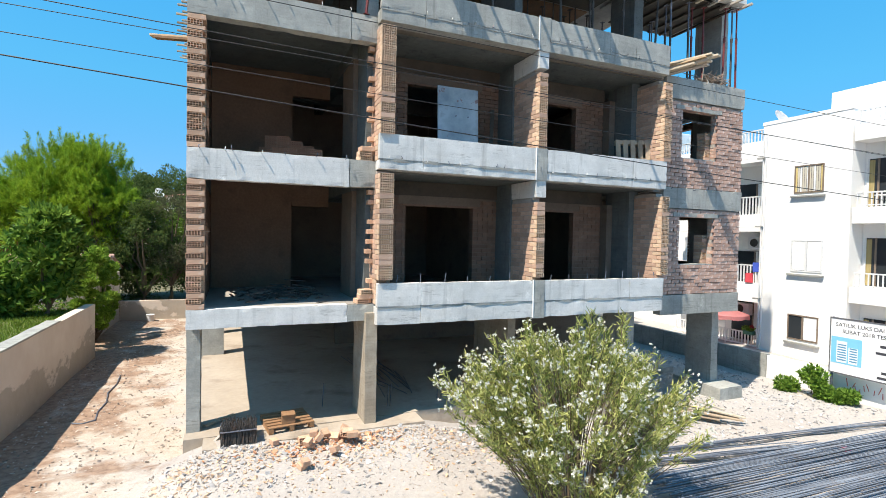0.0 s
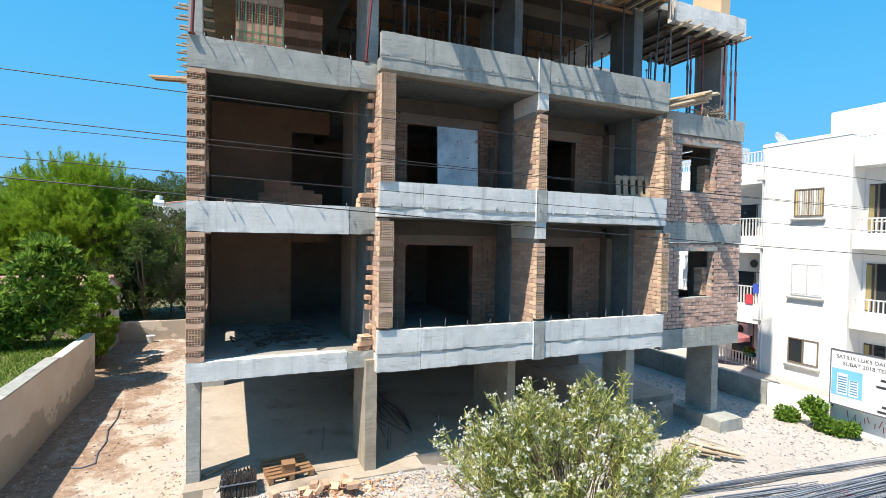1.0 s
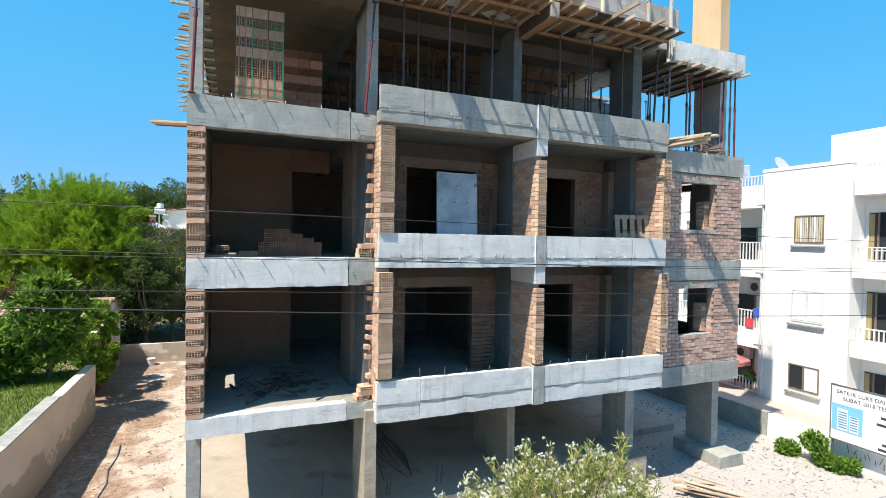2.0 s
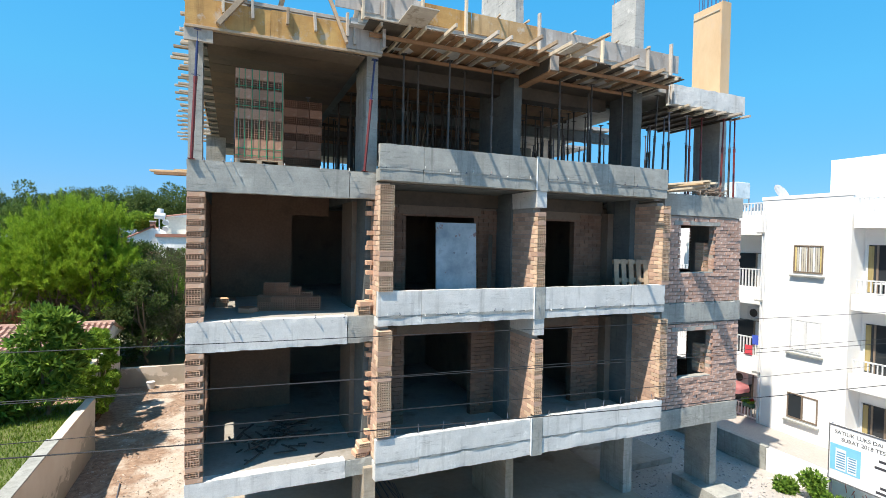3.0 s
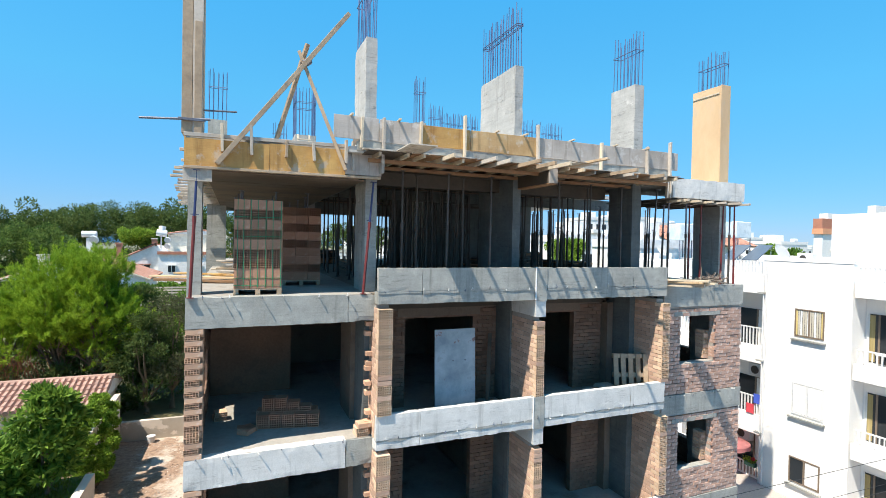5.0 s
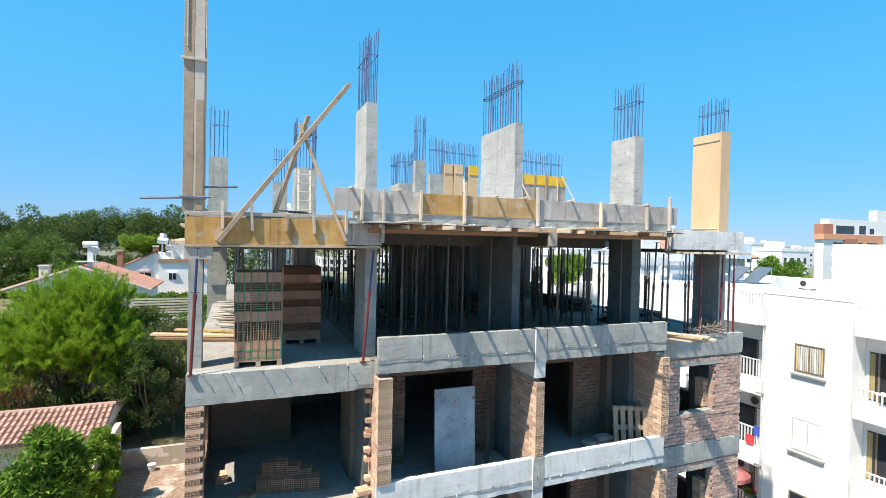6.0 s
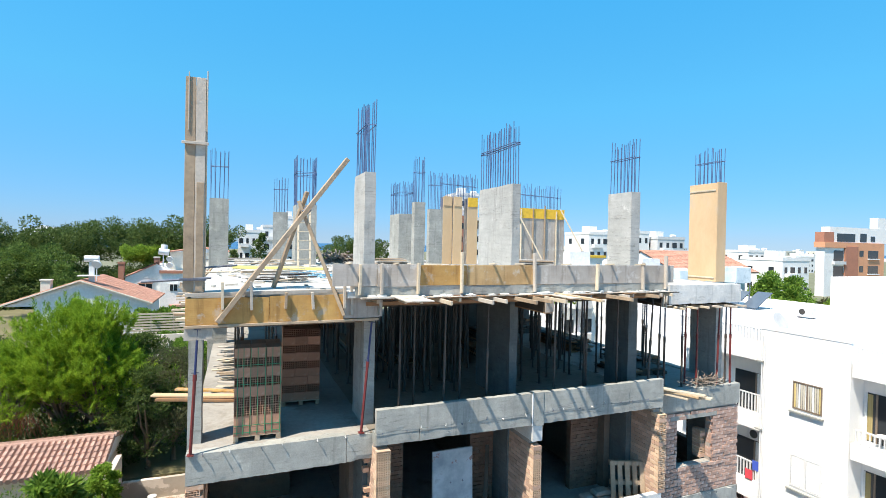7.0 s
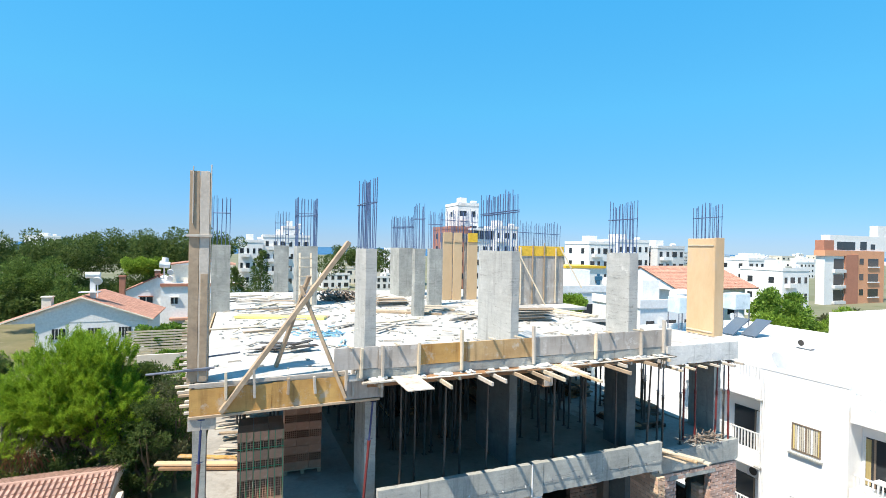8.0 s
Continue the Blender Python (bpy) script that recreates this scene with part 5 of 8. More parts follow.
    for n in range(70):
        c_ = Vector((13.65 + rng.gauss(0, 0.25), 0.32 + rng.gauss(0, 0.1), 8.58 + abs(rng.gauss(0, 0.07))))
        d = Vector((rng.gauss(0, 1), rng.gauss(0, 0.5), rng.gauss(0, 0.35))).normalized() * rng.uniform(0.12, 0.32)
        add_tube(bm, c_ - d, c_ + d, 0.012, 5)
    tagged(part("scrap_pile", bm, SCRAP), "tangled pile of rebar and timber offcuts on the slab edge", "scrap", kind="stuff")
    # dark planks stacked inside the open storey, most added to darken its floor
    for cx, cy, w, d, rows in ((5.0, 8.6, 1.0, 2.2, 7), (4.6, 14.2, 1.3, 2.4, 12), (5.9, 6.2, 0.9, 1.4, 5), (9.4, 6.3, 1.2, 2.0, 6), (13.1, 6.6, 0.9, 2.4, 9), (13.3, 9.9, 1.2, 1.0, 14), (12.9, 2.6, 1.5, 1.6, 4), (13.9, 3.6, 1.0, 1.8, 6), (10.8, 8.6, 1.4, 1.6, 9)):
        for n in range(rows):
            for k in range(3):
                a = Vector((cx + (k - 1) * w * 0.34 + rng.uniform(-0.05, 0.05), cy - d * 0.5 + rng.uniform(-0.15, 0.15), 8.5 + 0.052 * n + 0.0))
                s = thing("timber_plank", "dark plank in a stack that darkens the open storey", "plank", "shuttering stacked on the top storey", at=a)
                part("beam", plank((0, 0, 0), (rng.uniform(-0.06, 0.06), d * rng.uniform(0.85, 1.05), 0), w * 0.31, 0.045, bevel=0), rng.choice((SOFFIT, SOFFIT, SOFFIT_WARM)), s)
    # planks stacked behind the first pallet and on the floors
    for n in range(22):
        a = Vector((rng.uniform(0.15, 0.5), 4.2 + rng.uniform(-1.0, 4.5), 8.5 + 0.045 * (n % 9)))
        b_ = a + Vector((rng.uniform(0.9, 1.6), rng.uniform(-0.6, 0.6), 0.0))
        s = thing("timber_plank", "weathered formwork plank in a heap on the floor", "plank", "planks heaped on the top storey", at=a)
        part("beam", plank((0, 0, 0), b_ - a, 0.12, 0.035), rng.choice((WOOD, WOOD_GREY, WOOD_PALE)), s)
    bm = bmesh.new()
    for n in range(80):
        c_ = Vector((1.7 + rng.gauss(0, 0.5), 1.7 + rng.gauss(0, 0.45), 2.49 + abs(rng.gauss(0, 0.1))))
        t = rng.uniform(0, 3.14)
        d = Vector((math.cos(t), math.sin(t), rng.gauss(0, 0.12))) * rng.uniform(0.05, 0.3)
        vs = add_box(bm, (-d.length, -0.018, -0.01), (d.length, 0.018, 0.012), Matrix.Translation(c_) @ d.to_track_quat("X", "Z").to_matrix().to_4x4())
    tagged(part("timber_scraps", bm, PROP_GREY), "dark heap of timber offcuts on the first floor", "scrap", kind="stuff")


build_floor_things()


def build_roof_clutter():
    for a, b_, w, h, mat, label in (((0.75, 8.9, 11.535), (3.7, 7.75, 11.535), 0.42, 0.09, YELLOW_PALE, "yellow painted formwork panel lying on the roof slab"), ((0.9, 9.4, 11.51), (3.9, 8.2, 11.51), 0.3, 0.05, WOOD, "long plank lying on the roof slab"), ((5.0, 9.6, 11.53), (8.2, 7.7, 11.53), 0.14, 0.08, WOOD, "long plank lying on the roof slab"), ((5.2, 10.0, 11.53), (8.0, 8.4, 11.53), 0.12, 0.08, WOOD_PALE, "long plank lying on the roof slab"), ((13.4, 8.6, 11.53), (14.0, 5.6, 11.53), 0.2, 0.07, WOOD_PALE, "long plank lying on the roof slab"), ((13.0, 8.4, 11.53), (13.5, 5.5, 11.53), 0.2, 0.07, WOOD_PALE, "long plank lying on the roof slab")):
        s = thing("timber_plank", label, "plank", "planks on the roof", at=a)
        part("beam", plank((0, 0, 0), Vector(b_) - Vector(a), w, h), mat, s)
    # loose planks in rough heaps, each its own way
    heaps = ((1.6, 14.2, 1.3, 9, 0.1), (2.2, 10.6, 1.4, 10, 0.0), (6.6, 12.6, 0.9, 8, -0.1), (8.6, 8.8, 1.0, 8, -0.35), (9.2, 6.4, 1.0, 8, -0.3), (5.2, 6.0, 1.1, 7, 0.2), (12.2, 7.2, 0.9, 7, -0.5), (1.5, 6.2, 0.9, 5, 0.3))
    for cx, cy, spread, count, lean in heaps:
        for n in range(count):
            t = lean + rng.gauss(0, 0.45)
            d = Vector((math.cos(t), math.sin(t), rng.gauss(0, 0.008))) * rng.uniform(0.4, 1.15)
            c_ = Vector((cx + rng.gauss(0, spread * 0.5), cy + rng.gauss(0, spread * 0.6), 11.51 + 0.018 * n))
            s = thing("timber_plank", "weathered plank lying loose on the roof slab", "plank", "planks scattered on the roof", at=c_)
            part("beam", plank(-d, d, rng.uniform(0.07, 0.16), rng.uniform(0.025, 0.05)), rng.choice((WOOD_GREY, WOOD_GREY, WOOD_PALE, WOOD, PLY_GREY)), s)
    for cx, cy, count, w in ((7.2, 11.2, 9, 0.75), (10.5, 5.6, 14, 1.1), (10.9, 6.7, 12, 1.15)):
        for n in range(count):
            t = rng.uniform(-0.35, 0.2)
            z = 11.5 + 0.035 * n + 0.02
            d = Vector((math.cos(t), math.sin(t), 0)) * w * rng.uniform(0.75, 1.05)
            c_ = Vector((cx + rng.uniform(-0.15, 0.15), cy + rng.uniform(-0.15, 0.15), z))
            s = thing("plywood_sheet", "weathered plywood sheet in a stack on the roof", "panel", "panels stacked on the roof", at=c_)
            part("sheet", plank(-d, d, rng.uniform(0.35, 0.55), 0.03), rng.choice((WOOD_GREY, PLY_GREY, WOOD)), s)
    # dark boards in the shade of the corner column's form
    for n in range(9):
        t = rng.gauss(0.2, 0.5)
        d = Vector((math.cos(t), math.sin(t), 0)) * rng.uniform(0.25, 0.5)
        c_ = Vector((1.75 + rng.gauss(0, 0.3), 2.6 + rng.gauss(0, 0.35), 11.51 + 0.022 * n))
        s = thing("timber_plank", "dark grey formwork board in a small heap", "board", "boards near the roof's corner", at=c_)
        part("sheet", plank(-d, d, rng.uniform(0.1, 0.2), 0.025), rng.choice((SOFFIT, PLY_GREY, PROP_GREY)), s)
    # scattered offcuts, blue pipes and firewood-like stubs
    for name, spots, mat, size, label in (("timber_offcuts", [(rng.uniform(0.4, 12.4), rng.uniform(0.8, 17.5)) for _ in range(150)], WOOD_GREY, 0.3, "scattered timber offcuts and laths on the roof slab"),
                                          ("pale_offcuts", [(rng.uniform(0.4, 12.4), rng.uniform(1.5, 17.5)) for _ in range(60)], WOOD_PALE, 0.35, "scattered pale laths on the roof slab"),
                                          ("blue_pipes", [(3.15 + rng.gauss(0, 0.42), 4.6 + rng.gauss(0, 0.6)) for _ in range(46)], plain("blue_conduit", (0.2, 0.42, 0.56), 0.5), 0.2, "light blue conduit offcuts in a loose pile"),
                                          ("rubble_crumbs", [(rng.uniform(0.3, 12.4), rng.uniform(0.4, 17.5)) for _ in range(420)], CONCRETE, 0.06, "crumbs of concrete and mortar on the roof slab")):
        bm = bmesh.new()
        for x, y in spots:
            t, length = rng.uniform(0, 3.14), rng.uniform(0.25, 1.0) * size
            wide = 0.02 if size > 0.1 else length * 0.7
            z = 11.49 + abs(rng.gauss(0, 0.03)) * (size > 0.1)
            add_box(bm, (-length, -wide, 0), (length, wide, 0.025), Matrix.Translation((x, y, z)) @ Matrix.Rotation(t, 4, "Z") @ Matrix.Rotation(rng.gauss(0, 0.06), 4, "Y"))
        tagged(part(name, bm, mat), label, "offcuts", kind="stuff")
    # short props' ends laid side by side, pointing forwards
    bm = bmesh.new()
    for n in range(150):
        x, z = 5.3 + rng.gauss(0, 0.5), 11.53 + abs(rng.gauss(0, 0.2))
        y = 13.6 + rng.gauss(0, 0.25)
        add_tube(bm, (x, y, z), (x + rng.gauss(0, 0.12), y + rng.uniform(0.5, 0.9), z + rng.gauss(0.05, 0.05)), 0.035, 6)
    tagged(part("stub_pile", bm, SCRAP), "heap of short round timber stubs on the roof", "timber", kind="stuff")


build_roof_clutter()

# ---- plants ----
nrng = np.random.RandomState(5)


def leaf_quads(centres, dirs, length, width, curl=0.25):
    """Corners and faces of many small leaves: a kite each, with its own twist."""
    n = len(centres)
    d = dirs / np.maximum(np.linalg.norm(dirs, axis=1, keepdims=True), 1e-6)
    side = np.cross(d, nrng.normal(size=(n, 3)))
    side /= np.maximum(np.linalg.norm(side, axis=1, keepdims=True), 1e-6)
    up = np.cross(side, d)
    ln = length * nrng.uniform(0.7, 1.25, (n, 1))
    wd = width * nrng.uniform(0.7, 1.25, (n, 1))
    a = centres
    b = centres + d * ln * 0.45 + side * wd * 0.5 + up * ln * curl * 0.2
    c = centres + d * ln + up * ln * curl * nrng.uniform(-0.8, 0.4, (n, 1))
    e = centres + d * ln * 0.45 - side * wd * 0.5 + up * ln * curl * 0.2
    verts = np.stack([a, b, c, e], 1).reshape(-1, 3)
    return verts, np.arange(4 * n).reshape(-1, 4)


def leaf_mesh(name, sets, mat, parent=None, label=""):
    verts = np.concatenate([s[0] for s in sets])
    faces, base = [], 0
    for v, f in sets:
        faces.append(f + base)
        base += len(v)
    faces = np.concatenate(faces)
    me = bpy.data.meshes.new(name)
    me.vertices.add(len(verts))
    me.vertices.foreach_set("co", verts.ravel())
    me.loops.add(faces.size)
    me.loops.foreach_set("vertex_index", faces.ravel())
    me.polygons.add(len(faces))
    me.polygons.foreach_set("loop_start", np.arange(0, faces.size, 4))
    me.update()
    me.validate()
    me.materials.append(mat)
    ob = new(name, me)
    if parent:
        ob.parent = parent
    return tagged(ob, label)


def clump(centre, radius, count, length, width, squash=0.8, up=0.4):
    """Leaves through a ball, more of them near its skin, pointing outwards."""
    d = nrng.normal(size=(count, 3))
    d /= np.linalg.norm(d, axis=1, keepdims=True)
    r = radius * nrng.uniform(0.25, 1.0, (count, 1)) ** 0.5
    pos = np.array(centre) + d * r * np.array([1, 1, squash])
    dirs = d + nrng.normal(size=(count, 3)) * 0.7 + np.array([0, 0, up])
    return leaf_quads(pos, dirs, length, width)


def limbs(base, tips, r0, bend=0.3, sides=7):
    """Tapered, bent limbs from a base to their tips."""
    bm = bmesh.new()
    for tip in tips:
        a, b = Vector(base), Vector(tip)
        pts = []
        for i in range(6):
            t = i / 5
            off = Vector((noise.noise(a + b * 3.1 + Vector((i, 0, 0))), noise.noise(b * 2.7 + Vector((0, i, 0))), 0)) * bend * math.sin(math.pi * t)
            pts.append(a.lerp(b, t) + off)
        for i in range(5):
            add_tube(bm, pts[i], pts[i + 1], r0 * (1 - 0.17 * i), sides, r0 * (1 - 0.17 * (i + 1)))
    return bm


def broad_tree(at, height, spread, mat, label, clumps=40, leaves=260, leaf=(0.12, 0.06), trunk_r=0.12, low=0.3, name="tree", stretch=1.0):
    t = thing(name, label, "tree", at=at)
    fork = Vector((0, 0, height * low))
    sets, tips = [], []
    for k in range(clumps):
        u, v = nrng.uniform(0, 2 * math.pi), nrng.uniform(-0.75, 1.0)
        rad = math.sqrt(max(0.05, 1 - v * v)) * nrng.uniform(0.55, 1.0)
        c = Vector((spread * rad * math.cos(u), spread * stretch * rad * math.sin(u), height * (low + (1 - low) * (0.5 + 0.45 * v))))
        sets.append(clump(c, spread * nrng.uniform(0.2, 0.36), leaves, leaf[0], leaf[1]))
        if k % 4 == 0:
            tips.append(c)
    part("trunk", limbs((0, 0, 0), [fork], trunk_r * 1.3, 0.2), BARK, t)
    part("limb", limbs(fork, tips, trunk_r * 0.6, 0.3, 5), BARK, t)
    leaf_mesh("crown", sets, mat, t)
    return t


def pine_tree(at, height, spread, low, label, boughs=60):
    """A rounded pine: boughs that end in upright brushes, over a shaded inside of bare limbs."""
    t = thing("pine_tree", label, "tree", at=at)
    sets, tips = [], []
    mid, half = (low + height) / 2, (height - low) / 2
    for k in range(boughs):
        u, v = nrng.uniform(0, 2 * math.pi), nrng.uniform(-0.72, 0.97)
        reach = spread * math.sqrt(1 - v * v) * nrng.uniform(0.5, 1.0)
        end = np.array([reach * math.cos(u), reach * math.sin(u), mid + half * v * nrng.uniform(0.75, 1.0)])
        tips.append(Vector(end))
        size = nrng.uniform(0.6, 1.05)
        for _ in range(24):
            c = end + nrng.normal(size=3) * np.array([0.5, 0.5, 0.3]) * size
            shoot = np.array([0.4 * math.cos(u), 0.4 * math.sin(u), 0.55 + 0.5 * max(v, -0.2)]) + nrng.normal(size=3) * 0.3
            shoot /= np.linalg.norm(shoot)
            length, n = nrng.uniform(0.3, 0.75), 80
            pos = c + shoot * (nrng.uniform(0, 1, (n, 1)) * length) + nrng.normal(size=(n, 3)) * 0.035
            sets.append(leaf_quads(pos, shoot * 1.0 + nrng.normal(size=(n, 3)) * 0.42, 0.19, 0.019, 0.1))
    # leaders that stand out of the crown's top
    for k in range(16):
        u, rad = nrng.uniform(0, 2 * math.pi), spread * 0.72 * nrng.uniform(0, 1) ** 0.5
        top = mid + half * math.sqrt(max(0.0, 1 - (rad / spread) ** 2)) - 0.3
        c = np.array([rad * math.cos(u), rad * math.sin(u), top])
        lean = np.array([0.12 * math.cos(u), 0.12 * math.sin(u), 1.0])
        tall = nrng.uniform(0.6, 1.35)
        s = nrng.uniform(0, 1, (170, 1))
        pos = c + lean * s * tall + nrng.normal(size=(170, 3)) * 0.1 * (1.15 - s)
        sets.append(leaf_quads(pos, lean + nrng.normal(size=(170, 3)) * 0.55, 0.2, 0.022, 0.1))
    part("trunk", limbs((0, 0, 0), [(0.1, 0.1, height * 0.85)], 0.24, 0.4, 9), BARK, t)
    part("limb", limbs((0, 0, low * 0.75), tips, 0.06, 0.5, 5), BARK, t)
    leaf_mesh("crown", sets, LEAF_PINE, t)
    return t


big_pine = pine_tree((-8.0, 23.6, -0.5), 8.9, 2.8, 3.0, "bright green rounded pine with upright brushy shoots", 74)
dead = bmesh.new()
for _ in range(90):
    a = Vector((-1.5 + nrng.normal() * 0.5, -1.7 + nrng.normal() * 0.3, 3.4 + nrng.normal() * 0.35))
    add_tube(dead, a, a + Vector((nrng.normal() * 0.35, nrng.normal() * 0.2, -0.5 - abs(nrng.normal()) * 0.5)), 0.012, 4)
part("dead_branch", dead, surface("dead_pine", (0.16, 0.06, 0.025), (0.3, 0.13, 0.06), big=3.0, fine=20.0, amount=0.3, island=True), big_pine, "hanging red-brown dead branches")
pine_tree((-6.0, 22.6, -0.5), 8.8, 2.1, 2.8, "bright green narrow pine with upright brushy shoots", 52)
pine_tree((-10.9, 23.4, -0.5), 6.6, 2.2, 2.0, "lower bright green pine at the garden's edge", 44)
broad_tree((-2.4, 22.0, -0.5), 6.7, 2.0, LEAF_OLIVE, "grey-green olive tree behind the rear wall", 46, 300, (0.13, 0.045), 0.16, 0.2, "olive_tree")
broad_tree((-3.6, 21.3, -0.5), 6.0, 1.9, LEAF_DARK, "dark green tree in shade behind the wall", 40, 300, (0.14, 0.06), 0.16, 0.15)
broad_tree((-4.5, 25.8, -0.5), 6.9, 2.3, LEAF_DARK, "dense dark tree beyond the rear wall", 60, 300, (0.16, 0.07), 0.16, 0.06)
broad_tree((-1.6, 25.4, -0.5), 6.7, 2.2, LEAF_CITRUS, "green leafy tree beyond the rear wall", 56, 300, (0.16, 0.06), 0.16, 0.06)
broad_tree((-7.4, 24.6, -0.5), 4.6, 2.4, LEAF_DARK, "dark green tree in shade behind the wall", 40, 300, (0.14, 0.06), 0.16, 0.15)
broad_tree((-4.7, 9.6, 1.0), 3.6, 0.95, LEAF_LOQUAT, "glossy dark green loquat tree over the garden wall", 40, 120, (0.3, 0.1), 0.1, 0.1, "loquat_tree")
broad_tree((-6.5, 9.9, 1.0), 1.95, 1.4, LEAF_LOQUAT, "lower glossy loquat tree in the garden", 40, 120, (0.28, 0.1), 0.09, 0.08, "loquat_tree")
broad_tree((-7.8, 9.4, 1.1), 2.2, 1.6, LEAF_LOQUAT, "glossy dark green citrus tree by the garden wall", 26, 220, (0.2, 0.08), 0.08, 0.12, "citrus_tree")
broad_tree((-4.15, 13.2, -0.5), 3.85, 0.62, LEAF_FRESH, "fresh light green creeper hanging over the wall", 96, 280, (0.12, 0.055), 0.05, 0.02, "creeper", 3.4)


def build_oleander():
    """A broad rounded bush: leafy shoots fan out to its skin, flower heads at their tips."""
    t = thing("oleander_bush", "large oleander bush with clusters of white flowers", "bush", at=(5.74, -3.9, -0.62))
    stems = bmesh.new()
    leaves, petals = [], []
    for k in range(450):
        u, v = nrng.uniform(0, 2 * math.pi), nrng.uniform(-0.85, 1.0)
        ring = math.sqrt(1 - v * v)
        lobe = 1.0 + 0.36 * noise.noise(Vector((2.1 * math.cos(u) * ring, 2.1 * math.sin(u) * ring, 2.1 * v + 4.0)))
        deep = nrng.uniform(0.35, 1.0) ** 0.45
        wide = 2.25 if v > -0.1 else 2.25 * (1.0 + 0.75 * (v + 0.1))
        tip = Vector((wide * ring * lobe * deep * math.cos(u), 1.5 * ring * lobe * deep * math.sin(u), 1.98 + 1.25 * v * lobe * deep))
        if math.cos(u) > 0.8 and v < 0.5:
            tip.x += 0.3
            tip.z -= 0.12
        out = Vector((tip.x, tip.y, 0.0))
        start = Vector((tip.x * 0.55, tip.y * 0.55, max(0.15, tip.z - 0.85)))
        root = Vector((0.3 * math.cos(u) * ring, 0.3 * math.sin(u) * ring, 0.0))
        if k % 3 == 0:
            add_tube(stems, root, start, 0.014, 5, 0.009)
        add_tube(stems, start, tip, 0.008, 5, 0.004)
        axis = np.array((tip - start).normalized())
        n = 62
        w = nrng.uniform(0.25, 1.0, (n, 1)) ** 0.6
        pos = np.array(start) + (np.array(tip) - np.array(start)) * w + nrng.normal(size=(n, 3)) * 0.03
        leaves.append(leaf_quads(pos, axis * 0.75 + np.array([0, 0, 0.15]) + nrng.normal(size=(n, 3)) * 0.6, 0.13, 0.021, 0.25))
        if nrng.uniform() < 0.85 and deep > 0.6:
            for _ in range(nrng.randint(3, 9)):
                c = np.array(tip) + axis * 0.03 + nrng.normal(size=3) * 0.05
                petals.append(leaf_quads(np.repeat(c[None], 7, 0), nrng.normal(size=(7, 3)) + axis * 0.6, 0.036, 0.028, 0.2))
    # two tall leafy leaders over the top
    for x, y, z0, z1 in ((0.05, -0.2, 2.5, 3.45), (0.95, 0.1, 2.3, 3.35), (1.1, 0.2, 2.3, 3.2), (-0.1, -0.1, 2.5, 3.3), (-0.9, 0.0, 2.2, 3.0)):
        a, b = Vector((x, y, z0)), Vector((x + 0.08, y, z1))
        add_tube(stems, a, b, 0.009, 5, 0.005)
        w = nrng.uniform(0.1, 1.0, (110, 1))
        pos = np.array(a) + (np.array(b) - np.array(a)) * w + nrng.normal(size=(110, 3)) * 0.03
        leaves.append(leaf_quads(pos, np.array([0, 0, 0.8]) + nrng.normal(size=(110, 3)) * 0.55, 0.15, 0.024, 0.25))
    part("branchwork", stems, BARK, t)
    leaf_mesh("foliage", leaves, LEAF_OLEANDER, t)
    leaf_mesh("blossom", petals, PETAL, t, "white flower clusters")


build_oleander()


def build_thicket():
    """Shade-filled shrubs behind the rear wall."""
    sets = [clump((nrng.uniform(-15, 1.5), nrng.uniform(20.6, 28), nrng.uniform(0.1, 2.4)), nrng.uniform(0.6, 1.1), 260, 0.16, 0.07) for _ in range(110)]
    tagged(leaf_mesh("thicket", sets, LEAF_DARK), "dark tangled shrubs behind the rear wall", "shrubs", kind="stuff")
    sets = [clump((nrng.uniform(-15, -4.6), nrng.uniform(12.6, 15.0), nrng.uniform(0.2, 2.0)), nrng.uniform(0.5, 0.9), 240, 0.14, 0.06) for _ in range(40)]
    tagged(leaf_mesh("thicket", sets, LEAF_CITRUS), "green garden shrubs before the outbuilding", "shrubs", kind="stuff")


build_thicket()


def build_weeds():
    for x, y, h, s in ((17.5, -0.55, 1.0, 0.36), (17.45, -1.0, 0.42, 0.34), (17.3, 0.25, 0.32, 0.36), (17.5, -1.35, 0.36, 0.3)):
        w = thing("weed_bush", "leafy green weeds growing at the wall's foot", "bush", "weeds by the wall", at=(x, y, -0.84))
        sets = [clump((nrng.uniform(-s, s) * 0.7, nrng.uniform(-s, s) * 0.7, h * nrng.uniform(0.3, 0.85)), 0.21, 95, 0.13, 0.075) for _ in range(9)]
        part("branchwork", limbs((0, 0, 0), [(0.1, 0, h * 0.7), (-0.2, 0.1, h * 0.6), (0.2, -0.2, h * 0.5)], 0.015, 0.05, 5), BARK, w)
        leaf_mesh("foliage", sets, LEAF_CITRUS, w)


build_weeds()


def build_lawn():
    lawn = part("lawn", rough_box((-16.0, -7.0, -0.6), (-3.83, 10.8, 1.1), 0.8, 0.02, 91), surface("lawn_soil", (0.1, 0.13, 0.04), (0.17, 0.2, 0.06), (0.2, 0.15, 0.09), big=0.8))
    tagged(lawn, "raised garden bed behind the wall", "garden", kind="structure")
    n = 26000
    pos = np.stack([nrng.uniform(-9, -3.86, n), nrng.uniform(-2, 10.6, n), np.full(n, 1.1)], 1)
    grass = leaf_mesh("grass", [leaf_quads(pos, np.array([0, 0, 1.0]) + nrng.normal(size=(n, 3)) * 0.35, 0.13, 0.02)], GRASS)
    tagged(grass, "bright green lawn grass", "grass", kind="stuff")


build_lawn()

# ---- things on the ground ----


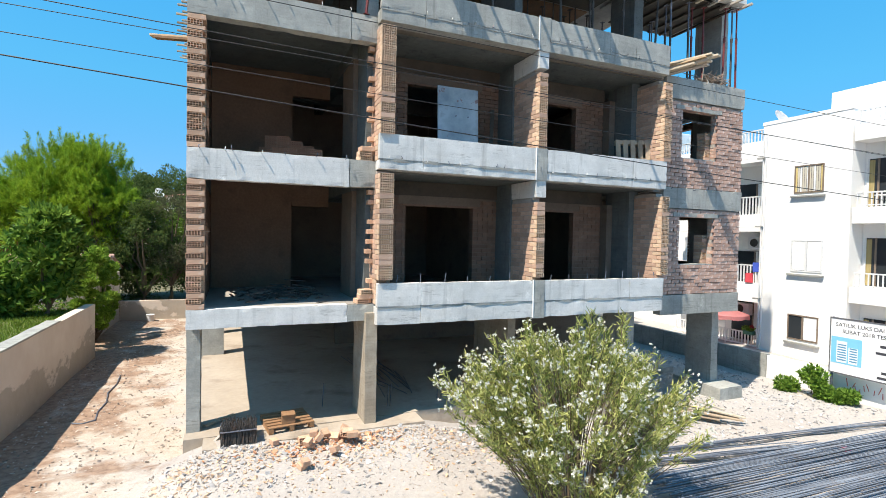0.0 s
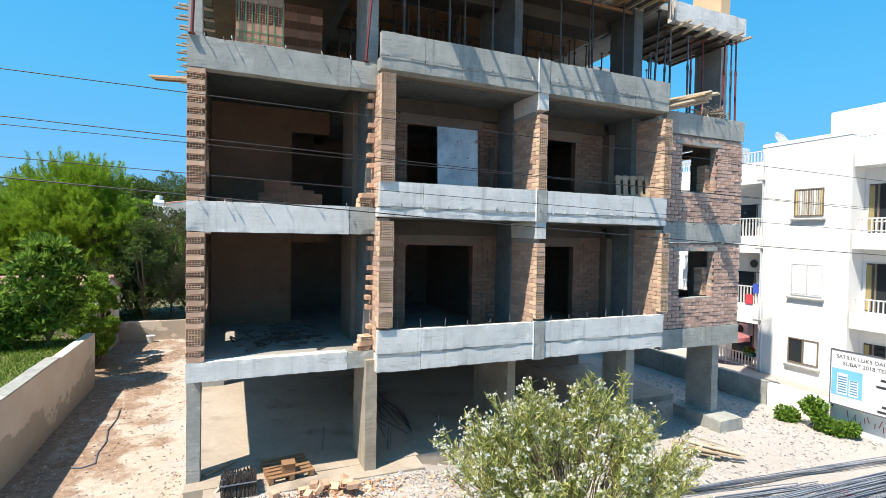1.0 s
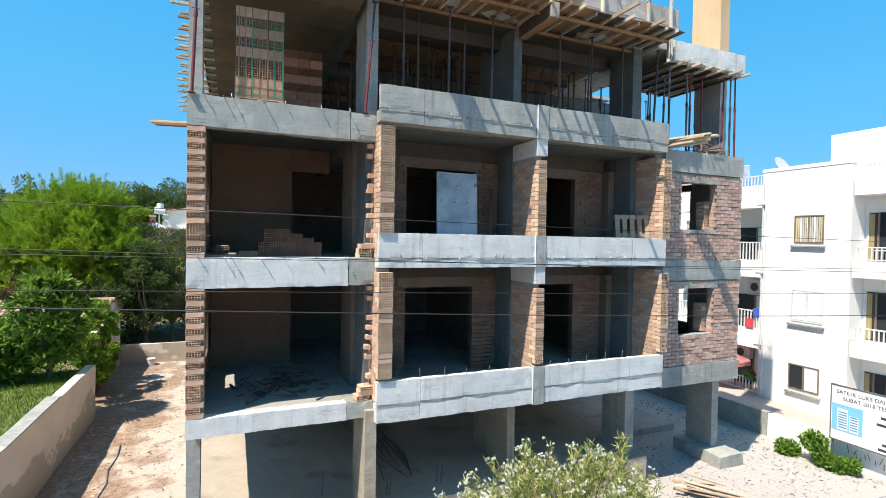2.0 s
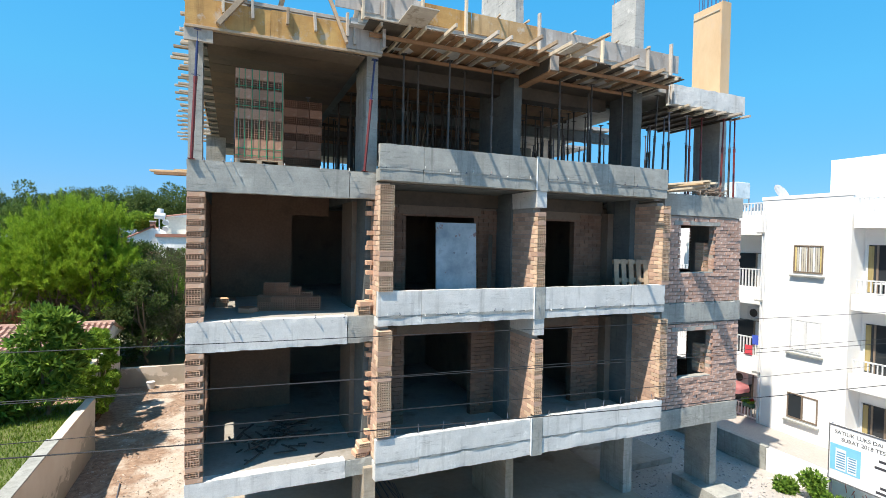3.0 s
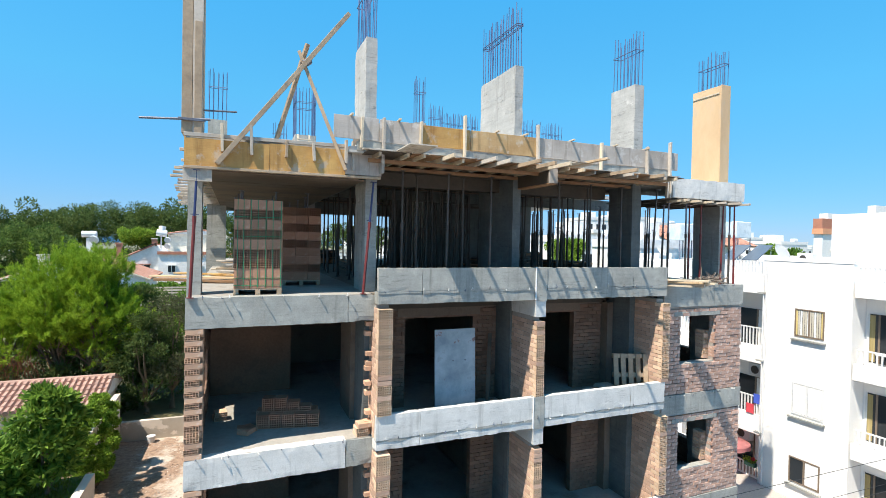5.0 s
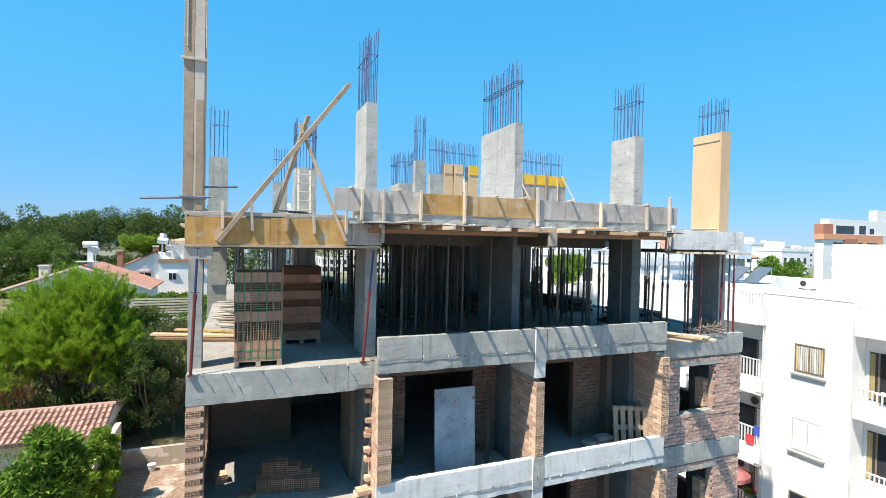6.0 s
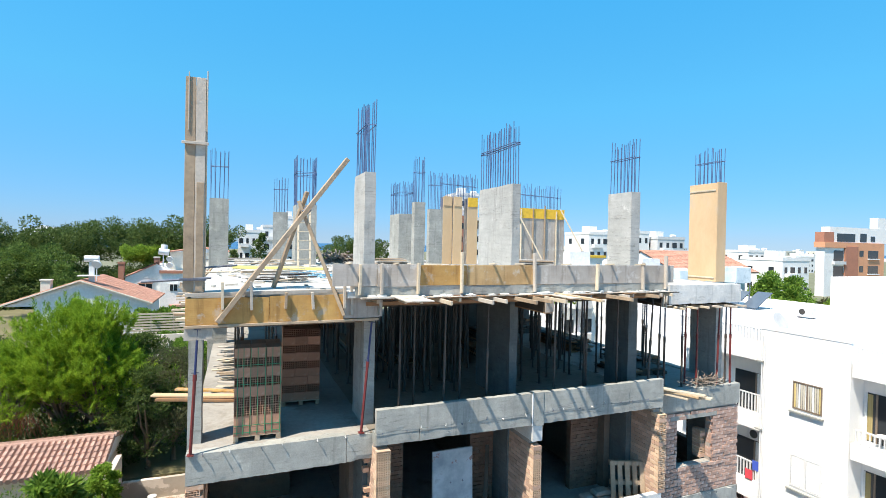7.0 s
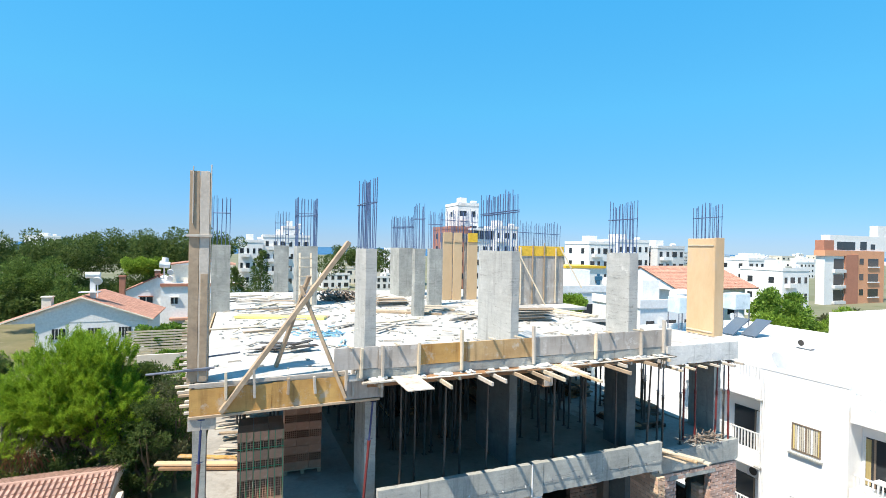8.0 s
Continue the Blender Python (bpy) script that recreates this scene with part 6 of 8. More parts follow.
def build_rubble():
    """Loose stones and brick shards over the site."""
    def stones(name, count, area, size, mat, label):
        verts, faces = [], []
        for _ in range(count):
            x, y = area()
            s = size * rng.uniform(0.4, 1.6) ** 1.6
            z = ground_height(x, y) + s * 0.15
            c = len(verts)
            rot = Euler((rng.uniform(0, 6), rng.uniform(0, 6), rng.uniform(0, 6))).to_matrix()
            sx, sy, sz = rng.uniform(0.5, 1.9), rng.uniform(0.4, 1.2), rng.uniform(0.3, 0.8)
            for q in ((-1, -1, -0.6), (1, -0.8, -0.5), (0.9, 1, -0.6), (-0.8, 0.9, -0.4), (-0.7, -0.6, 0.5), (0.6, -0.7, 0.6), (0.7, 0.5, 0.5), (-0.5, 0.8, 0.6)):
                v = rot @ (Vector((q[0] * sx, q[1] * sy, q[2] * sz)) * s * 0.5 * rng.uniform(0.75, 1.25))
                verts.append((x + v.x, y + v.y, z + v.z * 0.55))
            faces += [tuple(c + i for i in f) for f in ((0, 3, 2, 1), (4, 5, 6, 7), (0, 1, 5, 4), (1, 2, 6, 5), (2, 3, 7, 6), (3, 0, 4, 7))]
        tagged(mesh_of(name, verts, faces, mat), label, "rubble", kind="stuff")

    pale = surface("pale_stone", (0.29, 0.235, 0.195), (0.52, 0.44, 0.375), big=3, fine=20, amount=0.5, island=True)
    grey = surface("grey_stone", (0.3, 0.285, 0.275), (0.52, 0.5, 0.49), big=3, fine=20, amount=0.4, island=True)
    red = surface("brick_shard", (0.42, 0.19, 0.1), (0.58, 0.32, 0.19), big=3, fine=20, amount=0.25, island=True)
    stones("rubble", 5200, lambda: (rng.uniform(-0.6, 12.5), -0.3 - abs(rng.gauss(0, 1.5))), 0.021, pale, "pale broken stones and mortar lumps on the earth")
    stones("rubble", 5200, lambda: (rng.uniform(-0.6, 12.5), -0.3 - abs(rng.gauss(0, 1.4))), 0.019, grey, "grey concrete crumbs on the earth")
    stones("rubble", 900, lambda: (rng.uniform(-0.3, 8.0), -0.35 - abs(rng.gauss(0, 1.1))), 0.05, grey, "larger broken concrete lumps on the earth")
    stones("gravel", 5200, lambda: (rng.uniform(-3.4, 0.2), rng.uniform(-5, 17.8)), 0.032, pale, "small loose stones along the alley")
    stones("gravel", 4200, lambda: (rng.uniform(10.5, 17.8), rng.uniform(-2.3, 6.0)), 0.045, grey, "grey-white rubble beside the wing")
    stones("brick_shards", 320, lambda: (2.6 + rng.gauss(0, 0.6), -0.75 + rng.gauss(0, 0.25)), 0.05, red, "orange brick shards scattered on the rubble")
    tan = surface("tile_chip", (0.5, 0.34, 0.22), (0.66, 0.48, 0.34), big=3, fine=20, amount=0.3, island=True)
    stones("tile_chips", 1900, lambda: (rng.uniform(-0.4, 7.5), -0.5 - abs(rng.gauss(0, 0.9))), 0.036, tan, "flat tan tile and brick chips in the rubble")


build_rubble()
loose_bricks("bricks on the rubble", [(2.75 + rng.gauss(0, 0.36), -0.66 + rng.gauss(0, 0.13), -0.34 + abs(rng.gauss(0, 0.07)), rng.uniform(0, 6), rng.uniform(-0.6, 0.6)) for _ in range(24)] + [(1.0, -0.55, -0.38, 0.4, 0), (1.3, -0.6, -0.38, 1.2, 0), (0.75, -1.6, -0.4, 0.5, 0), (1.75, -1.9, -0.4, 2.0, 0)], "broken orange hollow brick lying on rubble")


def build_ground_things():
    wooden_pallet((1.85, 0.42, 0.0), radians(8), "old brown timber pallet lying on the parking slab", mat=SOFFIT_WARM)
    # plain box standing in for what is likely a pair of bricks
    pair_box = thing("cardboard_box", "small orange-brown box on a pallet, standing in for a pair of bricks", "box", at=(1.85, 0.15, 0.123))
    part("body", box((-0.13, -0.1, 0), (0.13, 0.1, 0.2), 0.005), SOFFIT_WARM, pair_box)
    part("flap", box((-0.13, -0.11, 0.19), (0.13, 0.0, 0.205), 0.002, Matrix.Rotation(radians(6), 4, "X")), SOFFIT_WARM, pair_box)
    b = thing("tie_wire_bundle", "bristly bundle of dark cut tie wires", "wire", at=(0.92, -0.12, -0.02))
    bm = bmesh.new()
    for n in range(420):
        x, y = 0.3 * rng.uniform(-1, 1), 0.24 * rng.uniform(-1, 1)
        if n < 130:
            y = -0.235 + rng.uniform(-0.012, 0.012)
        add_tube(bm, (x + rng.gauss(0, 0.012), y + rng.gauss(0, 0.012), 0.02), (x + rng.gauss(0, 0.02), y + 0.05 + rng.gauss(0, 0.015), 0.36 + rng.gauss(0, 0.02)), 0.007, 4)
    part("wire_core", bm, PROP_GREY, b)
    part("tie", box((-0.315, -0.255, 0.27), (0.315, 0.3, 0.28)), STEEL, b)
    for a, c, w, mat in (((-0.05, -0.42, -0.33), (0.62, -0.2, -0.3), 0.09, WOOD_GREY), ((0.1, -0.62, -0.33), (0.75, -0.42, -0.3), 0.08, WOOD_PALE), ((0.15, -0.3, -0.3), (0.6, 0.1, 0.05), 0.06, WOOD_GREY), ((0.62, -1.25, -0.34), (0.8, -0.75, -0.3), 0.07, WOOD_GREY), ((0.3, 0.75, 0.03), (0.85, 1.2, 0.05), 0.09, WOOD), ((1.12, -0.2, -0.28), (1.45, -0.5, -0.3), 0.1, WOOD_PALE), ((4.2, -0.62, -0.3), (5.6, -0.45, -0.3), 0.05, STEEL)):
        s = thing("timber_offcut", "loose timber offcut on the rubble", "offcut", "offcuts on the ground", at=a)
        part("beam", plank((0, 0, 0), Vector(c) - Vector(a), w, 0.035), mat, s)
    for n in range(9):
        a = Vector((11.9 + rng.uniform(-0.2, 0.3), -0.45 + rng.uniform(-0.3, 0.2), -0.72 + 0.05 * n))
        c = a + Vector((rng.uniform(0.5, 1.3), rng.uniform(-0.9, -0.2), -0.04 * n))
        s = thing("timber_offcut", "broken formwork timber in a small heap", "offcut", "offcuts beside the wing", at=a)
        part("beam", plank((0, 0, 0), c - a, 0.1, 0.04), rng.choice((WOOD_PALE, WOOD)), s)
    # bars leaning and lying in the parking floor
    bm = bmesh.new()
    for n in range(26):
        a = Vector((4.0 + rng.uniform(0, 1.2), 1.0 + rng.uniform(0, 3.0), 0.02 + rng.uniform(0, 0.06)))
        add_tube(bm, a, a + Vector((rng.uniform(-0.4, 0.3), rng.uniform(1.2, 2.6), 0)), 0.012, 5)
    for x, y in ((4.1, 0.75), (4.15, 0.7), (5.4, 0.9), (5.5, 0.88), (2.7, 1.2)):
        add_tube(bm, (x, y, 0), (x + 0.03, y, rng.uniform(0.4, 0.8)), 0.012, 5)
    tagged(part("rebar_offcuts", bm, STEEL), "rusty bars lying on the parking slab", "rebar", kind="stuff")
    hose = bmesh.new()
    pts = [(-2.28, 7.2), (-2.2, 6.3), (-2.24, 5.4), (-2.12, 4.6), (-2.16, 3.9), (-2.08, 3.3), (-2.3, 3.15), (-2.5, 3.2)]
    for (x0, y0), (x1, y1) in zip(pts, pts[1:]):
        add_tube(hose, (x0, y0, ground_height(x0, y0) + 0.02), (x1, y1, ground_height(x1, y1) + 0.02), 0.018, 6)
    tagged(part("hose", hose, STEEL), "thin dark hose lying along the alley", "hose")
    pot = thing("bucket", "pale plastic bucket by the rear wall", "bucket", at=(-2.85, 17.6, -0.52))
    part("body", tube((0, 0, 0), (0, 0, 0.36), 0.15, 14, 0.19), ALUMINIUM, pot)
    part("rim", tube((0, 0, 0.34), (0, 0, 0.37), 0.2, 14), ALUMINIUM, pot)


build_ground_things()
loose_bricks("broken bricks in front of the parking floor", [(2.6 + rng.gauss(0, 0.32), -0.72 + rng.gauss(0, 0.14), ground_height(2.6, -0.72) + 0.02 + 0.07 * (n % 3), rng.uniform(0, 6), rng.gauss(0, 0.5)) for n in range(16)]
             + [(1.5, -0.62, ground_height(1.5, -0.62) + 0.01, 0.4, 0.1), (1.98, -0.6, ground_height(2, -0.6) + 0.01, 0.1, 0.0), (1.9, -1.5, ground_height(1.9, -1.5) + 0.01, 0.5, 0.2), (1.93, -1.54, ground_height(1.9, -1.5) + 0.09, 0.2, 0.1)], "orange hollow brick lying broken on the rubble", (BIT_RED, STUB_RED))


def build_rebar_stock():
    """Long bars delivered in bundles, laid beside the road."""
    def bundle(y0, y1, count, z, x0, x1, skew):
        bm = bmesh.new()
        for n in range(count):
            y = y0 + (y1 - y0) * (n + rng.uniform(-0.4, 0.4)) / count
            zz = z + rng.uniform(0.0, 0.07)
            a = Vector((x0 + rng.uniform(-0.5, 0.5), y, zz + ground_height(x0, y) + 0.02))
            c = Vector((x1 + rng.uniform(-0.6, 0.4), y + skew + rng.uniform(-0.12, 0.12), zz + ground_height(x1, y) + 0.02))
            m = a.lerp(c, 0.5) + Vector((0, rng.uniform(-0.08, 0.08), rng.uniform(-0.015, 0.03)))
            add_tube(bm, a, m, 0.012, 5)
            add_tube(bm, m, c, 0.012, 5)
        return bm

    for k, (y0, y1, count, z, x0, x1, skew) in enumerate(((-1.95, -2.07, 10, 0.0, 8.8, 17.5, -0.85), (-2.3, -2.55, 16, 0.0, 8.2, 13.4, -0.6), (-2.98, -3.4, 26, 0.04, 8.6, 19.0, -0.5), (-3.35, -4.2, 44, 0.12, 8.0, 19.5, -0.35), (-4.1, -5.2, 54, 0.1, 8.4, 19.5, -0.3), (-5.0, -6.2, 52, 0.08, 8.8, 20.0, -0.2), (-6.0, -7.6, 54, 0.06, 9.2, 20.0, -0.2))):
        tagged(part("rebar_bundle", bundle(y0, y1, count, z, x0, x1, skew), REBAR_STOCK), "bundle of long blue-grey reinforcing bars on the ground", "rebar", "rebar bundles by the road", "stuff")
    rag = thing("rag", "small pink plastic scrap lying on the bars", "litter", at=(13.3, -3.7, -0.62))
    part("scrap", rough_box((-0.1, -0.06, 0), (0.1, 0.06, 0.05), 0.05, 0.02, 4), plain("pink_plastic", (0.6, 0.1, 0.25), 0.5), rag)
    tim = thing("timber_spacer", "timber spacer lying across the bars", "timber", at=(12.3, -3.5, -0.6))
    part("beam", plank((-0.3, 0, 0), (0.3, 0.02, 0.02), 0.08, 0.04), WOOD_PALE, tim)


build_rebar_stock()

# ---- sign ----


def text_mesh(body, size):
    cu = bpy.data.curves.new("lettering", "FONT")
    cu.body, cu.size, cu.extrude = body, size, 0.002
    ob = new("lettering", cu)
    bpy.context.view_layer.update()
    me = bpy.data.meshes.new_from_object(ob.evaluated_get(bpy.context.evaluated_depsgraph_get()))
    bpy.data.objects.remove(ob)
    return me


def build_sign():
    s = thing("site_sign", "white site hoarding sign with a blue tower picture and dark lettering", "sign", at=(17.74, -0.81, 0.0))
    board = part("board", box((0.0, -3.1, 0.03), (0.05, 0.0, 1.69), 0.004), plain("sign_white", (0.8, 0.8, 0.8), 0.4), s)
    frame_m = plain("sign_frame", (0.12, 0.12, 0.13), 0.5)
    for lo, hi in (((-0.012, -3.1, 1.66), (0.0, 0.0, 1.7)), ((-0.012, -3.1, 0.0), (0.0, 0.0, 0.035)), ((-0.012, -0.03, 0.036), (0.0, 0.0, 1.659))):
        part("frame_bar", box(lo, hi), frame_m, s)
    for y in (-0.05, -2.9):
        part("post", tube((0.08, y, -0.9), (0.08, y, 1.7), 0.03), STEEL, s)
    dark = plain("sign_ink", (0.05, 0.05, 0.06), 0.5)
    for body, z, y in (("SATILIK LUKS DAI", 1.44, -0.16), ("SUBAT 2018 TES", 1.25, -0.34)):
        me = text_mesh(body, 0.156)
        me.materials.clear()
        me.materials.append(dark)
        ob = new("lettering", me)
        ob.parent = s
        ob.matrix_basis = Matrix.Translation((-0.004, y, z)) @ Matrix.Rotation(radians(-90), 4, "Z") @ Matrix.Rotation(radians(90), 4, "X")
    part("picture", box((-0.006, -0.86, 0.32), (-0.001, -0.05, 1.12)), plain("sign_sky", (0.2, 0.52, 0.72), 0.4), s, "blue sky picture")
    tower = plain("sign_tower", (0.7, 0.76, 0.8), 0.4)
    window = plain("sign_tower_blue", (0.08, 0.25, 0.42), 0.4)
    for y0, y1, z1 in ((-0.48, -0.2, 1.0), (-0.76, -0.52, 0.84)):
        part("tower", box((-0.009, y0, 0.36), (-0.0061, y1, z1)), tower, s)
        for k in range(7):
            z = 0.42 + k * 0.075
            if z < z1 - 0.04:
                part("tower_band", box((-0.011, y0 + 0.02, z), (-0.0091, y1 - 0.03, z + 0.035)), window, s)
    for y0, y1, z in ((-1.35, -1.7, 0.25), (-1.25, -1.8, 0.1), (-1.3, -1.75, 1.0), (-1.2, -1.9, 0.8)):
        part("bar", box((-0.006, y1, z), (-0.001, y0, z + 0.07)), dark, s)
    # red paint scrawls on the wall behind, as plain strokes
    red = plain("red_spray", (0.5, 0.12, 0.1), 0.7)
    for n in range(16):
        y, z = -1.15 - 0.11 * n + rng.uniform(-0.03, 0.03), -0.48 + rng.uniform(-0.1, 0.12)
        part("paint_stroke", plank((18.095, y, z), (18.095, y + rng.uniform(-0.08, 0.08), z + rng.uniform(0.1, 0.24)), 0.012, 0.022), red, plot_wall)


build_sign()

# ---- the white apartment house next door ----


def build_neighbour():
    h = thing("apartment_house", "white rendered three-storey apartment house with balconies", "building")
    X = 22.35
    part("wall", box((X, 1.22, -1.0), (36, 4.7, 9.05)), WHITE_WALL, h)
    part("wall", box((23.2, -9.0, -1.0), (36, 1.215, 8.9)), WHITE_WALL, h)
    part("wall", box((23.7, 4.705, -1.0), (36, 16.0, 8.7)), WHITE_WALL, h)
    part("parapet", box((X - 0.02, 1.2, 9.051), (X + 0.16, 4.72, 9.2)), WHITE_WALL, h)
    part("roof_house", box((27.8, -8.8, 8.65), (36.0, 5.1, 11.3)), WHITE_WALL, h, "white rooftop storey")
    part("parapet", box((35.8, 4.72, 8.7), (36, 16.0, 9.1)), WHITE_WALL, h)
    part("parapet", box((23.7, 15.8, 8.7), (35.79, 16.0, 9.1)), WHITE_WALL, h)
    felt = surface("roof_felt", (0.56, 0.57, 0.58), (0.72, 0.72, 0.71), (0.46, 0.46, 0.46), big=0.5, fine=6.0, grain=0.15, stain_at=(0.56, 0.68))
    for lo, hi in (((X + 0.2, 1.24, 9.05), (27.75, 4.6, 9.056)), ((23.8, 4.76, 8.7), (35.7, 15.7, 8.706)), ((23.3, -8.9, 8.9), (27.75, 1.2, 8.906))):
        part("roof_felt", box(lo, hi), felt, h, "pale grey weathered roof coating")
    # windows of the plain side wall
    curtain = surface("curtain", (0.42, 0.37, 0.28), (0.68, 0.64, 0.56), (0.42, 0.3, 0.18), big=2, fine=8, stretch=(1, 8, 0.2), grain=0.1, stain_at=(0.6, 0.75))
    yellow_cloth = surface("yellow_drape", (0.55, 0.42, 0.16), (0.7, 0.57, 0.28), big=2, fine=8, stretch=(1, 8, 0.2), grain=0.1)
    shutter = plain("white_shutter", (0.76, 0.76, 0.75), 0.5)
    brown = plain("brown_frame", (0.2, 0.15, 0.11), 0.5)
    for y0, y1, z0, z1, kind in ((2.17, 3.3, 5.98, 7.12, "curtain"), (2.12, 3.35, 2.75, 4.06, "shutter"), (2.18, 3.37, -0.08, 0.96, "sliding")):
        w = part("window", box((X - 0.004, y0, z0), (X + 0.06, y1, z1)), GLASS_DARK, h)
        fm = ALUMINIUM if kind == "shutter" else brown
        for lo, hi in (((y0, z0), (y1, z0 + 0.05)), ((y0, z1 - 0.05), (y1, z1)), ((y0, z0 + 0.051), (y0 + 0.05, z1 - 0.051)), ((y1 - 0.05, z0 + 0.051), (y1, z1 - 0.051)), (((y0 + y1) / 2 - 0.03, z0 + 0.051), ((y0 + y1) / 2 + 0.03, z1 - 0.051))):
            part("frame_bar", box((X - 0.03, lo[0], lo[1]), (X - 0.005, hi[0], hi[1])), fm, w)
        part("sill", box((X - 0.12, y0 - 0.08, z0 - 0.16), (X - 0.002, y1 + 0.1, z0 - 0.09), 0.005), CONCRETE, w)
        if kind == "shutter":
            for a, b in ((y0 + 0.06, (y0 + y1) / 2 - 0.04), ((y0 + y1) / 2 + 0.04, y1 - 0.06)):
                part("shutter", box((X - 0.022, a, z0 + 0.06), (X - 0.006, b, z1 - 0.06), 0.003), shutter, w)
        elif kind == "curtain":
            for k in range(12):
                a = y0 + 0.03 + k * 0.088
                fold = bmesh.new()
                add_tube(fold, (0, a + 0.05, z0 + 0.06), (0, a + 0.05, z1 - 0.06), 0.042, 6)
                for v in fold.verts:
                    v.co.x = X - 0.006 + 0.1 * v.co.x
                part("curtain_fold", fold, yellow_cloth if k in (0, 11) else (curtain if k % 3 else shutter), w)
        else:
            part("blind", box((X - 0.012, y0 + 0.06, z0 + 0.06), (X - 0.006, (y0 + y1) / 2 - 0.04, z1 - 0.06)), shutter, w, "half-closed pale blind")
    # front balconies
    for z, slab in ((1.7, 0.6), (4.7, 0.61), (7.8, 0.59)):
        part("balcony_slab", box((X - 0.03, -7.0, z), (23.19, 1.15, z + slab), 0.01), WHITE_WALL, h)
        rail = part("railing", box((X + 0.03, -7.0, z + slab + 0.52), (X + 0.09, 1.05, z + slab + 0.57)), ALUMINIUM, h, "white bar railing")
        part("rail", box((X + 0.03, -7.0, z + slab + 0.06), (X + 0.08, 1.05, z + slab + 0.1)), ALUMINIUM, rail)
        for k in range(32):
            y = 1.0 - k * 0.15
            part("baluster", box((X + 0.04, y, z + slab + 0.001), (X + 0.07, y + 0.04, z + slab + 0.52)), ALUMINIUM, rail)
    # curtain yellow lowered to mimic the shade of the balcony recess
    shaded_yellow_curtain = surface("shaded_yellow_curtain", (0.28, 0.22, 0.09), (0.4, 0.32, 0.15), big=2, fine=8, stretch=(1, 8, 0.2), grain=0.1)
    for z in (2.32, 5.33, -0.75):
        door = part("balcony_door", box((23.17, -2.4, z), (23.26, 1.12, z + 1.85)), GLASS_DARK, h)
        for y in (-2.4, -1.5, -0.6, 0.3, 0.72, 1.06):
            part("frame_bar", box((23.14, y, z), (23.169, y + 0.06, z + 1.85)), brown if y < 1 else ALUMINIUM, door)
        part("curtain_fold", box((23.15, 0.88, z + 0.05), (23.168, 1.05, z + 1.8)), shaded_yellow_curtain, door, "yellow curtain, its colour lowered for the recess shade")
        part("curtain_fold", box((23.15, -0.5, z + 0.05), (23.168, -0.1, z + 1.8)), curtain, door)
    table = thing("balcony_table", "small white plastic table on a balcony", "table", at=(22.85, 0.3, 5.31))
    part("tabletop", box((-0.25, -0.3, 0.42), (0.25, 0.3, 0.46), 0.01), ALUMINIUM, table)
    for dx, dy in ((-0.2, -0.25), (0.2, -0.25), (-0.2, 0.25), (0.2, 0.25)):
        part("leg", box((dx - 0.02, dy - 0.02, 0), (dx + 0.02, dy + 0.02, 0.419)), ALUMINIUM, table)
    # rear balconies seen past the corner
    for z, top, high in ((-1.0, -0.75, -0.2), (1.19, 2.08, 2.9), (4.4, 5.19, 6.01), (7.54, 8.41, 9.01)):
        part("balcony_slab", box((22.6, 4.75, z), (23.69, 9.5, z + 0.18), 0.01), WHITE_WALL, h)
        part("balcony_parapet", box((22.6, 4.75, z + 0.181), (22.72, 9.5, top), 0.01), WHITE_WALL, h)
        part("balcony_parapet", box((22.721, 4.75, z + 0.181), (23.69, 4.86, top)), WHITE_WALL, h)
        rail = part("railing", box((22.62, 4.78, high - 0.05), (22.68, 9.4, high)), ALUMINIUM, h, "white bar railing")
        part("rail", box((22.681, 4.78, high - 0.05), (23.68, 4.83, high)), ALUMINIUM, rail)
        for k in range(30):
            part("baluster", box((22.63, 4.8 + k * 0.155, top + 0.001), (22.67, 4.85 + k * 0.155, high - 0.051)), ALUMINIUM, rail)
        if z < 7:
            door = part("balcony_door", box((23.66, 5.0, z + 0.2), (23.72, 6.9, z + 2.3)), GLASS_DARK, h)
            part("shutter", box((23.63, 5.02, z + 0.22), (23.659, 5.75, z + 2.28)), shutter, door, "white door leaf")
            part("frame_bar", box((23.64, 5.78, z + 0.2), (23.659, 5.85, z + 2.3)), brown, door)
    for y, z, c, label in ((5.3, 2.5, (0.6, 0.06, 0.08), "red cloth drying on a balcony railing"), (4.95, 3.0, (0.05, 0.1, 0.5), "blue cloth hanging by a balcony")):
        t = thing("laundry", label, "cloth", at=(22.58, y, z))
        part("cloth", rough_box((-0.02, -0.18, -0.42), (0.01, 0.18, 0.02), 0.08, 0.02, y), plain("cloth_dye", c, 0.8), t)
    for y in (4.62, 4.5):
        part("drainpipe", tube((X - 0.06, y, -0.8), (X - 0.06, y, 8.8), 0.03), ALUMINIUM, h)
    for z in (7.6, 4.6, 1.4):
        part("pipe_bracket", box((X - 0.14, 4.55, z), (X - 0.01, 4.85, z + 0.06)), CONCRETE, h)
    um = thing("garden_umbrella", "faded pink garden umbrella open over a ground-floor terrace", "umbrella", at=(22.2, 6.1, -0.95))
    part("pole", tube((0, 0, 0), (0, 0, 1.75), 0.025), ALUMINIUM, um)
    bm, rim = bmesh.new(), []
    top = bm.verts.new((0, 0, 1.85))
    for k in range(32):
        a = 2 * math.pi * k / 32
        dip = 0.05 * abs(math.sin(4 * a))
        rim.append((bm.verts.new((0.95 * math.cos(a), 0.95 * math.sin(a), 1.5)), bm.verts.new((0.97 * math.cos(a), 0.97 * math.sin(a), 1.36 - dip))))
    for k in range(32):
        a, b = rim[k], rim[(k + 1) % 32]
        bm.faces.new((top, a[0], b[0]))
        bm.faces.new((a[0], a[1], b[1], b[0]))
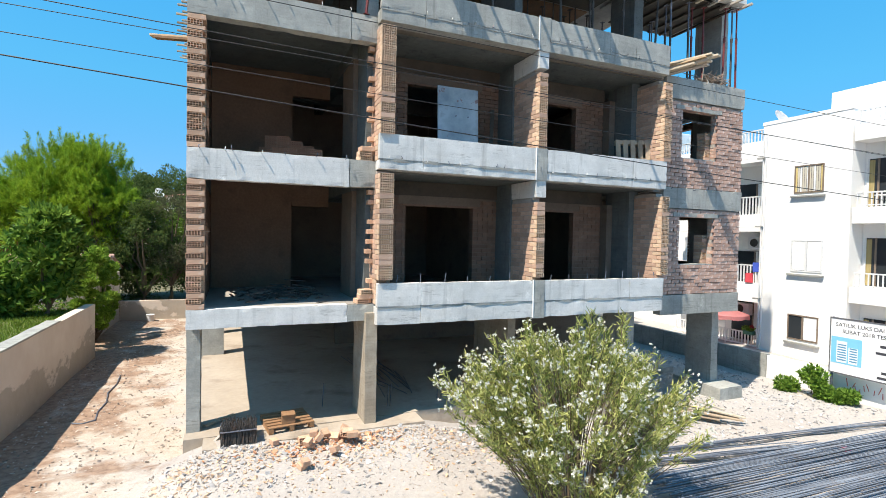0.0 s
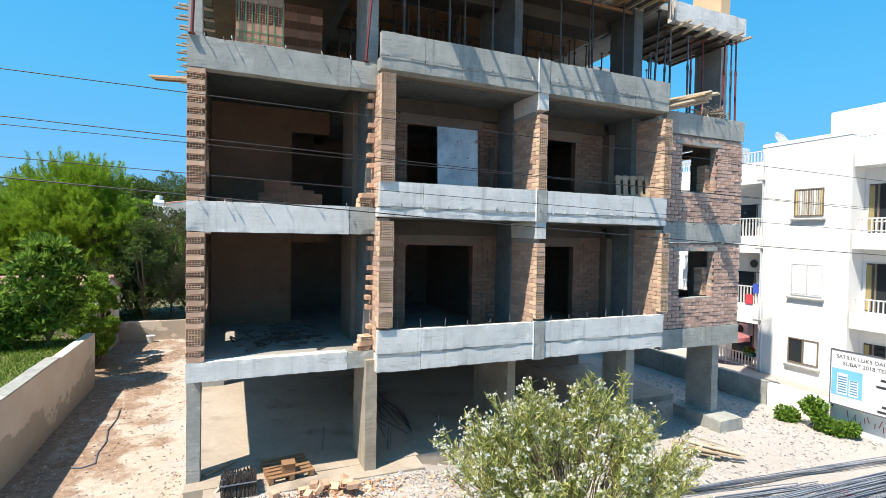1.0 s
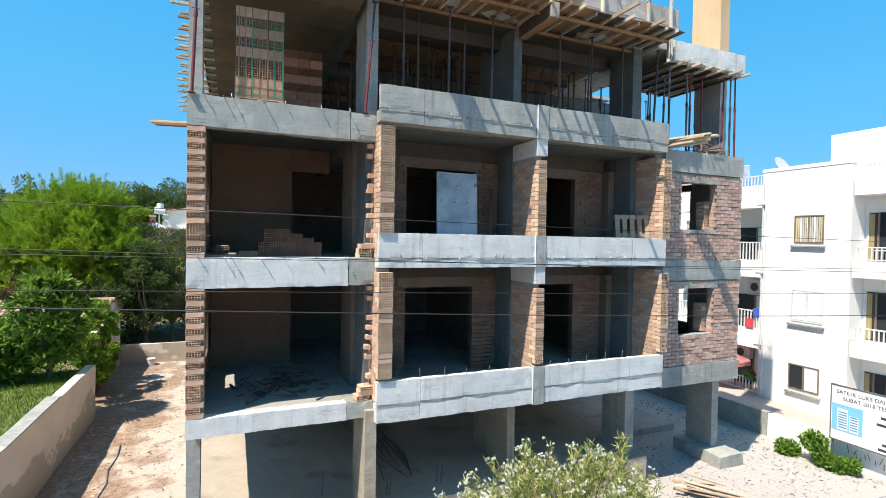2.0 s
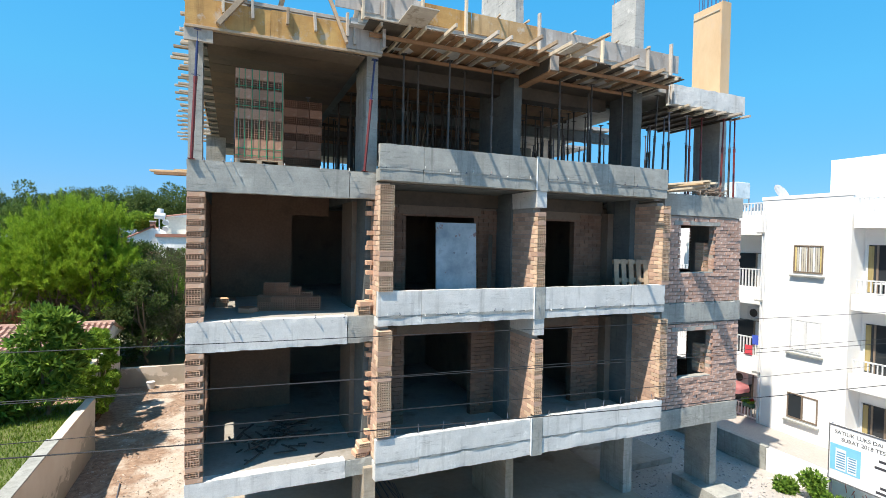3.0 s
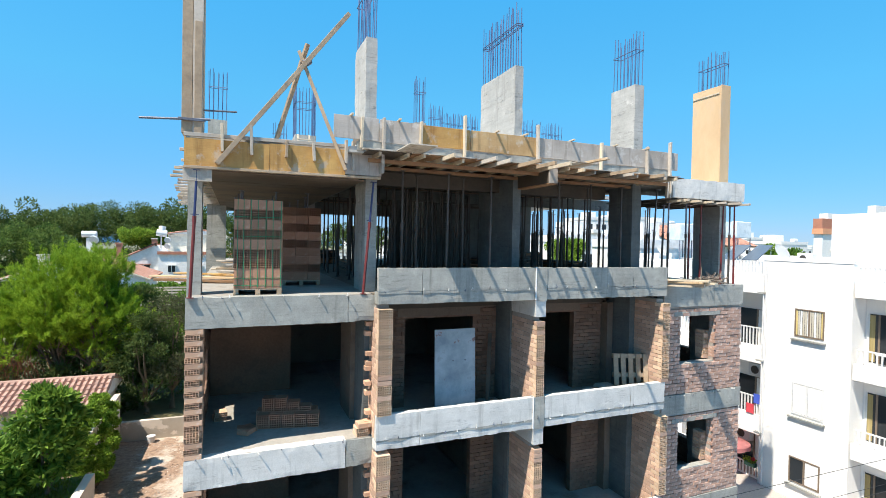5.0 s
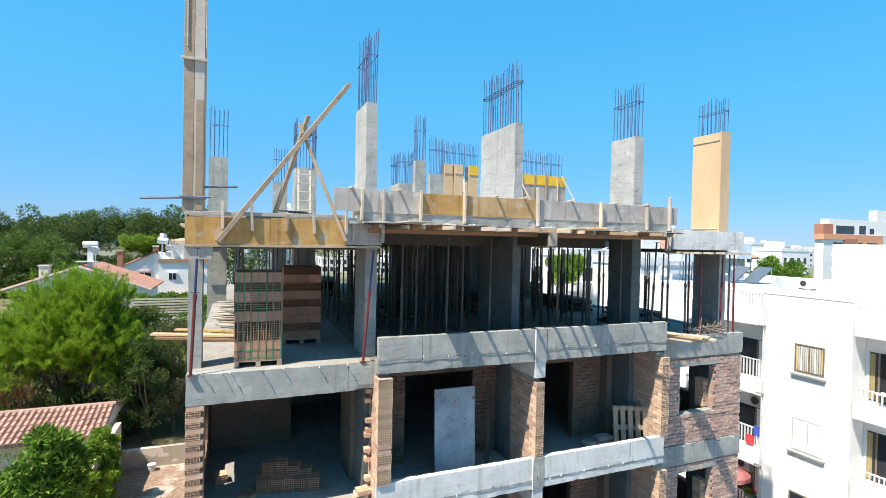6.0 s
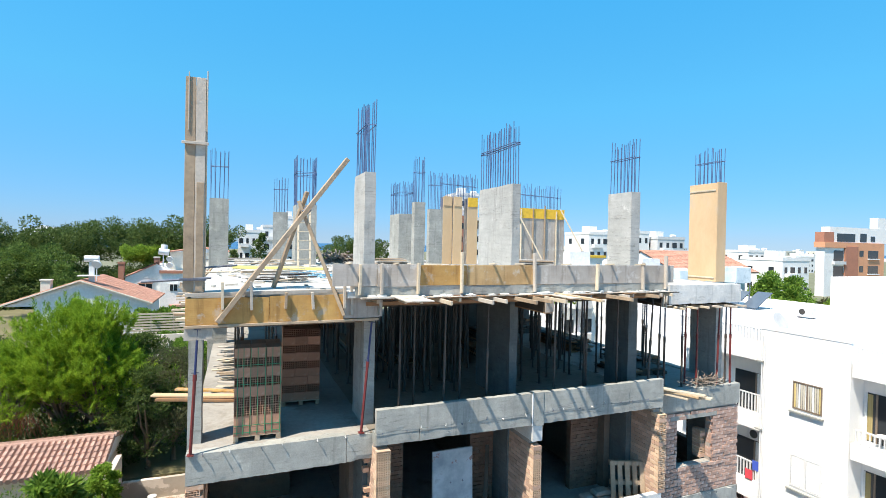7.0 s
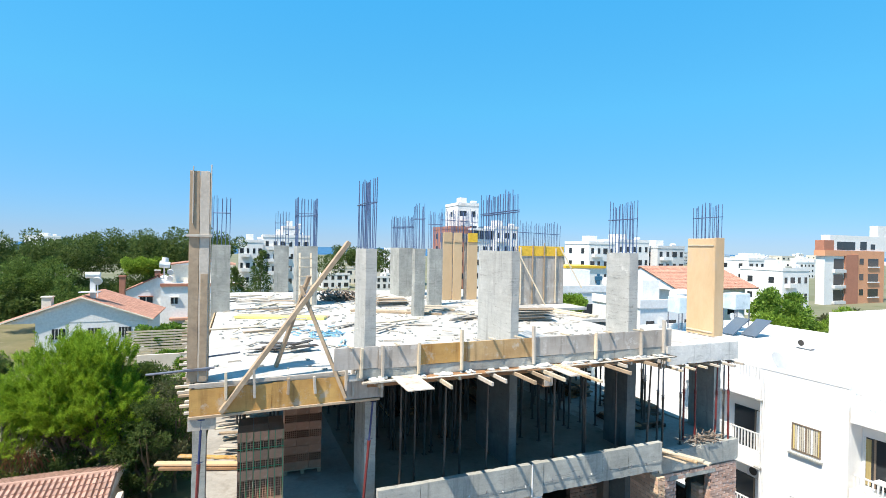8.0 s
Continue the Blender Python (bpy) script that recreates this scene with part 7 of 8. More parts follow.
    bmesh.ops.solidify(bm, geom=bm.faces[:], thickness=0.006)
    part("canopy", bm, plain("pink_canvas", (0.62, 0.27, 0.27), 0.8), um, "faded pink canvas with a wavy valance")
    for y, z in ((5.6, 3.62), (6.2, 0.45)):
        unit = thing("air_conditioner", "white outdoor air conditioner unit on a balcony wall", "air conditioner", "balcony air conditioners", at=(23.5, y, z))
        part("case", box((-0.16, -0.38, 0), (0.16, 0.38, 0.55), 0.02), ALUMINIUM, unit)
        part("fan_grille", tube((-0.16, 0.06, 0.28), (-0.172, 0.06, 0.28), 0.19, 18), PROP_GREY, unit)
    pot = thing("flower_planter", "green plastic planter with red geraniums on a railing", "planter", at=(22.5, 5.15, -0.28))
    part("trough", box((-0.1, -0.25, 0), (0.1, 0.25, 0.18), 0.02), plain("green_plastic", (0.03, 0.12, 0.08), 0.5), pot)
    leaf_mesh("foliage", [clump((0, nrng.uniform(-0.2, 0.2), 0.26), 0.13, 60, 0.08, 0.06) for _ in range(5)], LEAF_FRESH, pot)
    leaf_mesh("blossom", [clump((-0.05, nrng.uniform(-0.2, 0.05), 0.36), 0.07, 26, 0.06, 0.05) for _ in range(3)], plain("red_petals", (0.55, 0.03, 0.03), 0.6), pot, "red flowers")
    # rooftop things
    TANK = surface("dull_tank", (0.4, 0.5, 0.55), (0.62, 0.68, 0.7), (0.3, 0.38, 0.42), big=1.5, fine=8.0, grain=0.1)
    for x, y, w, z in ((33.0, 14.0, 0.75, 10.25), (28.9, 15.0, 0.7, 10.0), (30.6, 14.8, 0.5, 10.1)):
        p = thing("water_tank", "white boxed roof water tank on tall legs", "water tank", "roof water tanks", at=(x, y, 8.7))
        part("tank", box((-w, -0.5, z - 8.7), (w, 0.5, z - 7.6), 0.04), TANK, p)
        part("lid", box((-0.25, -0.25, z - 7.599), (0.25, 0.25, z - 7.55), 0.01), ALUMINIUM, p)
        for dx in (-w + 0.05, w - 0.05):
            for dy in (-0.45, 0.45):
                part("leg", tube((dx, dy, 0), (dx, dy, z - 8.7), 0.035), STEEL, p)
    ac = thing("air_conditioner", "white outdoor air conditioner unit on the flat roof", "air conditioner", at=(30.9, 8.1, 8.7))
    part("case", box((-0.2, -0.42, 0.08), (0.2, 0.42, 0.66), 0.02), ALUMINIUM, ac)
    part("fan_grille", tube((-0.2, 0.1, 0.37), (-0.215, 0.1, 0.37), 0.17, 18), PROP_GREY, ac)
    part("foot", box((-0.18, -0.36, 0), (0.18, -0.3, 0.079)), STEEL, ac)
    part("foot", box((-0.18, 0.3, 0), (0.18, 0.36, 0.079)), STEEL, ac)
    for x, y in ((31.6, 13.0), (32.3, 12.0)):
        p = thing("solar_panel", "dark tilted solar water panel on the flat roof", "solar panel", "solar panels", at=(x, y, 8.7))
        part("panel", box((-0.9, -0.5, 0), (0.9, 0.5, 0.07), 0.005, Matrix.Translation((0, 0, 0.55)) @ Matrix.Rotation(radians(-32), 4, "Y")), plain("solar_glass", (0.1, 0.13, 0.17), 0.2), p)
        for dx, dy in ((-0.7, -0.4), (0.7, -0.4), (-0.7, 0.4), (0.7, 0.4)):
            part("leg", tube((dx, dy, 0), (dx, dy, 0.55 + 0.6 * dx), 0.02), ALUMINIUM, p)
    for x, y, z in ((27.8, 15.6, 8.7), (34.9, 15.6, 8.7), (35.7, 15.75, 8.7), (23.0, 4.35, 8.8)):
        d = thing("satellite_dish", "pale satellite dish on the flat roof", "dish", "satellite dishes", at=(x, y, z))
        part("mast", tube((0, 0, 0), (0, 0, 0.5), 0.025), ALUMINIUM, d)
        bm = bmesh.new()
        rings = [[bm.verts.new((r * math.cos(t), r * math.sin(t), 0.25 * r * r)) for t in (2 * math.pi * i / 16 for i in range(16))] for r in (0.08, 0.25, 0.42)]
        for a, b in zip(rings, rings[1:]):
            for i in range(16):
                bm.faces.new((a[i], a[(i + 1) % 16], b[(i + 1) % 16], b[i]))
        bm.faces.new(rings[0])
        bmesh.ops.solidify(bm, geom=bm.faces[:], thickness=0.01)
        bmesh.ops.transform(bm, matrix=Matrix.Translation((0, 0, 0.6)) @ Matrix.Rotation(radians(60), 4, "X") @ Matrix.Rotation(radians(20), 4, "Z"), verts=bm.verts[:])
        part("dish", bm, ALUMINIUM, d)


build_neighbour()


def wires():
    """Street cables that cross in front of the plot, on poles at either end."""
    cable = plain("black_cable", (0.02, 0.02, 0.022), 0.6)
    for x in (-14.0, 20.0):
        p = thing("utility_pole", "grey timber utility pole carrying street cables", "pole", "utility poles", at=(x, -5.2, -0.9))
        part("shaft", tube((0, 0, 0), (0, 0, 8.2), 0.13, 12, 0.09), WOOD_GREY, p)
        part("crossarm", box((-0.06, -0.5, 6.9), (0.06, 0.5, 7.05), 0.005), WOOD_GREY, p)
    for k, (z0, z1, sag, r, y) in enumerate(((6.2, 4.4, 0.22, 0.006, -5.2), (6.4, 5.9, 0.06, 0.004, -5.2), (6.25, 5.3, 0.12, 0.004, -5.25), (6.05, 5.4, 0.08, 0.0035, -5.15), (5.95, 4.9, 0.1, 0.0035, -5.3))):
        bm, rings = bmesh.new(), []
        for i in range(25):
            t = i / 24
            c = Vector((-14 + 34 * t, y, z0 + (z1 - z0) * t - sag * math.sin(math.pi * t)))
            rings.append([bm.verts.new(c + Vector((0, r * math.cos(a), r * math.sin(a)))) for a in (math.pi * q / 3 for q in range(6))])
        for a, b in zip(rings, rings[1:]):
            for q in range(6):
                bm.faces.new((a[q], a[(q + 1) % 6], b[(q + 1) % 6], b[q]))
        bm.faces.new(rings[0])
        bm.faces.new(rings[-1][::-1])
        tagged(part("power_cable", bm, cable), "thin black street cable strung between poles", "cable", "street cables")


wires()

# ---- houses, woods and town behind ----
TOWN_WALLS = [surface(f"town_wall_{k}", c, tuple(min(1, x * 1.12) for x in c), tuple(0.8 * x for x in c), big=0.15, fine=3.0, relief=0.05) for k, c in
              (("white", (0.72, 0.71, 0.7)), ("cream", (0.68, 0.62, 0.52)), ("grey", (0.55, 0.55, 0.55)), ("terracotta", (0.62, 0.3, 0.17)), ("brick", (0.4, 0.17, 0.11)))]


def town_block(x, y, w, d, z1, wall=0, floors=3, cols=4, name="apartment_block", label="white flat-roofed apartment block in the distance", extra=True):
    """A flat-roofed block with its windows, slab bands and roof parapet. x, y: its near left corner."""
    t = thing(name, label, "building", at=(x, y, -0.6))
    h = z1 + 0.6
    part("wall", box((0, 0, 0), (w, d, h)), TOWN_WALLS[wall], t)
    part("parapet", box((-0.1, -0.1, h), (w + 0.1, 0.15, h + 0.7)), TOWN_WALLS[wall], t)
    part("parapet", box((-0.1, 0.151, h), (0.15, d, h + 0.7)), TOWN_WALLS[wall], t)
    step = h / floors
    for f in range(floors):
        z = step * f + 0.9
        for c in range(cols):
            cx = w * (c + 0.5) / cols
            ww = min(1.5, w / cols * 0.5) * (1.3 if (c + f) % 3 == 0 else 0.8)
            part("window", box((cx - ww / 2, -0.05, z), (cx + ww / 2, 0.05, z + 1.35)), GLASS_DARK, t)
        for c in range(max(1, int(d / 5))):
            cy = d * (c + 0.5) / max(1, int(d / 5))
            part("window", box((-0.05, cy - 0.6, z), (0.05, cy + 0.6, z + 1.35)), GLASS_DARK, t)
        if f and extra:
            part("balcony", box((w * 0.1, -1.1, step * f), (w * 0.45, -0.06, step * f + 0.9)), TOWN_WALLS[0], t)
    if extra:
        part("roof_house", box((w * 0.3, d * 0.3, h), (w * 0.6, d * 0.6, h + 2.2)), TOWN_WALLS[0], t)
        part("water_tank", tube((w * 0.75, d * 0.2, h + 1.0), (w * 0.75 + 1.4, d * 0.2, h + 1.0), 0.45, 10), ALUMINIUM, t)
    return t


def build_town():
    town_block(47.6, 98.5, 5.4, 12, 18.6, 4, 6, 3, label="brick-red wing of an apartment tower", extra=False)
    g = town_block(53.1, 98.0, 6.6, 12, 15.6, 0, 5, 3, label="white apartment tower with a glazed top floor", extra=False)
    part("glazing", box((0.2, 0.3, 16.9), (6.4, 11.0, 19.0)), GLASS_DARK, g, "dark glazed penthouse")
    for k in range(5):
        part("mullion", box((0.15 + 1.5 * k, 0.2, 16.9), (0.35 + 1.5 * k, 0.29, 19.0)), ALUMINIUM, g)
    part("roof_slab", box((-1.0, -0.8, 19.01), (7.6, 11.5, 19.5)), TOWN_WALLS[0], g)
    town_block(50.6, 101.5, 5.6, 8, 24.6, 0, 7, 2, label="white top of a stepped apartment tower")
    town_block(58.5, 97.0, 6.5, 10, 19.0, 0, 6, 3)
    town_block(1.0, 129.0, 6.0, 10, 14.5, 0, 4, 4)
    town_block(7.0, 130.0, 12.0, 12, 16.0, 0, 5, 6)
    town_block(12.0, 131.0, 4.5, 8, 18.5, 0, 5, 2)
    town_block(81.6, 90.5, 8.0, 10, 15.7, 0, 5, 4)
    town_block(91.0, 91.0, 10.5, 12, 16.4, 0, 5, 5)
    town_block(102.4, 89.0, 9.5, 12, 15.0, 2, 5, 4, label="grey and white balconied apartment block")
    o = thing("apartment_block", "terracotta orange apartment block with a white top storey", "building", at=(156.6, 80.6, -0.6))
    part("wall", box((10.0, 0, 0), (29.6, 2.6, 16.1)), TOWN_WALLS[3], o, "orange rendered front")
    part("wall", box((0.6, 0.1, 0), (9.7, 2.5, 14.45)), TOWN_WALLS[0], o, "white bay with windows")
    part("band", box((0, -0.3, 14.5), (9.99, 2.7, 16.1)), TOWN_WALLS[3], o)
    part("bay", box((9.71, -0.25, 0), (16.0, -0.01, 14.9)), TOWN_WALLS[4], o, "brown stair bay")
    part("box", box((0.1, 0.0, 16.11), (4.6, 2.5, 19.0)), TOWN_WALLS[4], o, "brown box on the roof")
    part("top_storey", box((3.4, 0.4, 16.11), (36.0, 2.8, 20.6)), TOWN_WALLS[0], o, "white set-back top storey")
    part("stair_head", box((27.2, 0.6, 20.61), (34.0, 2.8, 24.0)), TOWN_WALLS[0], o)
    for x0, x1, z0, z1 in ((6.7, 15.4, 16.3, 18.7), (17.9, 21.1, 16.4, 18.9), (23.2, 25.4, 16.6, 18.2)):
        part("window", box((x0, 0.34, z0), (x1, 0.42, z1)), GLASS_DARK, o)
    for f in range(4):
        z = 10.4 - 4.6 * f + 0.4
        part("window", box((4.8, 0.04, z - 0.2), (9.4, 0.12, z + 2.9)), GLASS_DARK, o)
        part("balcony_slab", box((4.3, -0.6, z - 1.2), (9.69, 0.09, z - 0.3)), TOWN_WALLS[2], o)
        part("window", box((17.0, -0.05, z + 1.2), (19.0, 0.05, z + 3.0)), GLASS_DARK, o)
        part("window", box((21.3, -0.05, z + 0.6), (26.5, 0.05, z + 3.0)), GLASS_DARK, o)
        part("sill", box((21.0, -0.35, z + 0.3), (26.8, -0.06, z + 0.58)), TOWN_WALLS[0], o)
    a = town_block(64.2, 76.0, 9.8, 9.0, 9.6, 0, 3, 3, label="white house with a yellow coping and blue arrow mark", extra=False)
    part("coping", box((-0.3, -0.3, 10.91), (10.1, 9.1, 11.4)), YELLOW, a, "yellow coping")
    bm = bmesh.new()
    for x0, x1, z0, z1 in ((7.3, 9.3, 8.3, 9.2), (7.8, 8.8, 7.4, 8.25), (8.1, 8.5, 6.2, 7.35), (7.9, 8.7, 9.25, 9.7)):
        add_box(bm, (x0, -0.08, z0), (x1, -0.055, z1))
    part("mark", bm, plain("blue_mark", (0.03, 0.14, 0.25), 0.5), a, "dark blue arrow-like mark")
    town_block(31.0, 31.5, 9.0, 8, 9.8, 0, 3, 4)
    town_block(31.7, 21.6, 6.5, 6, 9.4, 0, 3, 3)
    town_block(141.0, 92.0, 12.0, 10, 12.0, 0, 4, 5)
    town_block(111.5, 62.5, 9.0, 10, 10.4, 0, 3, 4)
    town_block(62.0, 44.0, 12.0, 9, 8.6, 0, 3, 5)
    town_block(-98.0, 300.0, 15.0, 10, 15.6, 0, 5, 6)
    town_block(-118.0, 310.0, 10.0, 10, 13.0, 0, 4, 4)
    for x, y, w, h in ((27.0, 158.0, 9.0, 4.2), (33.5, 176.0, 10.0, 5.6), (41.0, 150.0, 8.0, 3.6), (45.0, 185.0, 11.0, 6.0), (50.0, 162.0, 9.0, 4.0), (22.0, 196.0, 9.0, 5.0)):
        town_block(x, y, w, 8.0, h, 0 if w < 10 else 1, 2, 4, extra=False, label="low white house among other roofs")
    r = random.Random(21)
    for n in range(74):
        y = r.uniform(120, 560)
        x = y * r.uniform(0.18, 1.75) + r.uniform(-10, 10)
        if x < 66 and y < 140:
            continue
        tall = r.choice((6.0, 7.5, 9.0, 10.5, 12.0)) + (2 if y > 300 else 0)
        town_block(x, y, r.uniform(9, 18), r.uniform(8, 13), tall, r.choice((0, 0, 0, 0, 1, 2)), max(2, int(tall / 3)), r.choice((3, 4, 5)), extra=n % 2 == 0)


build_town()


def tiled_roof(t, x0, x1, y0, y1, eave, ridge, along="x", name="roof", sides=(-1, 1), mat=ROOF_TILE):
    """A pitched roof of tile rows: each course a run of half-round tiles."""
    bm = bmesh.new()
    n = max(6, int((x1 - x0) / 0.24)) if along == "x" else max(6, int((y1 - y0) / 0.3))
    mid = (y0 + y1) / 2 if along == "x" else (x0 + x1) / 2
    for s in sides:
        for k in range(n):
            if along == "x":
                u0 = x0 + (x1 - x0) * k / n
                w = (x1 - x0) / n
                low = Vector((u0 + w / 2, y0 if s < 0 else y1, eave))
                top = Vector((u0 + w / 2, mid, ridge))
            else:
                u0 = y0 + (y1 - y0) * k / n
                w = (y1 - y0) / n
                low = Vector((x0 if s < 0 else x1, u0 + w / 2, eave))
                top = Vector((mid, u0 + w / 2, ridge))
            rows = max(3, int((top - low).length / 0.4))
            for q in range(rows):
                a, b = low.lerp(top, q / rows), low.lerp(top, (q + 1.12) / rows)
                add_tube(bm, a + Vector((0, 0, 0.03)), b, w * 0.52, 6, w * 0.46)
    return part(name, bm, mat, t, "clay tile roof")


def roof_deck(t, x0, x1, y0, y1, eave, ridge, along):
    bm = bmesh.new()
    if along == "x":
        m = (y0 + y1) / 2
        pts = [(x, y, z) for x in (x0, x1) for y, z in ((y0, eave), (m, ridge), (y1, eave))]
    else:
        m = (x0 + x1) / 2
        pts = [(x, y, z) for y in (y0, y1) for x, z in ((x0, eave), (m, ridge), (x1, eave))]
    v = [bm.verts.new(p) for p in pts]
    for f in ((0, 1, 4, 3), (1, 2, 5, 4), (0, 2, 1), (3, 4, 5), (0, 3, 5, 2)):
        bm.faces.new([v[i] for i in f])
    bmesh.ops.recalc_face_normals(bm, faces=bm.faces[:])
    part("gable", bm, TOWN_WALLS[0], t)


def build_houses():
    # the tiled outbuilding just behind the garden
    t = thing("outbuilding", "low cream outbuilding with a clay tile roof", "building")
    part("wall", box((-12.5, 16.8, -0.6), (-4.8, 21.0, 1.9)), GARDEN_WALL, t)
    roof_deck(t, -12.7, -4.68, 16.45, 21.35, 1.85, 2.6, "x")
    tiled_roof(t, -12.8, -4.62, 16.4, 21.4, 1.88, 2.6, "x", mat=ROOF_OLD)
    part("ridge_tiles", tube((-12.8, 18.9, 2.62), (-4.6, 18.9, 2.62), 0.12, 8), ROOF_OLD, t, "rounded clay ridge tiles")
    # white gabled house
    g = thing("house", "white house with a shallow orange tile roof", "house")
    part("wall", box((-22.4, 66.34, -0.6), (-10.2, 77.6, 3.68)), TOWN_WALLS[0], g)
    roof_deck(g, -25.6, -9.6, 66.3, 77.8, 3.69, 6.75, "y")
    tiled_roof(g, -25.8, -9.5, 65.9, 78.0, 3.85, 6.85, "y")
    part("verge", plank((-25.8, 65.85, 3.8), (-17.6, 65.85, 6.85), 0.12, 0.16), TOWN_WALLS[1], g, "pale verge board")
    part("verge", plank((-17.6, 65.85, 6.85), (-9.5, 65.85, 3.8), 0.12, 0.16), TOWN_WALLS[1], g)
    for x, z in ((-20.0, 1.6), (-16.2, 1.6), (-12.8, 1.6)):
        w = part("window", box((x - 0.7, 66.22, z), (x + 0.7, 66.32, z + 1.3)), GLASS_DARK, g)
        for k in (-0.35, 0.0, 0.35):
            part("frame_bar", box((x + k - 0.03, 66.18, z), (x + k + 0.03, 66.219, z + 1.3)), ALUMINIUM, w)
    part("chimney", box((-21.9, 66.6, 4.6), (-20.9, 67.6, 6.85)), TOWN_WALLS[1], g)
    part("chimney_cap", box((-22.0, 66.5, 6.86), (-20.8, 67.7, 7.0)), TOWN_WALLS[1], g)
    p = part("solar_tank", tube((-17.5, 67.5, 9.65), (-15.9, 67.5, 9.65), 0.42, 14), ALUMINIUM, g, "white rooftop water tank")
    part("tank_stand", box((-17.0, 67.3, 6.6), (-16.4, 67.7, 9.2)), ALUMINIUM, p)
    part("solar_panel", box((-18.1, 66.6, 6.9), (-15.9, 68.0, 7.0), 0.0, Matrix.Translation((0, 0, 0.5))), ALUMINIUM, g, "flat rooftop collector")
    part("dish", tube((-16.0, 66.4, 8.9), (-15.95, 66.6, 9.0), 0.55, 16), ALUMINIUM, g)
    part("dish_mast", tube((-15.97, 66.6, 6.8), (-15.97, 66.6, 8.9), 0.05), ALUMINIUM, g)
    # the two-storey house behind it
    k = thing("house", "white two-storey house with tile roofs and a red chimney", "house")
    roof_deck(k, -17.2, -7.4, 90.0, 99.0, 5.5, 7.9, "y")
    part("wall", box((-17.0, 90.05, -0.6), (-7.6, 99.0, 5.5)), TOWN_WALLS[0], k)
    tiled_roof(k, -17.5, -7.3, 89.7, 99.2, 5.5, 8.0, "y", sides=(-1,))
    part("wall", box((-11.5, 88.6, -0.6), (1.5, 98.9, 6.4)), TOWN_WALLS[0], k)
    part("fascia", box((-11.6, 88.3, 6.41), (1.6, 88.6, 6.93)), TOWN_WALLS[4], k, "dark red fascia band")
    part("terrace", box((-11.6, 88.61, 6.41), (1.6, 98.8, 6.8)), TOWN_WALLS[0], k)
    part("upper_storey", box((-10.5, 93.0, 6.81), (0.0, 98.7, 10.0)), TOWN_WALLS[1], k)
    roof_deck(k, -10.9, 0.4, 92.6, 99.0, 10.0, 10.9, "y")
    tiled_roof(k, -11.0, 0.5, 92.4, 99.2, 10.05, 10.9, "y")
    part("chimney", box((-17.9, 89.6, 4.8), (-17.1, 90.4, 8.0)), TOWN_WALLS[4], k, "red brick chimney")
    part("chimney_cap", box((-18.0, 89.5, 8.01), (-17.0, 90.5, 8.3)), TOWN_WALLS[4], k)
    part("chimney", box((-12.8, 91.0, 7.4), (-12.0, 91.8, 9.0)), TOWN_WALLS[4], k)
    part("chimney_cap", box((-12.9, 90.9, 9.01), (-11.9, 91.9, 9.2)), TOWN_WALLS[1], k)
    part("solar_panel", box((-1.3, -0.9, 0), (1.3, 0.9, 0.1), 0.0, Matrix.Translation((-13.2, 90.2, 7.7)) @ Matrix.Rotation(radians(-26), 4, "Y")), GLASS_DARK, k, "dark solar panel")
    for x0, x1, z0, z1, y in ((-9.95, -8.85, 3.35, 4.45, 88.55), (-6.0, -4.6, 3.35, 4.45, 88.55), (-3.0, -1.6, 3.35, 4.45, 88.55), (-14.9, -12.9, 3.05, 4.5, 90.0)):
        w = part("window", box((x0, y - 0.04, z0), (x1, y + 0.08, z1)), GLASS_DARK, k)
        part("frame_bar", box(((x0 + x1) / 2 - 0.06, y - 0.1, z0), ((x0 + x1) / 2 + 0.06, y - 0.041, z1)), ALUMINIUM, w)
        part("lintel", box((x0 - 0.15, y - 0.4, z1 + 0.05), (x1 + 0.15, y - 0.01, z1 + 0.2)), TOWN_WALLS[4] if x0 < -12 else TOWN_WALLS[0], w)
    part("porch_roof", box((-10.0, 87.2, 0.6), (-6.5, 88.59, 0.95)), ROOF_TILE, k, "small clay tile porch roof")
    part("water_tank", tube((-12.1, 91.5, 10.2), (-10.5, 91.5, 10.0), 0.6, 14), ALUMINIUM, k, "white rooftop water tank")
    part("water_tank", tube((-11.3, 91.6, 10.4), (-11.25, 91.8, 11.3), 0.55, 14), ALUMINIUM, k)
    part("tank_leg", tube((-11.4, 91.5, 6.8), (-11.4, 91.5, 9.6), 0.1), ALUMINIUM, k)
    for z in (7.75, 8.85):
        part("dish", tube((-10.15, 88.9, z), (-10.1, 89.1, z + 0.1), 0.52, 16), ALUMINIUM, k)
    # red hipped roof among the flat ones
    q = thing("house", "white house with a red tile roof", "house")
    part("wall", box((49.5, 34.0, -0.6), (61.0, 44.0, 9.6)), TOWN_WALLS[0], q)
    roof_deck(q, 48.6, 62.0, 33.2, 45.0, 9.6, 12.0, "x")
    tiled_roof(q, 48.4, 62.2, 33.0, 45.2, 9.7, 12.2, "x")
    for n in range(3):
        part("window", box((51.5 + n * 3.2, 33.94, 6.4), (52.9 + n * 3.2, 34.02, 7.9)), GLASS_DARK, q)
    # garden wall and pergola rails between the houses
    w = part("wall_back_garden", box((-8.5, 48.0, -0.6), (4.0, 48.3, 2.6)), GARDEN_WALL)
    tagged(w, "pale wall of a back garden", "wall", kind="structure")
    sh = thing("slat_fence", "whitewashed timber slat fence between two gardens", "fence", at=(-7.5, 59.0, -0.6))
    for x in (-3.6, -1.2, 1.2, 3.6):
        part("post", box((x - 0.08, 0.06, 0), (x + 0.08, 0.2, 4.0)), WOOD_GREY, sh)
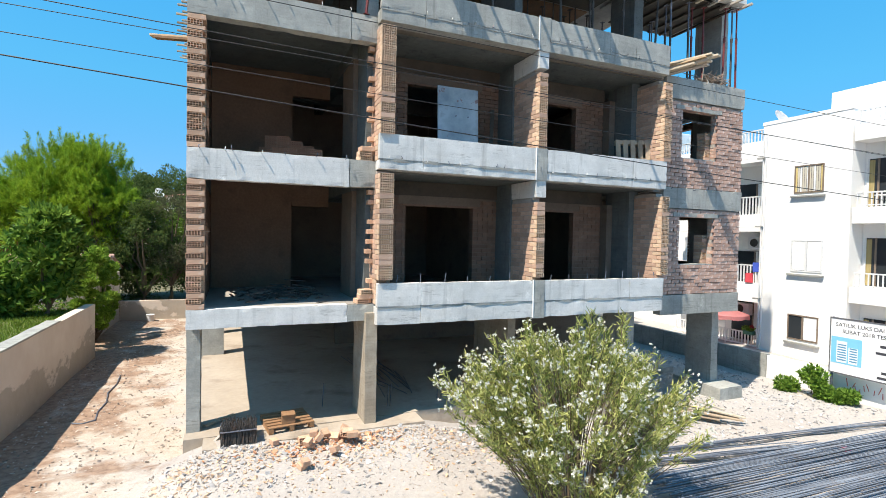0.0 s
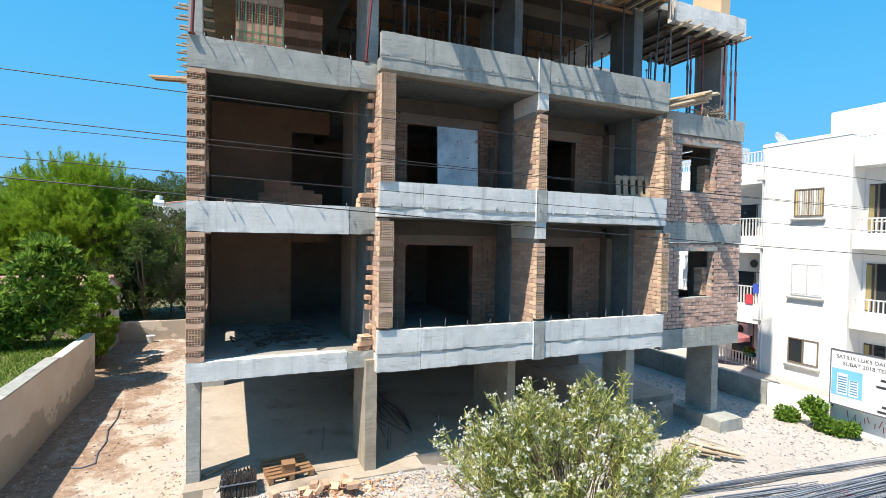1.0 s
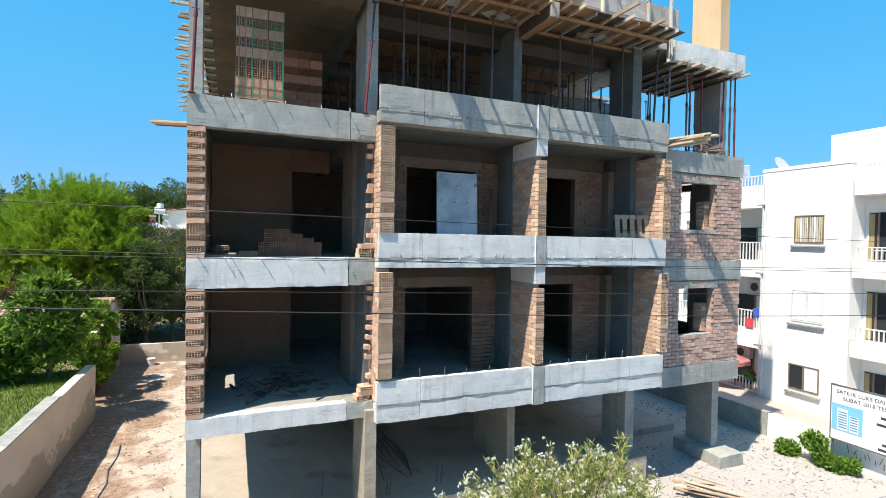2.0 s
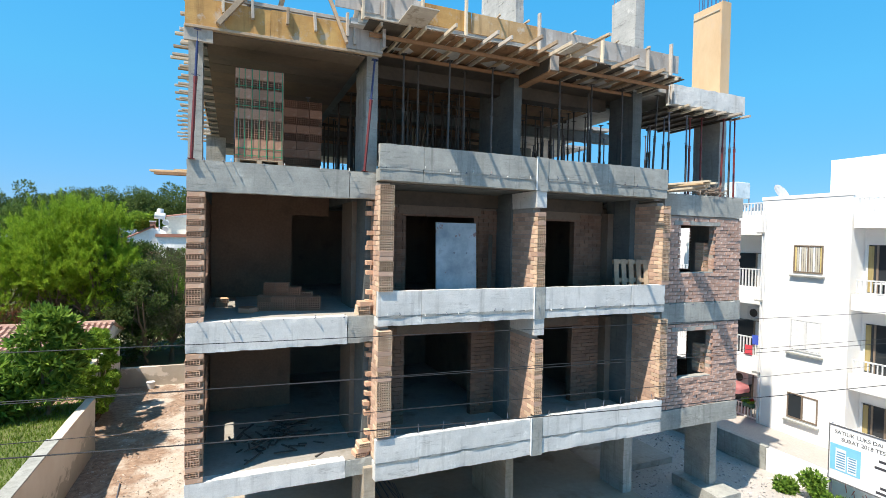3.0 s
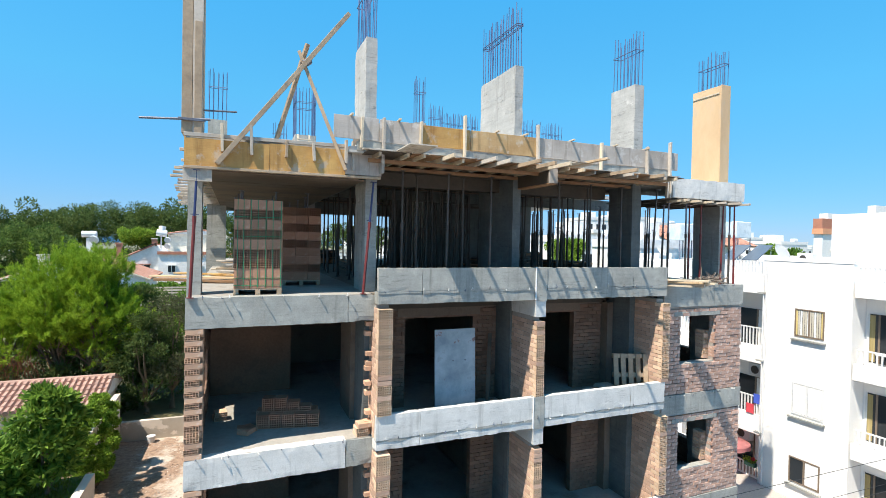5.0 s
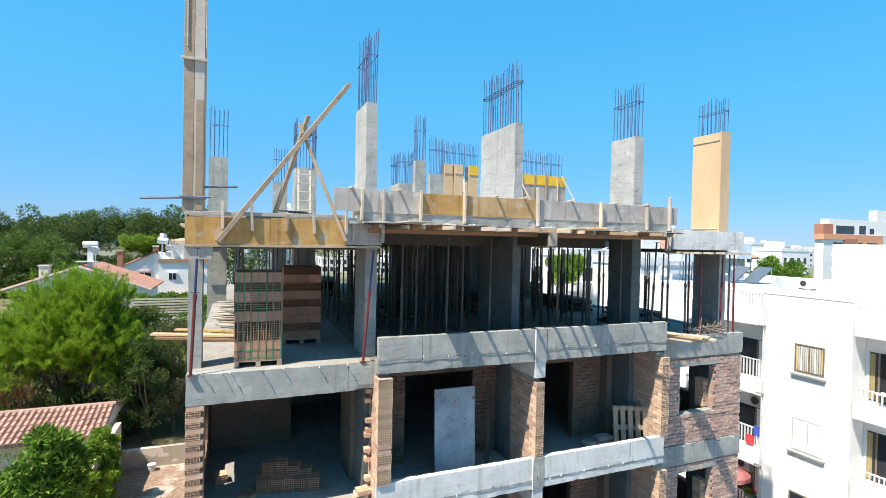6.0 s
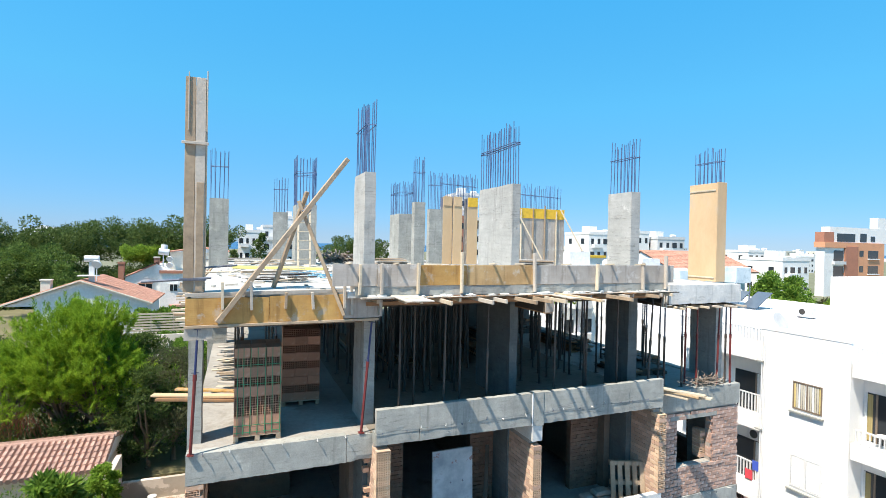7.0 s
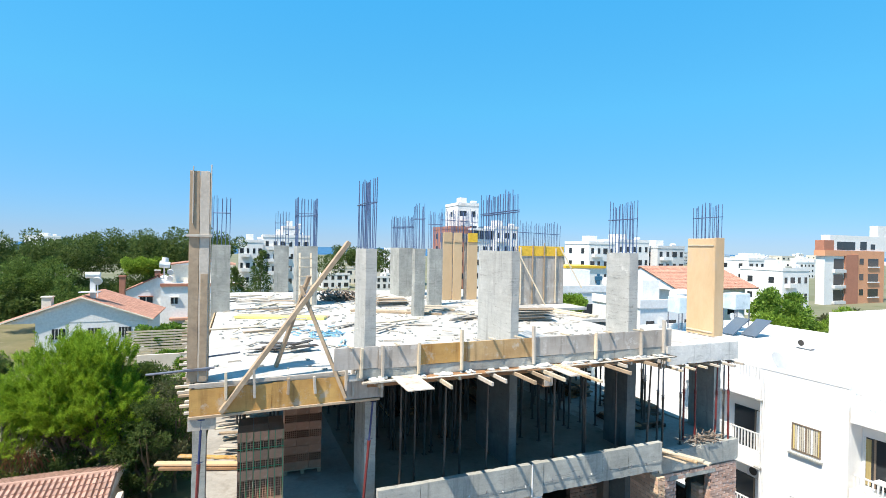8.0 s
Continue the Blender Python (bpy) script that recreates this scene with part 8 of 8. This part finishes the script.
    for n in range(11):
        part("slat", plank((-3.9, 0.0, 0.6 + n * 0.33), (3.9, 0.0, 0.6 + n * 0.33 + rng.uniform(-0.04, 0.04)), 0.06, 0.2), WOOD_PALE, sh)


build_houses()


def build_woods():
    """The dark belt of trees beyond the houses, and greenery in the town."""
    def belt(name, spots, mat, label, leaf=(0.42, 0.24), count=300):
        sets = []
        for x, y, z, r in spots:
            for _ in range(8):
                c = (x + nrng.normal() * r * 0.55, y + nrng.normal() * r * 0.5, z + nrng.uniform(-0.75, 0.5) * r)
                sets.append(clump(c, r * nrng.uniform(0.35, 0.6), count, leaf[0], leaf[1], 0.9))
        tagged(leaf_mesh(name, sets, mat), label, "woods", kind="stuff")

    r = random.Random(4)
    belt("woods", [(-62 + 1.55 * n + r.uniform(-1, 1), 112 + r.uniform(-8, 8), 9.4 + 3.6 * min(1, n / 30) + r.uniform(-1.2, 1.4), 4.2) for n in range(40)], LEAF_DARK, "dark belt of tall trees behind the houses")
    belt("woods", [(-60 + 2.4 * n + r.uniform(-1, 1), 104 + r.uniform(-6, 6), 4.5 + r.uniform(-1, 1), 4.0) for n in range(26)], LEAF_DARK, "lower dark trees behind the houses")
    belt("woods", [(-60 + 2.2 * n + r.uniform(-1, 1), 101 + r.uniform(-3, 3), 1.5 + r.uniform(-1, 1), 3.4) for n in range(28)], LEAF_DARK, "shrubs at the foot of the woods", (0.7, 0.4))
    belt("pine_grove", [(-33 + 1.7 * n + r.uniform(-1, 1), 86 + r.uniform(-3, 3), 9.0 - 0.4 * n + r.uniform(-1.2, 1.0), 2.6) for n in range(6)], LEAF_GROVE, "mid-green pines beside the houses", (0.4, 0.16))
    belt("pine_grove", [(-18.2 + 1.1 * n, 101 + r.uniform(-1, 1), 9.4 + r.uniform(-1.2, 0.6), 2.0) for n in range(5)], LEAF_FRESH, "mid-green pines beside the houses", (0.4, 0.16))
    belt("town_trees", [(24 + 4.0 * n + r.uniform(-2, 2), 128 + r.uniform(-5, 5), 10.0 + r.uniform(-1.5, 2.0), 3.4) for n in range(5)], LEAF_DARK, "dark trees among the town's houses")
    belt("town_trees", [(95 + 6 * n + r.uniform(-3, 3), 150 + r.uniform(-30, 40), 9.0 + r.uniform(-2, 1), 4.0) for n in range(9)] + [(68 + 4 * n, 27 + r.uniform(-2, 2), 5.0, 2.6) for n in range(3)], LEAF_OLIVE, "scattered trees among the town's houses")
    belt("town_trees", [(28.6 + r.uniform(-0.7, 0.7), 27.0 + r.uniform(-0.6, 0.6), 8.9 + r.uniform(-0.6, 0.7), 1.0) for n in range(6)], LEAF_FRESH, "light green tree behind the roof", (0.3, 0.08))
    belt("garden_shrubs", [(-9.5 + 1.4 * n, 62 + r.uniform(-2, 2), 2.2 + r.uniform(-0.5, 0.6), 1.3) for n in range(10)], LEAF_CITRUS, "garden shrubs between the houses", (0.35, 0.18))
    belt("garden_shrubs", [(-8.5 + 0.9 * n + r.uniform(-0.4, 0.4), 46 + r.uniform(-5, 7), 0.9 + r.uniform(-0.5, 0.9), 1.3) for n in range(9)], LEAF_CITRUS, "green shrubs in the gardens before the fence", (0.3, 0.14))
    belt("garden_shrubs", [(-36 + 1.5 * n + r.uniform(-0.4, 0.4), 55 + r.uniform(-4, 5), 0.8 + r.uniform(-0.5, 0.9), 1.5) for n in range(10)], LEAF_DARK, "dark shrubs beside the gabled house", (0.3, 0.14))
    broad_tree((60.5, 29.5, -0.5), 10.4, 3.3, LEAF_CITRUS, "round dark green tree between white houses", 44, 240, (0.4, 0.2), 0.25, 0.3)
    belt("town_trees", [(56.8 + 0.9 * n, 27.5 + r.uniform(-0.5, 0.5), 6.2 + r.uniform(-0.6, 0.8), 1.5) for n in range(4)] + [(66.5, 26.5, 6.0, 1.6), (67.6, 26.0, 6.6, 1.5)], LEAF_FRESH, "feathery light green shrubs between white houses", (0.4, 0.08))
    for x, y, h in ((3.4, 53.5, 13.6), (0.6, 55.5, 11.5), (33.0, 95.0, 14.0)):
        t = thing("conifer", "tall dark spire-shaped conifer", "tree", at=(x, y, -0.5))
        sets = []
        for n in range(26):
            f = n / 25
            sets.append(clump((nrng.normal() * 0.15, nrng.normal() * 0.15, h * (0.12 + 0.88 * f)), (3.3 if x < 30 else 0.9) * (1.04 - f) + 0.12, 170, 0.34, 0.12, 0.5, -0.1))
        part("trunk", tube((0, 0, 0), (0, 0, h * 0.9), 0.16, 7, 0.04), BARK, t)
        leaf_mesh("crown", sets, LEAF_DARK, t)


build_woods()
